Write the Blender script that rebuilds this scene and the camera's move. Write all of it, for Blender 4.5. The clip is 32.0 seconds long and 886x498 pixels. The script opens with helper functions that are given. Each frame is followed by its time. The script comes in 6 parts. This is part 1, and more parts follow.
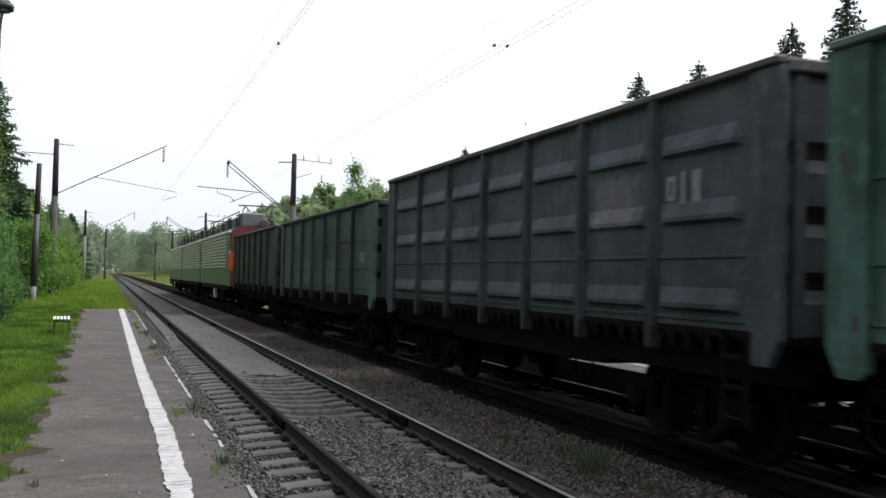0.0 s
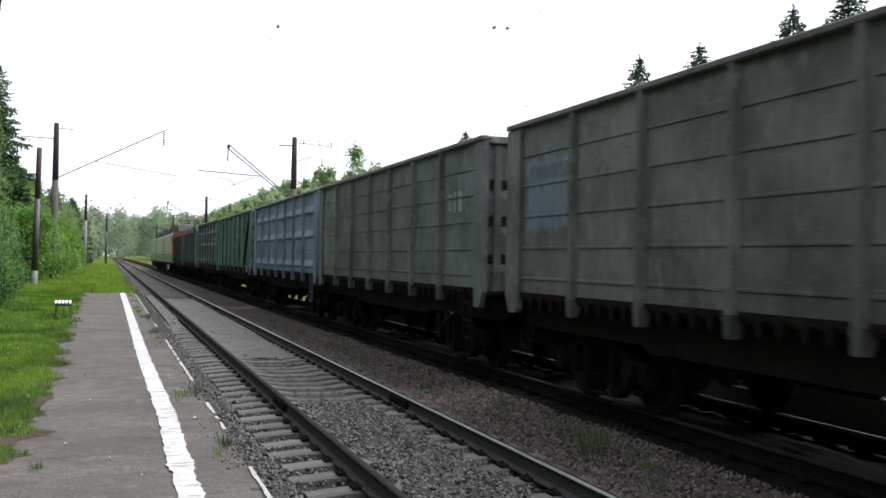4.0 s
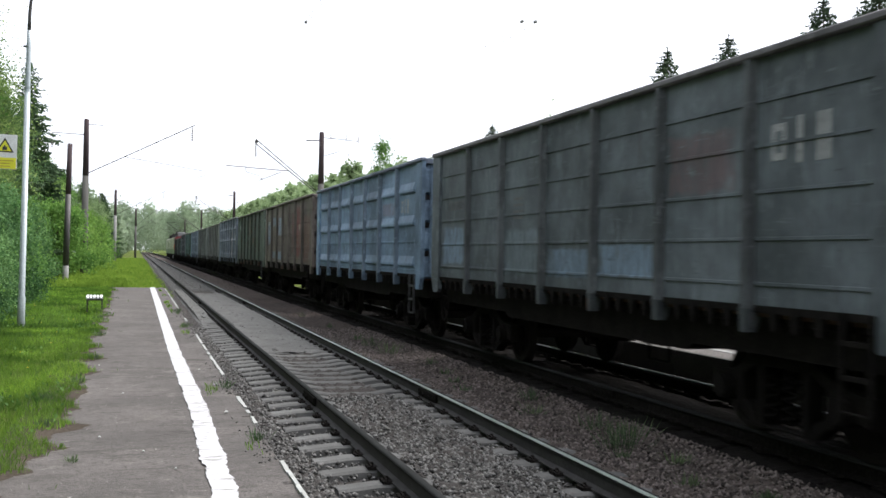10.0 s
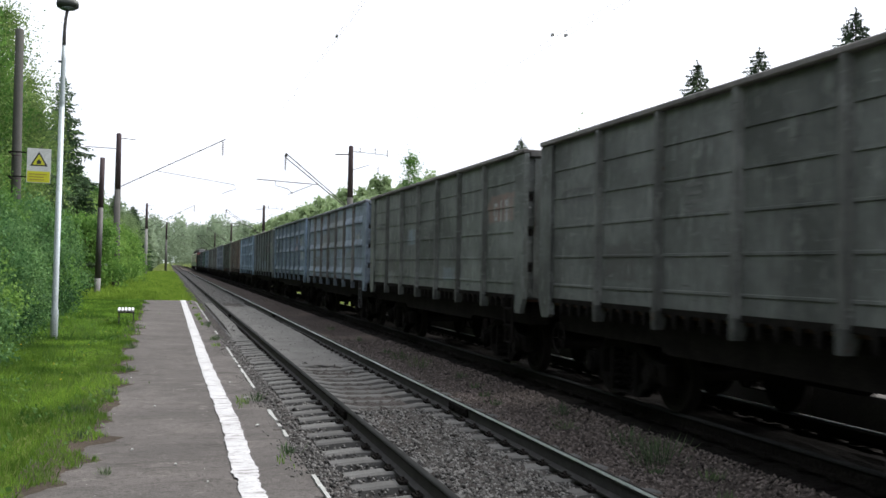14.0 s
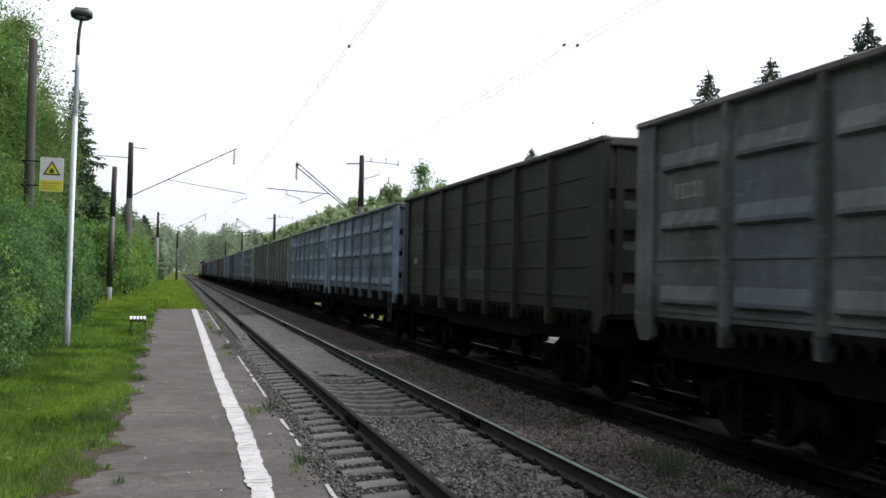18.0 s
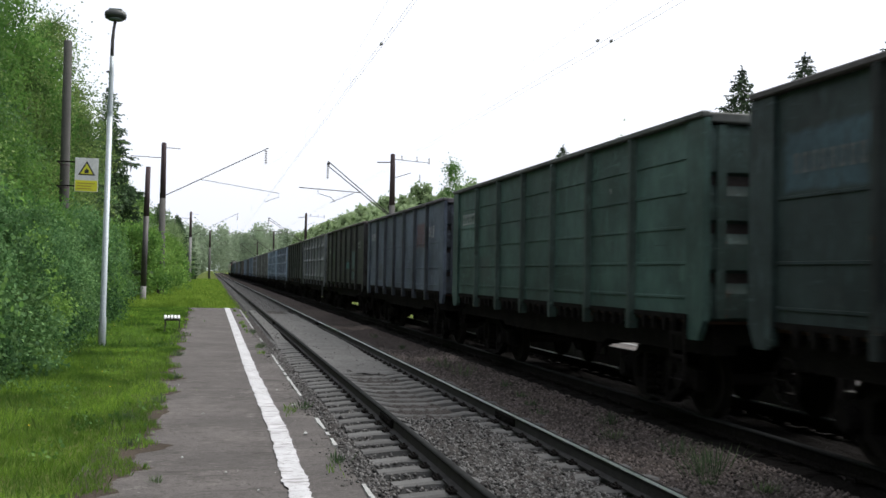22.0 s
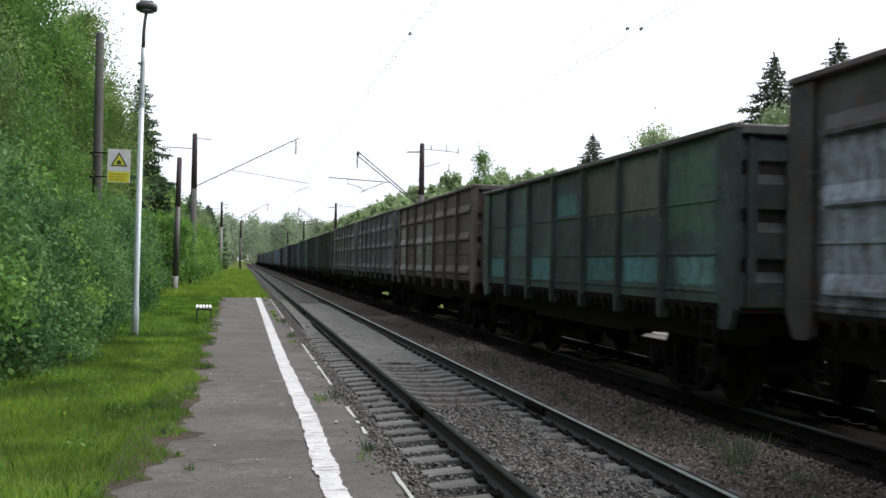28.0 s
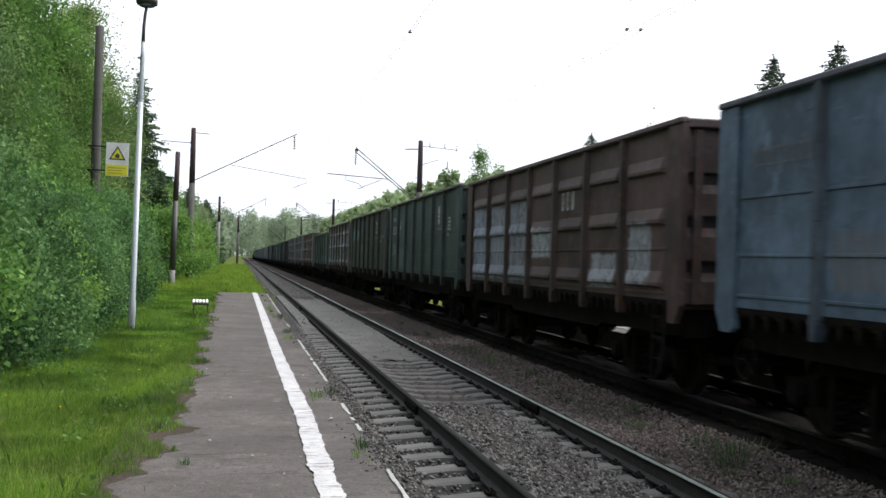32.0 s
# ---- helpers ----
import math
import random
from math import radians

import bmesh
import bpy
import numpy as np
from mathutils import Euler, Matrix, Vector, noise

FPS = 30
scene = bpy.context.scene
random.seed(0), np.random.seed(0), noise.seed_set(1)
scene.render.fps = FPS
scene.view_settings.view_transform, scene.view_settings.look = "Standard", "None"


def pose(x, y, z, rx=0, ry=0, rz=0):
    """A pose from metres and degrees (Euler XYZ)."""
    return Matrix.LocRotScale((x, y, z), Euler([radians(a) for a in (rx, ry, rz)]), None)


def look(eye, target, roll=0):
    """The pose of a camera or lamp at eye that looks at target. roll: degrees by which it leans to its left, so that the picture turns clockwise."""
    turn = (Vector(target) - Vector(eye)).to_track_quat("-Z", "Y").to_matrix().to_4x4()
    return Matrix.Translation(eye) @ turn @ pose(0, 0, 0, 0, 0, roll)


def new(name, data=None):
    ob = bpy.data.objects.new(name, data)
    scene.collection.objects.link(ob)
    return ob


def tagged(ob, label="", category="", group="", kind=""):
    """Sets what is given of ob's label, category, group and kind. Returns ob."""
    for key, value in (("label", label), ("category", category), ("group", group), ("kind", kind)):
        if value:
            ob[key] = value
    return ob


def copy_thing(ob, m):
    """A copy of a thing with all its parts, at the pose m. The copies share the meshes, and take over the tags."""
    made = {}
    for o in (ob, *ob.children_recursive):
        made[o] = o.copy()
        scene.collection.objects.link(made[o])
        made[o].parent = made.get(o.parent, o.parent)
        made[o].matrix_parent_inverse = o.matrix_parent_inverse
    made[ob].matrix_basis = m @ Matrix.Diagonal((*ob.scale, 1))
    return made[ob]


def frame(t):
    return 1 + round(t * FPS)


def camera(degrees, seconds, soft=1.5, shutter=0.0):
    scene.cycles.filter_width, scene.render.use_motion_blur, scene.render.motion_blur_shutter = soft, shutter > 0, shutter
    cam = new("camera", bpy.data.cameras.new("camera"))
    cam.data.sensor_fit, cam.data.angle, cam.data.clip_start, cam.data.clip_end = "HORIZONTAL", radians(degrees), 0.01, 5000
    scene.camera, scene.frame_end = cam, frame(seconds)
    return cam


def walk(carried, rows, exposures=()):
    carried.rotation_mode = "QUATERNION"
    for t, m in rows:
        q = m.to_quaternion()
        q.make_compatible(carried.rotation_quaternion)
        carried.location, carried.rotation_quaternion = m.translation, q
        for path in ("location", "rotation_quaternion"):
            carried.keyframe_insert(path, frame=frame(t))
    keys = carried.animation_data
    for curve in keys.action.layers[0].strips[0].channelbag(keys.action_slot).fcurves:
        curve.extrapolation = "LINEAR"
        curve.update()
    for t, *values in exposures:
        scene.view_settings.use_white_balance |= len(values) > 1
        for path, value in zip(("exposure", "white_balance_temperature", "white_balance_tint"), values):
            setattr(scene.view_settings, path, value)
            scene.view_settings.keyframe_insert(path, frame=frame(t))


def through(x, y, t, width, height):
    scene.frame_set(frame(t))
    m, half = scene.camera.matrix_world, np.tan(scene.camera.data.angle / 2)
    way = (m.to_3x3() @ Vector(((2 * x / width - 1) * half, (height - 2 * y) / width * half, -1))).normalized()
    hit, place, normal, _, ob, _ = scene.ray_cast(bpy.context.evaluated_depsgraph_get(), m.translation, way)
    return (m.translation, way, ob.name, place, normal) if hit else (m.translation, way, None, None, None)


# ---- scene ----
# ---------------------------------------------------------------- camera
# seconds, eye x y z, turn to the right of the track, tilt up, lean (degrees)
PATH = [
    (0, 0.066, -0.025, 1.781, 17.94, 1.61, 1.27),
    (0.5, 0.061, -0.025, 1.778, 17.93, 1.44, 1.29),
    (1, 0.061, -0.027, 1.776, 17.95, 1.26, 1.24),
    (1.5, 0.065, -0.029, 1.781, 17.94, 1.11, 1.34),
    (2, 0.061, -0.033, 1.779, 17.95, 1.03, 1.31),
    (2.5, 0.073, -0.038, 1.781, 17.94, 0.87, 1.65),
    (3, 0.072, -0.044, 1.776, 17.95, 0.73, 1.49),
    (3.5, 0.064, -0.050, 1.774, 17.91, 0.72, 1.08),
    (5.5, 0.071, -0.055, 1.772, 17.95, 0.28, 1.35),
    (6, 0.071, -0.058, 1.769, 17.87, 0.18, 1.65),
    (6.5, 0.065, -0.058, 1.770, 17.78, 0.13, 1.90),
    (7, 0.057, -0.055, 1.773, 17.52, 0.12, 2.11),
    (7.5, 0.050, -0.053, 1.777, 17.14, 0.13, 2.10),
    (8, 0.046, -0.052, 1.780, 17.00, 0.14, 2.04),
    (8.5, 0.044, -0.050, 1.782, 16.60, 0.17, 2.19),
    (9, 0.039, -0.052, 1.782, 16.30, 0.23, 1.88),
    (9.5, 0.036, -0.054, 1.783, 16.36, 0.27, 1.34),
    (10, 0.036, -0.055, 1.781, 16.44, 0.32, 0.99),
    (10.5, 0.034, -0.053, 1.780, 16.36, 0.38, 0.95),
    (11, 0.031, -0.050, 1.781, 16.14, 0.46, 0.61),
    (11.5, 0.025, -0.045, 1.781, 15.73, 0.54, 0.31),
    (12, 0.024, -0.038, 1.783, 15.54, 0.67, 0.34),
    (12.5, 0.020, -0.030, 1.784, 15.34, 0.80, 0.58),
    (13, 0.015, -0.024, 1.780, 15.27, 0.89, 0.62),
    (13.5, 0.012, -0.017, 1.782, 15.03, 0.96, 1.01),
    (14, 0.013, -0.013, 1.780, 14.86, 1.05, 1.11),
    (14.5, 0.008, -0.014, 1.783, 14.80, 1.10, 1.07),
    (16.5, -0.008, -0.014, 1.781, 14.45, 1.45, 1.06),
    (17, -0.017, -0.013, 1.785, 14.34, 1.52, 1.31),
    (17.5, -0.013, -0.015, 1.786, 14.62, 1.50, 1.32),
    (18, -0.013, -0.008, 1.782, 14.29, 1.56, 1.25),
    (18.5, -0.018, 0.002, 1.777, 14.27, 1.60, 1.02),
    (19, -0.024, 0.009, 1.780, 14.50, 1.58, 1.02),
    (19.5, -0.023, 0.017, 1.782, 14.37, 1.54, 1.16),
    (20, -0.030, 0.026, 1.783, 13.97, 1.50, 1.45),
    (20.5, -0.033, 0.035, 1.783, 13.77, 1.43, 1.23),
    (21, -0.037, 0.048, 1.781, 13.21, 1.42, 1.24),
    (21.5, -0.037, 0.063, 1.779, 12.89, 1.45, 1.02),
    (22, -0.041, 0.077, 1.780, 12.59, 1.43, 1.07),
    (22.5, -0.041, 0.081, 1.778, 12.52, 1.38, 1.13),
    (23, -0.036, 0.087, 1.775, 12.35, 1.32, 1.23),
    (23.5, -0.036, 0.095, 1.769, 12.00, 1.27, 0.69),
    (24, -0.036, 0.092, 1.775, 11.84, 1.15, 0.71),
    (24.5, -0.042, 0.081, 1.775, 11.62, 1.06, 0.58),
    (25, -0.041, 0.078, 1.775, 11.50, 0.99, 0.55),
    (25.5, -0.039, 0.074, 1.777, 11.40, 0.93, 0.54),
    (27.5, -0.039, 0.073, 1.776, 11.03, 0.85, 0.79),
    (28, -0.042, 0.062, 1.779, 10.96, 0.82, 0.96),
    (28.5, -0.044, 0.057, 1.778, 10.91, 0.81, 1.09),
    (29, -0.043, 0.051, 1.781, 10.90, 0.78, 1.26),
    (29.5, -0.044, 0.049, 1.777, 10.86, 0.82, 1.46),
    (30, -0.043, 0.046, 1.785, 10.88, 0.78, 1.65),
    (30.5, -0.041, 0.039, 1.785, 10.92, 0.75, 1.83),
    (31, -0.042, 0.033, 1.784, 10.99, 0.76, 1.73),
    (31.5, -0.037, 0.022, 1.786, 11.02, 0.73, 1.66),
    (32, -0.044, 0.017, 1.793, 11.11, 0.67, 1.69),
]


def aim(x, y, z, turn, tilt, lean):
    return pose(x, y, z, 90 + tilt, 0, -turn) @ pose(0, 0, 0, 0, 0, lean)


cam = camera(46.51, 32.0, soft=1.55, shutter=0.25)
walk(cam, [(r[0], aim(*r[1:])) for r in PATH], exposures=[(0, -0.14), (1, 0.05), (3, 0.22), (6, 0.37), (9, 0.42), (12, 0.35), (14, 0.17), (17, -0.1), (20, -0.08), (23, -0.08), (25, -0.06), (28, 0.0), (32, 0.1)])

# ---------------------------------------------------------------- light
SUN_EL, SUN_AZ = 53, 80          # degrees; azimuth from +y towards +x
world = bpy.data.worlds.new("sky")
scene.world = world
world.use_nodes = True
wn = world.node_tree.nodes
wl = world.node_tree.links
sky = wn.new("ShaderNodeTexSky")
sky.sky_type, sky.sun_disc = "NISHITA", False
sky.sun_elevation, sky.sun_rotation = radians(SUN_EL), radians(SUN_AZ)
sky.air_density, sky.dust_density, sky.ozone_density = 1.0, 4.0, 1.0
pale = wn.new("ShaderNodeHueSaturation")
pale.inputs["Saturation"].default_value = 0.25
cloud = wn.new("ShaderNodeMixRGB")
cloud.inputs[0].default_value = 0.6
cloud.inputs[2].default_value = (10.4, 10.8, 12.0, 1)
wl.new(sky.outputs[0], pale.inputs["Color"])
wl.new(pale.outputs[0], cloud.inputs[1])
wl.new(cloud.outputs[0], wn["Background"].inputs[0])
wn["Background"].inputs[1].default_value = 0.145

sun = new("sun", bpy.data.lights.new("sun", "SUN"))
sun.data.energy, sun.data.angle, sun.data.color = 5.0, radians(50), (1, 0.97, 0.92)
e, a = radians(SUN_EL), radians(SUN_AZ)
sun.matrix_world = look((0, 0, 60), Vector((0, 0, 60)) - Vector((math.cos(e) * math.sin(a), math.cos(e) * math.cos(a), math.sin(e))))


# ---------------------------------------------------------------- materials
def tree_of(name):
    m = bpy.data.materials.new(name)
    m.use_nodes = True
    n, l = m.node_tree.nodes, m.node_tree.links
    return m, n, l, n["Principled BSDF"]


def noise_node(n, l, scale, detail=5, rough=0.6, stretch=None, shift=(0, 0, 0), space="Object"):
    co = n.new("ShaderNodeTexCoord")
    mp = n.new("ShaderNodeMapping")
    mp.inputs["Location"].default_value = shift
    if stretch:
        mp.inputs["Scale"].default_value = stretch
    tx = n.new("ShaderNodeTexNoise")
    tx.inputs["Scale"].default_value, tx.inputs["Detail"].default_value, tx.inputs["Roughness"].default_value = scale, detail, rough
    l.new(co.outputs[space], mp.inputs[0])
    l.new(mp.outputs[0], tx.inputs["Vector"])
    return tx.outputs["Fac"]


def ramp(n, l, fac, lo, hi):
    r = n.new("ShaderNodeMapRange")
    r.inputs["From Min"].default_value, r.inputs["From Max"].default_value = lo, hi
    l.new(fac, r.inputs["Value"])
    return r.outputs["Result"]


def mix(n, l, fac, c1, c2):
    x = n.new("ShaderNodeMixRGB")
    for sock, val in ((x.inputs[0], fac), (x.inputs[1], c1), (x.inputs[2], c2)):
        if isinstance(val, (int, float)):
            sock.default_value = val
        elif isinstance(val, tuple):
            sock.default_value = (*val, 1)
        else:
            l.new(val, sock)
    return x.outputs[0]


def bump(n, l, bsdf, fac, strength, dist):
    b = n.new("ShaderNodeBump")
    b.inputs["Strength"].default_value, b.inputs["Distance"].default_value = strength, dist
    l.new(fac, b.inputs["Height"])
    l.new(b.outputs[0], bsdf.inputs["Normal"])


def surface(name, c1, c2, scale, rough=0.8, metal=0.0, fine=60, relief=0.3, depth=0.01, spots=None, spot_lo=0.6, vary=0.0):
    """Two colours mixed at a large and a fine scale, with a relief."""
    m, n, l, b = tree_of(name)
    big = ramp(n, l, noise_node(n, l, scale), 0.35, 0.65)
    small = noise_node(n, l, fine, 4)
    col = mix(n, l, big, c1, c2)
    col = mix(n, l, ramp(n, l, small, 0.3, 0.75), col, tuple(x * 0.55 for x in c1))
    if spots:
        col = mix(n, l, ramp(n, l, noise_node(n, l, scale * 3.1, 6, 0.7, shift=(7, 3, 1)), spot_lo, spot_lo + 0.1), col, spots)
    if vary:
        info = n.new("ShaderNodeObjectInfo")
        hs = n.new("ShaderNodeHueSaturation")
        mr = n.new("ShaderNodeMapRange")
        mr.inputs["To Min"].default_value, mr.inputs["To Max"].default_value = 1 - vary, 1 + vary
        l.new(info.outputs["Random"], mr.inputs["Value"])
        l.new(mr.outputs["Result"], hs.inputs["Value"])
        l.new(col, hs.inputs["Color"])
        col = hs.outputs[0]
    l.new(col, b.inputs["Base Color"])
    b.inputs["Roughness"].default_value, b.inputs["Metallic"].default_value = rough, metal
    if rough >= 0.8:
        b.inputs["Specular IOR Level"].default_value = 0.12 if rough < 0.9 else 0.03
    bump(n, l, b, small, relief, depth)
    return m


def area_mask(n, l, y0, y1, z0, z1, rough, shift):
    """1 inside a ragged rectangle of the side, in the wagon's own space."""
    co = n.new("ShaderNodeTexCoord")
    mp = n.new("ShaderNodeMapping")
    hy, hz = (y1 - y0) / 2, (z1 - z0) / 2
    mp.inputs["Scale"].default_value = (1, 1 / hy, 1 / hz)
    mp.inputs["Location"].default_value = (0, -(y0 + hy) / hy, -(z0 + hz) / hz)
    xyz = n.new("ShaderNodeSeparateXYZ")
    l.new(co.outputs["Object"], mp.inputs[0])
    l.new(mp.outputs[0], xyz.inputs[0])

    def op(kind, p, q=None):
        x = n.new("ShaderNodeMath")
        x.operation = kind
        for sock, val in zip(x.inputs, (p, q)):
            if isinstance(val, (int, float)):
                sock.default_value = val
            elif val is not None:
                l.new(val, sock)
        return x.outputs[0]

    far = op("MAXIMUM", op("ABSOLUTE", xyz.outputs["Y"]), op("ABSOLUTE", xyz.outputs["Z"]))
    rag = op("MULTIPLY", op("SUBTRACT", noise_node(n, l, 4.5, 6, 0.7, shift=shift), 0.5), rough)
    worn = ramp(n, l, noise_node(n, l, 7.0, 6, 0.75, stretch=(1, 1.3, 0.5), shift=(shift[2], shift[0], shift[1])), 0.3, 0.5)
    return op("MULTIPLY", ramp(n, l, op("ADD", far, rag), 1.02, 0.84), worn)


def wagon_paint(name, col, rust=0.25, dirt=0.5, k=0, areas=()):
    """Weathered paint: upright streaks, repainted areas, blotches, dust and rust."""
    m, n, l, b = tree_of(name)
    sh = (k * 3.7, k * 5.1, k * 1.9)
    pale = tuple(min(1, x * 1.36 + 0.008) for x in col)
    deep = tuple(x * 0.55 for x in col)
    tone = ramp(n, l, noise_node(n, l, 0.9, 5, 0.65, shift=sh), 0.38, 0.66)
    c = mix(n, l, tone, deep, pale)
    for y0, y1, z0, z1, ca in areas:
        new_coat = mix(n, l, tone, tuple(x * 0.8 for x in ca), tuple(x * 1.1 for x in ca))
        c = mix(n, l, area_mask(n, l, y0, y1, z0, z1, 0.75, sh), c, new_coat)
    flake = noise_node(n, l, 4.2, 7, 0.72, stretch=(1, 1.5, 0.55), shift=(sh[0] + 9, sh[2], sh[1]))
    c = mix(n, l, ramp(n, l, flake, 0.56, 0.62), c, tuple(1.38 * x + 0.008 for x in col))
    fine = noise_node(n, l, 16.0, 6, 0.75, stretch=(1, 1.4, 0.22), shift=(sh[2], sh[0], sh[1]))
    c = mix(n, l, ramp(n, l, fine, 0.45, 0.72), c, tuple(0.6 * x + 0.004 for x in col))
    streak = noise_node(n, l, 3.0, 6, 0.7, stretch=(1, 2.6, 0.16), shift=sh)
    c = mix(n, l, ramp(n, l, streak, 0.5 + (1 - dirt) * 0.14, 0.8), c, tuple(0.25 * x + 0.02 for x in col))
    dust = noise_node(n, l, 1.7, 6, 0.75, shift=(sh[1], sh[0], sh[2]))
    c = mix(n, l, ramp(n, l, dust, 0.56, 0.8), c, tuple(0.45 * x + 0.025 for x in col))
    run = noise_node(n, l, 9.0, 5, 0.7, stretch=(1, 1.6, 0.1), shift=(sh[2], sh[1], sh[0]))
    c = mix(n, l, ramp(n, l, run, 0.66 - 0.06 * rust, 0.74), c, (0.05, 0.032, 0.024))
    scuff = noise_node(n, l, 5.0, 6, 0.75, stretch=(1, 0.3, 2.6), shift=(sh[1] + 4, sh[2], sh[0]))
    c = mix(n, l, ramp(n, l, scuff, 0.59, 0.66), c, tuple(1.2 * x + 0.012 for x in col))
    c = mix(n, l, ramp(n, l, scuff, 0.38, 0.31), c, tuple(0.4 * x + 0.004 for x in col))
    spot = noise_node(n, l, 6.5, 7, 0.75, stretch=(1, 1, 0.6), shift=sh)
    lo = 0.72 - rust * 0.22
    c = mix(n, l, ramp(n, l, spot, lo, lo + 0.06), c, (0.07, 0.033, 0.02))
    info = n.new("ShaderNodeObjectInfo")
    mr = n.new("ShaderNodeMapRange")
    mr.inputs["To Min"].default_value, mr.inputs["To Max"].default_value = 0.82, 1.14
    l.new(info.outputs["Random"], mr.inputs["Value"])
    hs = n.new("ShaderNodeHueSaturation")
    l.new(mr.outputs["Result"], hs.inputs["Value"])
    l.new(c, hs.inputs["Color"])
    l.new(hs.outputs[0], b.inputs["Base Color"])
    b.inputs["Roughness"].default_value = 0.6
    b.inputs["Specular IOR Level"].default_value = 0.22
    bump(n, l, b, spot, 0.25, 0.01)
    return m


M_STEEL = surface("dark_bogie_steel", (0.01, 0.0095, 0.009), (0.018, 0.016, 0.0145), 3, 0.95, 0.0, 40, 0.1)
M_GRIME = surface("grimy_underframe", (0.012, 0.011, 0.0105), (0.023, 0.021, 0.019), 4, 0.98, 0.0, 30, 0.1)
# Shadow below the end beams, painted as a dark sheet in the slots.
M_SLOTSHADE = surface("end_slot_shade", (0.05, 0.043, 0.041), (0.026, 0.024, 0.024), 2, 0.85, 0, 25, 0.2, 0.006, (0.075, 0.06, 0.055), 0.6)
M_INSIDE = surface("rusty_inside", (0.09, 0.055, 0.04), (0.05, 0.035, 0.028), 2, 0.9)
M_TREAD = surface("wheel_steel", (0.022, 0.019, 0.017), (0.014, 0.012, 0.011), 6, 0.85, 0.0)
M_RAIL = surface("rail_side_rust", (0.06, 0.058, 0.057), (0.038, 0.037, 0.037), 5, 0.8, 0.0)
M_HEAD = surface("polished_rail_head", (0.66, 0.71, 0.71), (0.52, 0.57, 0.57), 3, 0.3, 1.0, 90, 0.1, 0.002)
M_HEADDULL = surface("dull_rail_head", (0.04, 0.042, 0.042), (0.026, 0.027, 0.027), 3, 0.82, 0.0, 90, 0.1, 0.002)
M_SLEEPER = surface("concrete_sleeper", (0.152, 0.152, 0.15), (0.097, 0.097, 0.095), 2.5, 0.9, 0, 80, 0.4, 0.006, (0.11, 0.088, 0.076), 0.6, vary=0.15)
M_BALLAST = surface("ballast", (0.08, 0.073, 0.07), (0.06, 0.06, 0.059), 0.5, 0.95, 0, 22, 1.0, 0.04, (0.085, 0.084, 0.082), 0.62)
M_BALLAST2 = surface("rusty_ballast", (0.105, 0.086, 0.078), (0.072, 0.063, 0.059), 0.5, 0.95, 0, 22, 1.0, 0.04)
# Near-black stands for the train's shade on the far bed; clips use it too.
M_SHADEDARK = surface("train_shade_dark", (0.013, 0.0115, 0.011), (0.021, 0.019, 0.0175), 0.8, 0.9, 0, 22, 1.0, 0.04)
M_DUST = surface("dusty_fill", (0.155, 0.154, 0.151), (0.108, 0.107, 0.105), 1.6, 0.95, 0, 26, 0.8, 0.02, (0.08, 0.077, 0.074), 0.6)


def asphalt():
    """Worn asphalt: blotches, fine grit and dark ripples across the platform."""
    m, n, l, b = tree_of("worn_asphalt")
    c = mix(n, l, ramp(n, l, noise_node(n, l, 0.7, 5), 0.38, 0.62), (0.132, 0.12, 0.116), (0.086, 0.079, 0.076))
    c = mix(n, l, ramp(n, l, noise_node(n, l, 1.6, 6, 0.7, shift=(3, 8, 0)), 0.55, 0.72), c, (0.18, 0.164, 0.152))
    rip = noise_node(n, l, 1.0, 7, 0.72, stretch=(1.6, 5.0, 1))
    c = mix(n, l, ramp(n, l, rip, 0.52, 0.65), c, (0.066, 0.06, 0.057))
    c = mix(n, l, ramp(n, l, noise_node(n, l, 7, 6, 0.75, stretch=(1, 1.6, 1)), 0.55, 0.68), c, (0.042, 0.038, 0.036))
    c = mix(n, l, ramp(n, l, noise_node(n, l, 19, 5, 0.7, shift=(1, 4, 0)), 0.54, 0.66), c, (0.06, 0.055, 0.052))
    c = mix(n, l, ramp(n, l, noise_node(n, l, 2.6, 6, 0.7, shift=(11, 4, 0)), 0.6, 0.7), c, (0.19, 0.175, 0.165))
    grit = noise_node(n, l, 60, 4)
    c = mix(n, l, ramp(n, l, grit, 0.42, 0.7), c, (0.052, 0.049, 0.047))
    c = mix(n, l, ramp(n, l, noise_node(n, l, 24, 3, 0.5, shift=(5, 2, 0)), 0.73, 0.76), c, (0.45, 0.44, 0.42))
    l.new(c, b.inputs["Base Color"])
    b.inputs["Roughness"].default_value = 0.92
    b.inputs["Specular IOR Level"].default_value = 0.12
    h = n.new("ShaderNodeMath")
    h.operation = "ADD"
    l.new(rip, h.inputs[0])
    l.new(grit, h.inputs[1])
    bump(n, l, b, h.outputs[0], 0.6, 0.02)
    return m


M_ASPHALT = asphalt()


def line_paint():
    """White road paint brushed across, worn through to the asphalt in streaks."""
    m, n, l, b = tree_of("worn_white_paint")
    c = mix(n, l, ramp(n, l, noise_node(n, l, 4, 5), 0.35, 0.65), (0.46, 0.46, 0.475), (0.35, 0.35, 0.365))
    wear = noise_node(n, l, 1.6, 8, 0.78, stretch=(2.2, 9, 1))
    c = mix(n, l, ramp(n, l, wear, 0.53, 0.6), c, (0.15, 0.14, 0.137))
    c = mix(n, l, ramp(n, l, noise_node(n, l, 45, 4), 0.56, 0.68), c, (0.2, 0.195, 0.19))
    l.new(c, b.inputs["Base Color"])
    b.inputs["Roughness"].default_value = 0.8
    bump(n, l, b, wear, 0.3, 0.006)
    return m


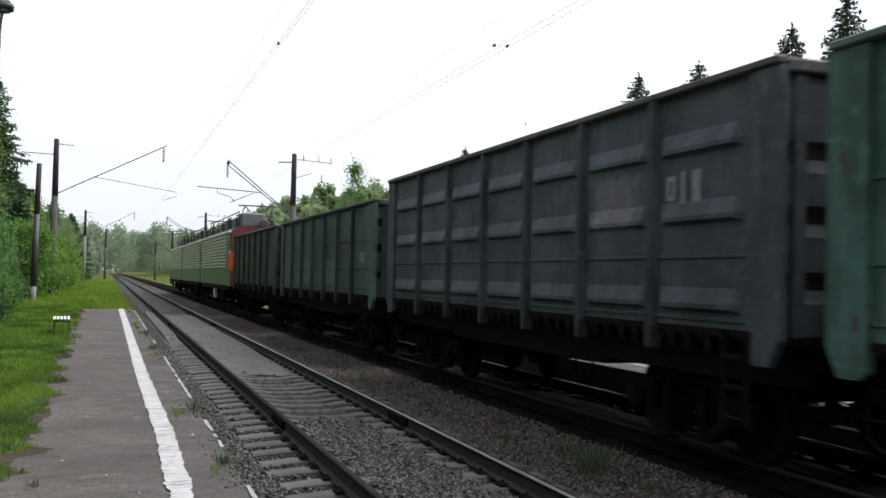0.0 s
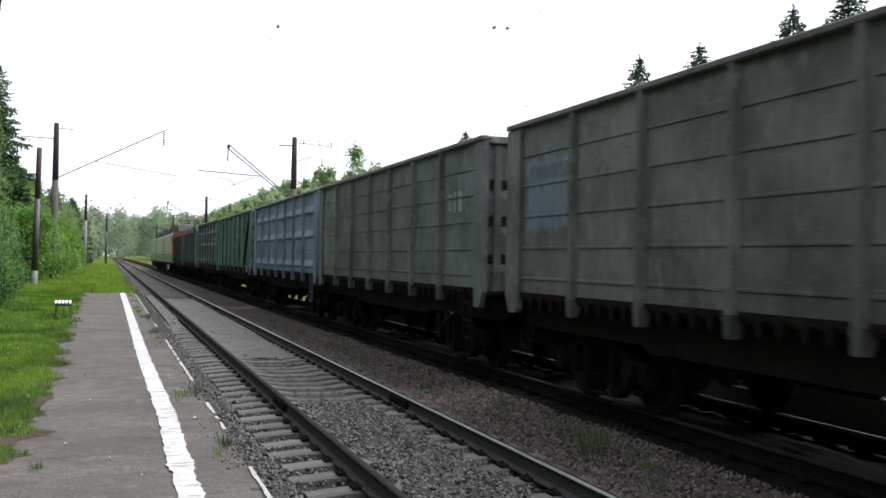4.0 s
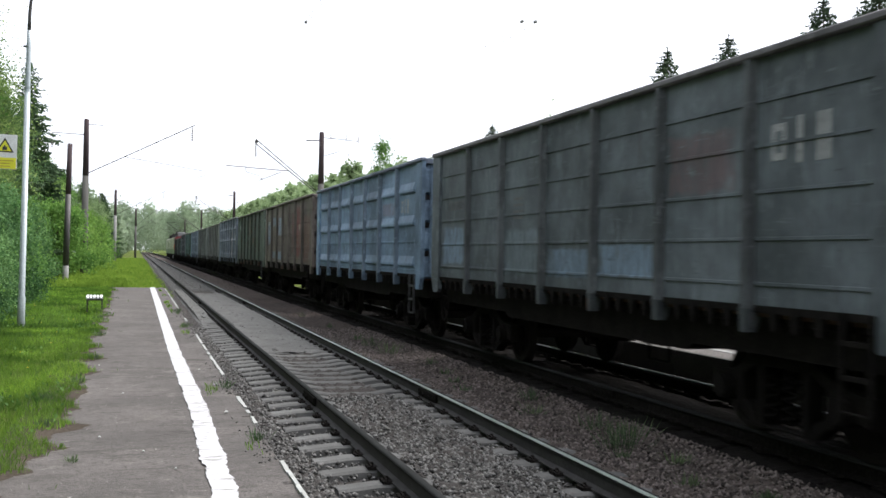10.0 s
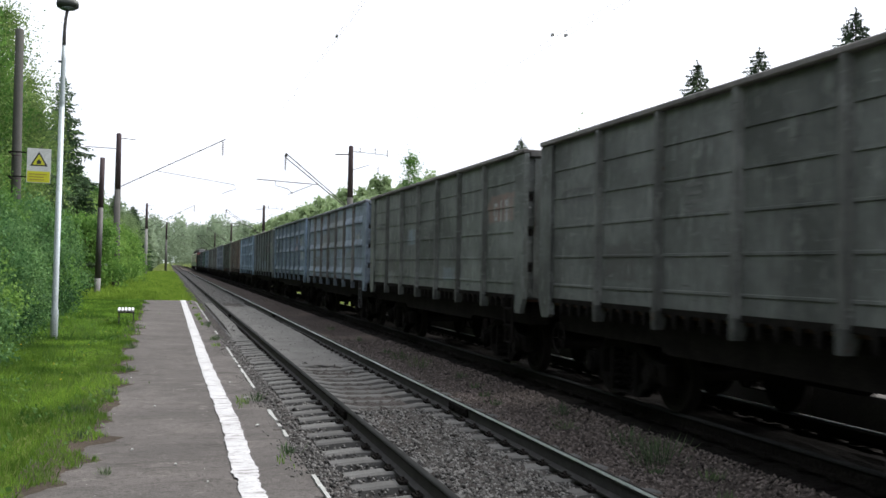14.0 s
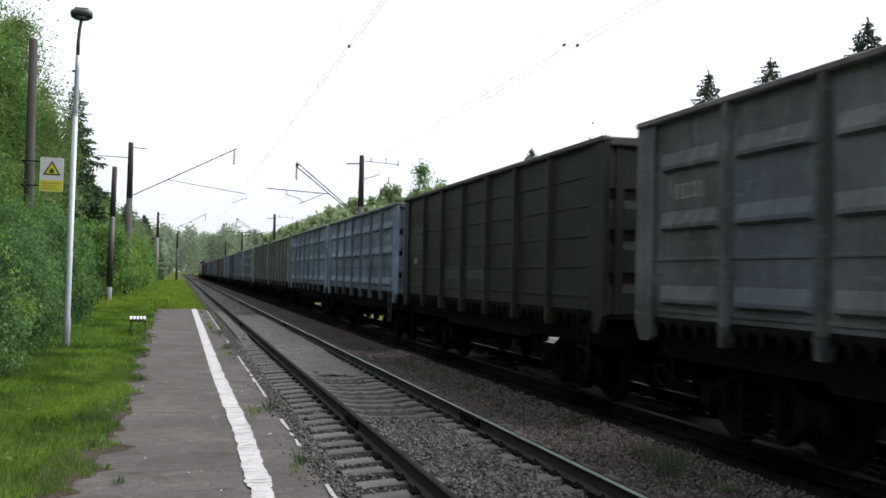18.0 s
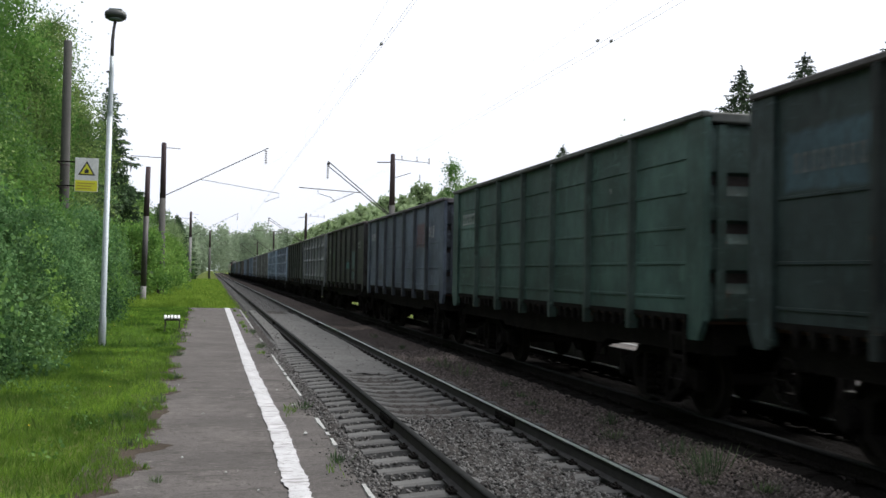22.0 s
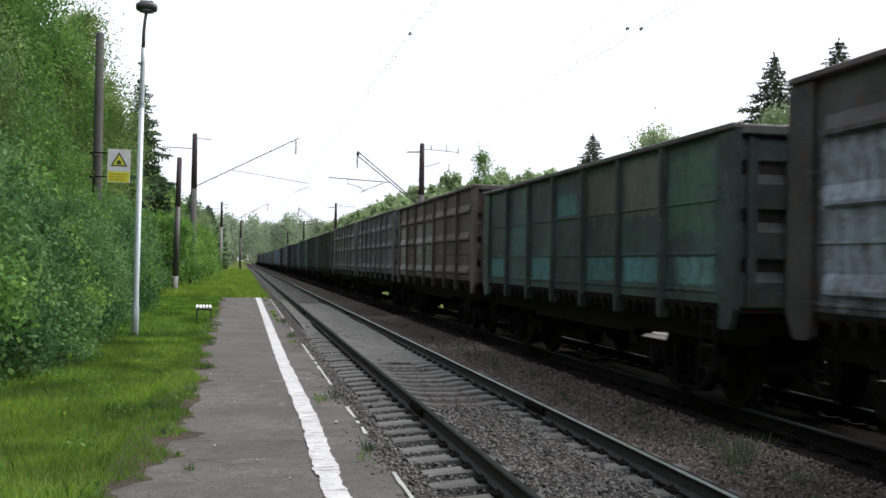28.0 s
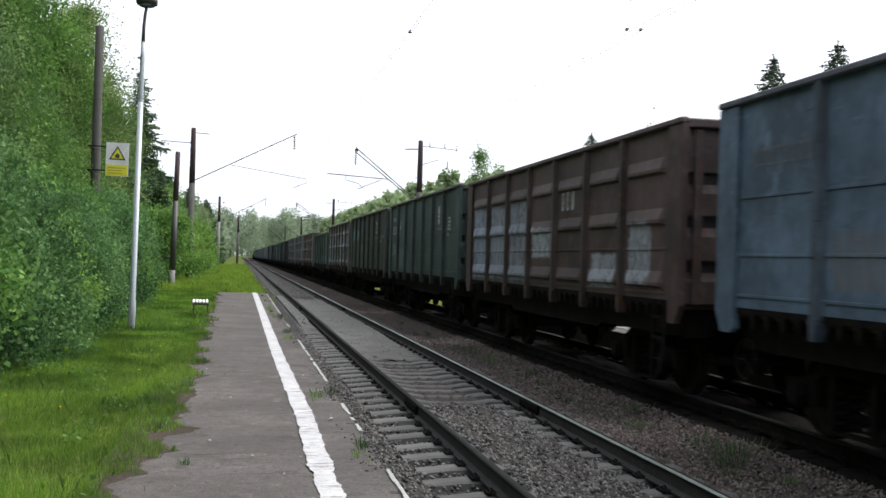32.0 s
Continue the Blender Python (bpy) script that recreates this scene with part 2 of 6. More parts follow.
M_LINE = line_paint()
M_CONCRETE = surface("mast_concrete", (0.125, 0.123, 0.117), (0.09, 0.088, 0.084), 1.2, 0.9, 0, 40)
M_MASTDARK = surface("dark_mast", (0.09, 0.066, 0.072), (0.06, 0.048, 0.052), 1.5, 0.85, 0, 40)
M_WHITE = surface("white_paint", (0.75, 0.76, 0.77), (0.62, 0.63, 0.64), 3, 0.6, 0, 40, 0.1)
M_GALV = surface("pale_grey_pole_paint", (0.46, 0.52, 0.55), (0.38, 0.43, 0.46), 2, 0.45, 0.2, 40, 0.1)
M_POLETOP = surface("dark_grey_pipe", (0.09, 0.085, 0.085), (0.06, 0.058, 0.06), 3, 0.6, 0.3)
M_LAMP = surface("dark_lamp_housing", (0.05, 0.06, 0.055), (0.035, 0.04, 0.04), 5, 0.5, 0.2)
M_LENS = surface("grey_lamp_lens", (0.1, 0.14, 0.13), (0.07, 0.1, 0.09), 8, 0.25)
M_WIRE = surface("grey_wire", (0.4, 0.4, 0.4), (0.3, 0.3, 0.3), 8, 0.6, 0.5)
M_BRACKET = surface("catenary_bracket", (0.05, 0.045, 0.045), (0.035, 0.03, 0.03), 4, 0.7, 0.3)
M_INSUL = surface("brown_insulator", (0.05, 0.028, 0.02), (0.035, 0.02, 0.016), 6, 0.3)
M_YELLOW = surface("sign_yellow", (0.72, 0.7, 0.03), (0.64, 0.62, 0.03), 6, 0.5, 0, 60, 0.05)
M_DULLWHITE = surface("dull_whitewash", (0.4, 0.41, 0.4), (0.28, 0.28, 0.27), 4, 0.8, 0, 30, 0.2)
M_FOOT = surface("grey_whitewash", (0.27, 0.27, 0.265), (0.19, 0.19, 0.185), 4, 0.8, 0, 30, 0.2)
M_BLACK = surface("sign_black", (0.02, 0.02, 0.02), (0.03, 0.03, 0.03), 6, 0.5, 0, 60, 0.05)
M_STENCIL = surface("stencil_white", (0.42, 0.44, 0.44), (0.27, 0.28, 0.285), 9, 0.7, 0, 30, 0.1, 0.002, (0.13, 0.13, 0.13), 0.54)
M_FADED = surface("faded_stencil", (0.17, 0.175, 0.175), (0.1, 0.104, 0.105), 9, 0.7, 0, 30, 0.1, 0.002, (0.05, 0.05, 0.05), 0.53)
M_LOCOGREEN = surface("loco_green", (0.16, 0.24, 0.125), (0.115, 0.18, 0.09), 1.2, 0.5, 0, 30, 0.1, 0.002, (0.1, 0.1, 0.07), 0.62)
M_LOCOCREAM = surface("loco_pale_rib", (0.74, 0.74, 0.6), (0.62, 0.63, 0.5), 1.5, 0.5, 0, 30, 0.1)
M_LOCORED = surface("loco_dark_red", (0.2, 0.03, 0.035), (0.13, 0.02, 0.025), 2, 0.5)
M_LOCOORANGE = surface("loco_orange_panel", (0.85, 0.1, 0.02), (0.75, 0.08, 0.02), 2, 0.45)
M_LOCOROOF = surface("loco_roof", (0.09, 0.09, 0.093), (0.055, 0.055, 0.055), 1.5, 0.6)
M_GLASS = surface("dark_cab_glass", (0.015, 0.018, 0.02), (0.02, 0.022, 0.025), 3, 0.08)
M_SOIL = surface("bare_soil", (0.075, 0.062, 0.05), (0.05, 0.043, 0.036), 2.5, 1.0, 0, 30, 1.0, 0.02, (0.06, 0.075, 0.03), 0.6)
M_FLOWER = surface("yellow_petal", (0.7, 0.55, 0.03), (0.6, 0.45, 0.02), 8, 0.7)
M_EARTH = surface("verge_earth", (0.085, 0.12, 0.025), (0.11, 0.125, 0.045), 0.6, 1.0, 0, 12, 1.0, 0.05)


def leaf_mat(name, c1, c2, through=0.35, patch=0.6, deep=0.68):
    m, n, l, b = tree_of(name)
    geo = n.new("ShaderNodeNewGeometry")
    info = n.new("ShaderNodeObjectInfo")
    c = mix(n, l, geo.outputs["Random Per Island"], c1, c2)
    c = mix(n, l, ramp(n, l, noise_node(n, l, patch, 4), 0.4, 0.62), c, tuple(x * deep for x in c1))
    hs = n.new("ShaderNodeHueSaturation")
    mr = n.new("ShaderNodeMapRange")
    mr.inputs["To Min"].default_value, mr.inputs["To Max"].default_value = 0.78, 1.28
    l.new(info.outputs["Random"], mr.inputs["Value"])
    l.new(mr.outputs["Result"], hs.inputs["Value"])
    hue = n.new("ShaderNodeMapRange")
    hue.inputs["To Min"].default_value, hue.inputs["To Max"].default_value = 0.515, 0.48
    l.new(info.outputs["Random"], hue.inputs["Value"])
    l.new(hue.outputs["Result"], hs.inputs["Hue"])
    l.new(c, hs.inputs["Color"])
    l.new(hs.outputs[0], b.inputs["Base Color"])
    b.inputs["Roughness"].default_value = 0.7
    b.inputs["Specular IOR Level"].default_value = 0.2
    tr = n.new("ShaderNodeBsdfTranslucent")
    l.new(hs.outputs[0], tr.inputs["Color"])
    mx = n.new("ShaderNodeMixShader")
    mx.inputs[0].default_value = through
    l.new(b.outputs[0], mx.inputs[1])
    l.new(tr.outputs[0], mx.inputs[2])
    l.new(mx.outputs[0], n["Material Output"].inputs["Surface"])
    return m


M_LEAF = leaf_mat("broad_leaf", (0.055, 0.145, 0.035), (0.2, 0.36, 0.085), 0.45)
M_WILLOW = leaf_mat("willow_leaf", (0.05, 0.125, 0.04), (0.2, 0.35, 0.13), 0.42)
M_BIRCHLEAF = leaf_mat("birch_leaf", (0.11, 0.23, 0.045), (0.27, 0.42, 0.1), 0.5)
M_NEEDLE = leaf_mat("spruce_needle", (0.03, 0.055, 0.03), (0.055, 0.088, 0.045), 0.15)
M_NEEDLE2 = leaf_mat("green_spruce_needle", (0.05, 0.095, 0.045), (0.1, 0.16, 0.075), 0.3)
# The next two leaf colours are paled to stand for distance haze.
M_FARLEAF = leaf_mat("haze_pale_far_leaf", (0.29, 0.38, 0.2), (0.4, 0.49, 0.28), 0.5)
M_MIDLEAF = leaf_mat("haze_pale_mid_leaf", (0.14, 0.22, 0.1), (0.26, 0.36, 0.17), 0.5)
M_ALDER = leaf_mat("alder_leaf", (0.08, 0.17, 0.065), (0.24, 0.39, 0.17), 0.48)
# Woods and hillside: haze mixed into the leaf colour, greyer and lighter.
M_WOODS = leaf_mat("haze_tinted_wood_leaf", (0.235, 0.31, 0.205), (0.305, 0.38, 0.265), 0.5, 0.09, 0.76)
M_HILL = leaf_mat("haze_pale_hill_leaf", (0.29, 0.385, 0.19), (0.38, 0.475, 0.26), 0.5, 0.09, 0.74)
M_GRASS = leaf_mat("grass_blade", (0.065, 0.155, 0.022), (0.21, 0.375, 0.05), 0.45)
M_TUFT = leaf_mat("tall_grass_blade", (0.045, 0.11, 0.025), (0.2, 0.31, 0.075), 0.4)
M_HERB = leaf_mat("broad_herb_leaf", (0.05, 0.135, 0.03), (0.14, 0.27, 0.06), 0.4)
M_ASPEN = leaf_mat("olive_aspen_leaf", (0.085, 0.165, 0.05), (0.27, 0.38, 0.13), 0.5)
M_DRYGRASS = leaf_mat("yellow_green_grass", (0.17, 0.29, 0.035), (0.3, 0.42, 0.07), 0.45)
M_WEED = leaf_mat("weed_leaf", (0.055, 0.1, 0.045), (0.13, 0.18, 0.09))
M_BARK = surface("bark", (0.1, 0.085, 0.07), (0.06, 0.05, 0.042), 4, 0.95, 0, 25, 0.8, 0.03)
M_BIRCH = surface("birch_bark", (0.5, 0.48, 0.44), (0.35, 0.33, 0.3), 3, 0.85, 0, 12, 0.3, 0.01, (0.05, 0.045, 0.04), 0.58)


# ---------------------------------------------------------------- mesh helpers
class Geo:
    """Collects vertices and faces of one mesh."""

    def __init__(self):
        self.v, self.f = [], []

    def add(self, vs, fs):
        o = len(self.v)
        self.v += [tuple(p) for p in vs]
        self.f += [tuple(o + i for i in f) for f in fs]
        return self

    def hexa(self, p):
        return self.add(p, ((0, 3, 2, 1), (4, 5, 6, 7), (0, 1, 5, 4), (1, 2, 6, 5), (2, 3, 7, 6), (3, 0, 4, 7)))

    def box(self, x0, x1, y0, y1, z0, z1):
        return self.hexa(((x0, y0, z0), (x1, y0, z0), (x1, y1, z0), (x0, y1, z0), (x0, y0, z1), (x1, y0, z1), (x1, y1, z1), (x0, y1, z1)))

    def cbox(self, x0, x1, y0, y1, z0, z1, c):
        """A box with its edges along x, y and z cut off by c."""
        prof = ((x0 + c, y0), (x1 - c, y0), (x1, y0 + c), (x1, y1 - c), (x1 - c, y1), (x0 + c, y1), (x0, y1 - c), (x0, y0 + c))
        ins = [(min(max(x, x0 + c), x1 - c), min(max(y, y0 + c), y1 - c)) for x, y in prof]
        rings = [[(x, y, z0) for x, y in ins], [(x, y, z0 + c) for x, y in prof], [(x, y, z1 - c) for x, y in prof], [(x, y, z1) for x, y in ins]]
        return self.rings(rings)

    def rings(self, rings, cap=True):
        k = len(rings[0])
        vs = [p for r in rings for p in r]
        fs = [(i * k + j, i * k + (j + 1) % k, (i + 1) * k + (j + 1) % k, (i + 1) * k + j) for i in range(len(rings) - 1) for j in range(k)]
        if cap:
            fs += [tuple(range(k - 1, -1, -1)), tuple(range((len(rings) - 1) * k, len(rings) * k))]
        return self.add(vs, fs)

    def tube(self, pts, radii, k=8, cap=True):
        """A round bar through pts with one radius a point."""
        pts = [Vector(p) for p in pts]
        rings = []
        for i, p in enumerate(pts):
            d = (pts[min(i + 1, len(pts) - 1)] - pts[max(i - 1, 0)]).normalized()
            u = d.cross(Vector((0, 0, 1)) if abs(d.z) < 0.9 else Vector((1, 0, 0))).normalized()
            w = d.cross(u)
            r = radii[i] if isinstance(radii, (list, tuple)) else radii
            rings.append([p + (u * math.cos(2 * math.pi * j / k) + w * math.sin(2 * math.pi * j / k)) * r for j in range(k)])
        return self.rings(rings, cap)

    def prism(self, poly, axis, lo, hi):
        """Extrudes a 2D outline along an axis (0, 1 or 2)."""
        def at(p, s):
            q = list(p)
            q.insert(axis, s)
            return q
        return self.rings([[at(p, lo) for p in poly], [at(p, hi) for p in poly]])

    def mesh(self, name, smooth=False):
        me = bpy.data.meshes.new(name)
        me.from_pydata(self.v, [], self.f)
        bm = bmesh.new()
        bm.from_mesh(me)
        bmesh.ops.recalc_face_normals(bm, faces=bm.faces)
        bm.to_mesh(me)
        bm.free()
        if smooth:
            me.shade_smooth()
        return me


def quads_mesh(name, verts, k=4):
    """A mesh of loose faces from an array (faces, k, 3)."""
    me = bpy.data.meshes.new(name)
    n = len(verts)
    me.vertices.add(n * k)
    me.vertices.foreach_set("co", np.asarray(verts, np.float32).ravel())
    me.loops.add(n * k)
    me.loops.foreach_set("vertex_index", np.arange(n * k, dtype=np.int32))
    me.polygons.add(n)
    me.polygons.foreach_set("loop_start", np.arange(0, n * k, k, dtype=np.int32))
    me.update(calc_edges=True)
    return me


def put(ob, material):
    """Gives an object its own material, whoever else shares its mesh."""
    if not ob.data.materials:
        ob.data.materials.append(None)
    ob.material_slots[0].link = "OBJECT"
    ob.material_slots[0].material = material
    return ob


def part(name, geo, material, parent, label="", smooth=False):
    me = geo.mesh(name, smooth) if isinstance(geo, Geo) else geo
    ob = put(new(name, me), material)
    ob.parent = parent
    if label:
        tagged(ob, label)
    return ob


def thing(name, label, category, m=None, group="", kind=""):
    ob = tagged(new(name), label, category, group, kind)
    if m is not None:
        ob.matrix_basis = m
    return ob


def solid(name, geo, material, label, category, group="", kind="", smooth=False):
    """A thing or piece of the setting that is one mesh."""
    me = geo.mesh(name, smooth) if isinstance(geo, Geo) else geo
    return tagged(put(new(name, me), material), label, category, group, kind)


# plan: the camera stands at x = 0, y = 0; rails run along y, rail heads are at z = 0
NEAR, FAR = 3.01, 7.11           # track axes
HALF = 0.79                      # axis to rail
PLAT = 0.2                       # platform height
EDGE = 1.11                      # platform edge

# ---------------------------------------------------------------- ground and tracks
rng = np.random.default_rng(5)


def ground_z(x, y):
    if x < -0.5:
        return 0.13 + (0.004 * max(0, -x - 3)) - 0.02 * max(0, min(1, (y - 60) / 60))
    if x < 1.0:
        return -0.02 if y < 45.2 else 0.06
    if x < 1.5:
        return -0.42
    if x < 9.4:
        return -0.6
    if x < 13:
        return -0.45
    rise = max(0, min(1, (x - 20) / 35)) * max(0, min(1, (y - 150) / 100))
    return -0.3 + min(4.0, 0.02 * max(0, x - 30)) + 12 * rise * rise * (3 - 2 * rise)


def make_ground():
    xs = [-3000, -800, -200, -80, -40, -20, -12, -8, -6, -5, -4, -3.2, -2.4, -1.6, -0.9, 0.2, 0.95, 1.35, 2.2, 5, 9.2, 10, 11.5, 14, 18, 26, 34, 42, 50, 60, 90, 300, 900, 3000]
    ys = [-900, -200, -60, -20, 0, 5, 10, 15, 20, 25, 30, 35, 40, 45, 45.6, 50, 60, 80, 110, 160, 200, 240, 290, 400, 700, 1500, 4000]
    vs = [(x, y, ground_z(x, y) + (0.03 * noise.noise((x * 0.7, y * 0.4, 0)) if abs(x) < 40 else 0)) for y in ys for x in xs]
    n = len(xs)
    g = Geo().add(vs, [(j * n + i, j * n + i + 1, (j + 1) * n + i + 1, (j + 1) * n + i) for j in range(len(ys) - 1) for i in range(n - 1)])
    solid("ground", g, M_EARTH, "grassy earth ground beside the railway", "ground", kind="structure")


make_ground()


def ballast_z(x, y):
    z = -0.235
    if x < 1.6:
        z -= (1.6 - x) * 0.12
    for ax in (NEAR, FAR):
        d = abs(x - ax)
        if d < 0.5:
            z += 0.032
    if 4.5 < x < 5.6:
        z -= 0.05 * min(1, (x - 4.5) / 0.3, (5.6 - x) / 0.3)
    if x > 8.4:
        z -= (x - 8.4) * 0.35
    return z


def bed(name, xs, ys, material, label):
    zs = np.array([ballast_z(x, 0) for x in xs])
    n = len(xs)
    v = np.empty((len(ys), n, 3))
    v[:, :, 0], v[:, :, 1] = xs[None, :], ys[:, None]
    v[:, :, 2] = zs[None, :]
    v[:, :, 2] -= 0.045 * ((xs > 1.66) & (xs < 2.16))[None, :] * (ys > 7.5)[:, None]
    v[:, :, 2] -= 0.042 * (np.abs(xs - NEAR) < 0.66)[None, :] * ((ys > 13.6) & (ys < 23))[:, None]
    v[:, 1:-1, 2] += rng.normal(0, 0.016, (len(ys), n - 2))
    v[:, 1:-1, :2] += rng.normal(0, 0.012, (len(ys), n - 2, 2))
    idx = np.arange(len(ys) * n).reshape(len(ys), n)
    faces = np.stack([idx[:-1, :-1], idx[:-1, 1:], idx[1:, 1:], idx[1:, :-1]], -1).reshape(-1, 4)
    me = bpy.data.meshes.new(name)
    me.from_pydata(v.reshape(-1, 3).tolist(), [], faces.tolist())
    solid(name, me, material, label, "ballast", kind="structure")


def make_ballast():
    fine = np.concatenate([np.arange(-30, 5.5, 1.5), np.arange(5.5, 24, 0.065), np.arange(24, 46, 0.2), np.arange(46, 120, 1.5), np.arange(120, 900, 20)])
    bed("ballast_middle", np.append(np.arange(4.25, 5.8, 0.065), 5.8), fine, M_BALLAST2, "rusty brown ballast between the tracks")
    bed("ballast", np.append(np.arange(1.115, 4.25, 0.065), 4.25), fine, M_BALLAST, "brown crushed stone ballast round the near track")
    bed("ballast_shade_dark", np.append(np.arange(5.8, 8.97, 0.1), 8.97), np.concatenate([np.arange(-30, 60, 0.5), np.arange(60, 900, 20)]), M_SHADEDARK, "ballast under the far track, shade put into its dark colour")
    # loose stones lying on the bed
    k = 46000
    p = np.empty((k, 3))
    p[:, 0] = rng.uniform(1.16, 5.9, k)
    p[:, 1] = 5.6 + 22 * rng.random(k) ** 1.5
    p[:, 2] = np.array([ballast_z(x, 0) for x in p[:, 0]]) + 0.006
    ok = ~((p[:, 0] > 1.66) & (p[:, 0] < 2.16) & (rng.random(k) < 0.7))
    ok &= ~((np.abs(p[:, 0] - NEAR) < 0.7) & (p[:, 1] > 14.0)) & (np.abs(np.abs(p[:, 0] - NEAR) - HALF) > 0.1)
    p = p[ok]
    k = len(p)
    for name, sel, material, label in (("gravel", p[:, 0] < 4.25, M_STONE, "loose brown and grey ballast stones"), ("gravel_middle", p[:, 0] >= 4.25, M_STONE2, "loose rusty ballast stones between the tracks")):
        stones(name, p[sel], material, label, 0.012, 0.032)


def stones(name, p, material, label, lo=0.012, hi=0.027):
    k = len(p)
    r = rng.uniform(lo, hi, k)
    octa = np.array(((1, 0, 0), (0, 1, 0), (-1, 0, 0), (0, -1, 0), (0, 0, 1), (0, 0, -1)), float)
    tri = np.array(((0, 1, 4), (1, 2, 4), (2, 3, 4), (3, 0, 4), (1, 0, 5), (2, 1, 5), (3, 2, 5), (0, 3, 5)))
    vv = octa[None] * rng.uniform(0.6, 1.25, (k, 6, 1)) * r[:, None, None]
    an = rng.uniform(0, 6.3, k)
    c, s = np.cos(an)[:, None], np.sin(an)[:, None]
    vx, vy = vv[:, :, 0] * c - vv[:, :, 1] * s, vv[:, :, 0] * s + vv[:, :, 1] * c
    vv = np.stack([vx, vy, vv[:, :, 2] * 0.85], -1) + p[:, None]
    f = (tri[None] + (np.arange(k) * 6)[:, None, None]).reshape(-1, 3)
    me = bpy.data.meshes.new(name)
    me.vertices.add(k * 6)
    me.vertices.foreach_set("co", vv.astype(np.float32).ravel())
    me.loops.add(len(f) * 3)
    me.loops.foreach_set("vertex_index", f.astype(np.int32).ravel())
    me.polygons.add(len(f))
    me.polygons.foreach_set("loop_start", np.arange(0, len(f) * 3, 3, dtype=np.int32))
    me.update(calc_edges=True)
    solid(name, me, material, label, "gravel", kind="stuff")


def stone_mat(c1, c2):
    m, n, l, b = tree_of("ballast_stone")
    geo = n.new("ShaderNodeNewGeometry")
    c = mix(n, l, geo.outputs["Random Per Island"], c1, c2)
    l.new(c, b.inputs["Base Color"])
    b.inputs["Roughness"].default_value = 0.9
    b.inputs["Specular IOR Level"].default_value = 0.1
    return m


M_STONE = stone_mat((0.029, 0.0285, 0.028), (0.178, 0.174, 0.17))
M_STONE2 = stone_mat((0.028, 0.0245, 0.023), (0.18, 0.153, 0.142))
make_ballast()

RAIL_PROFILE = ((-0.075, -0.18), (0.075, -0.18), (0.075, -0.168), (0.014, -0.148), (0.011, -0.05), (0.036, -0.035), (0.037, -0.018), (0.03, -0.016),
                (-0.03, -0.016), (-0.037, -0.018), (-0.036, -0.035), (-0.011, -0.05), (-0.014, -0.148), (-0.075, -0.168))


def sleeper_mesh():
    g = Geo()
    prof = [(-1.35, -0.215), (-1.0, -0.185), (-0.55, -0.185), (-0.3, -0.225), (0.3, -0.225), (0.55, -0.185), (1.0, -0.185), (1.35, -0.215)]
    rings = []
    for x, z in prof:
        rings.append([(x, -0.15, -0.36), (x, 0.15, -0.36), (x, 0.12, z - 0.02), (x, 0.085, z), (x, -0.085, z), (x, -0.12, z - 0.02)])
    return g.rings(rings).mesh("sleeper")


def clip_mesh():
    g = Geo()
    for s in (-1, 1):
        g.box(s * 0.1 - 0.045, s * 0.1 + 0.045, -0.075, 0.075, -0.19, -0.162)
        g.tube([(s * 0.11, -0.05, -0.165), (s * 0.115, 0, -0.145), (s * 0.11, 0.05, -0.165)], 0.012, 5)
        g.tube([(s * 0.1, 0, -0.17), (s * 0.1, 0, -0.13)], 0.016, 6)
    return g.mesh("rail_clip")


SLEEPER, CLIP = sleeper_mesh(), clip_mesh()


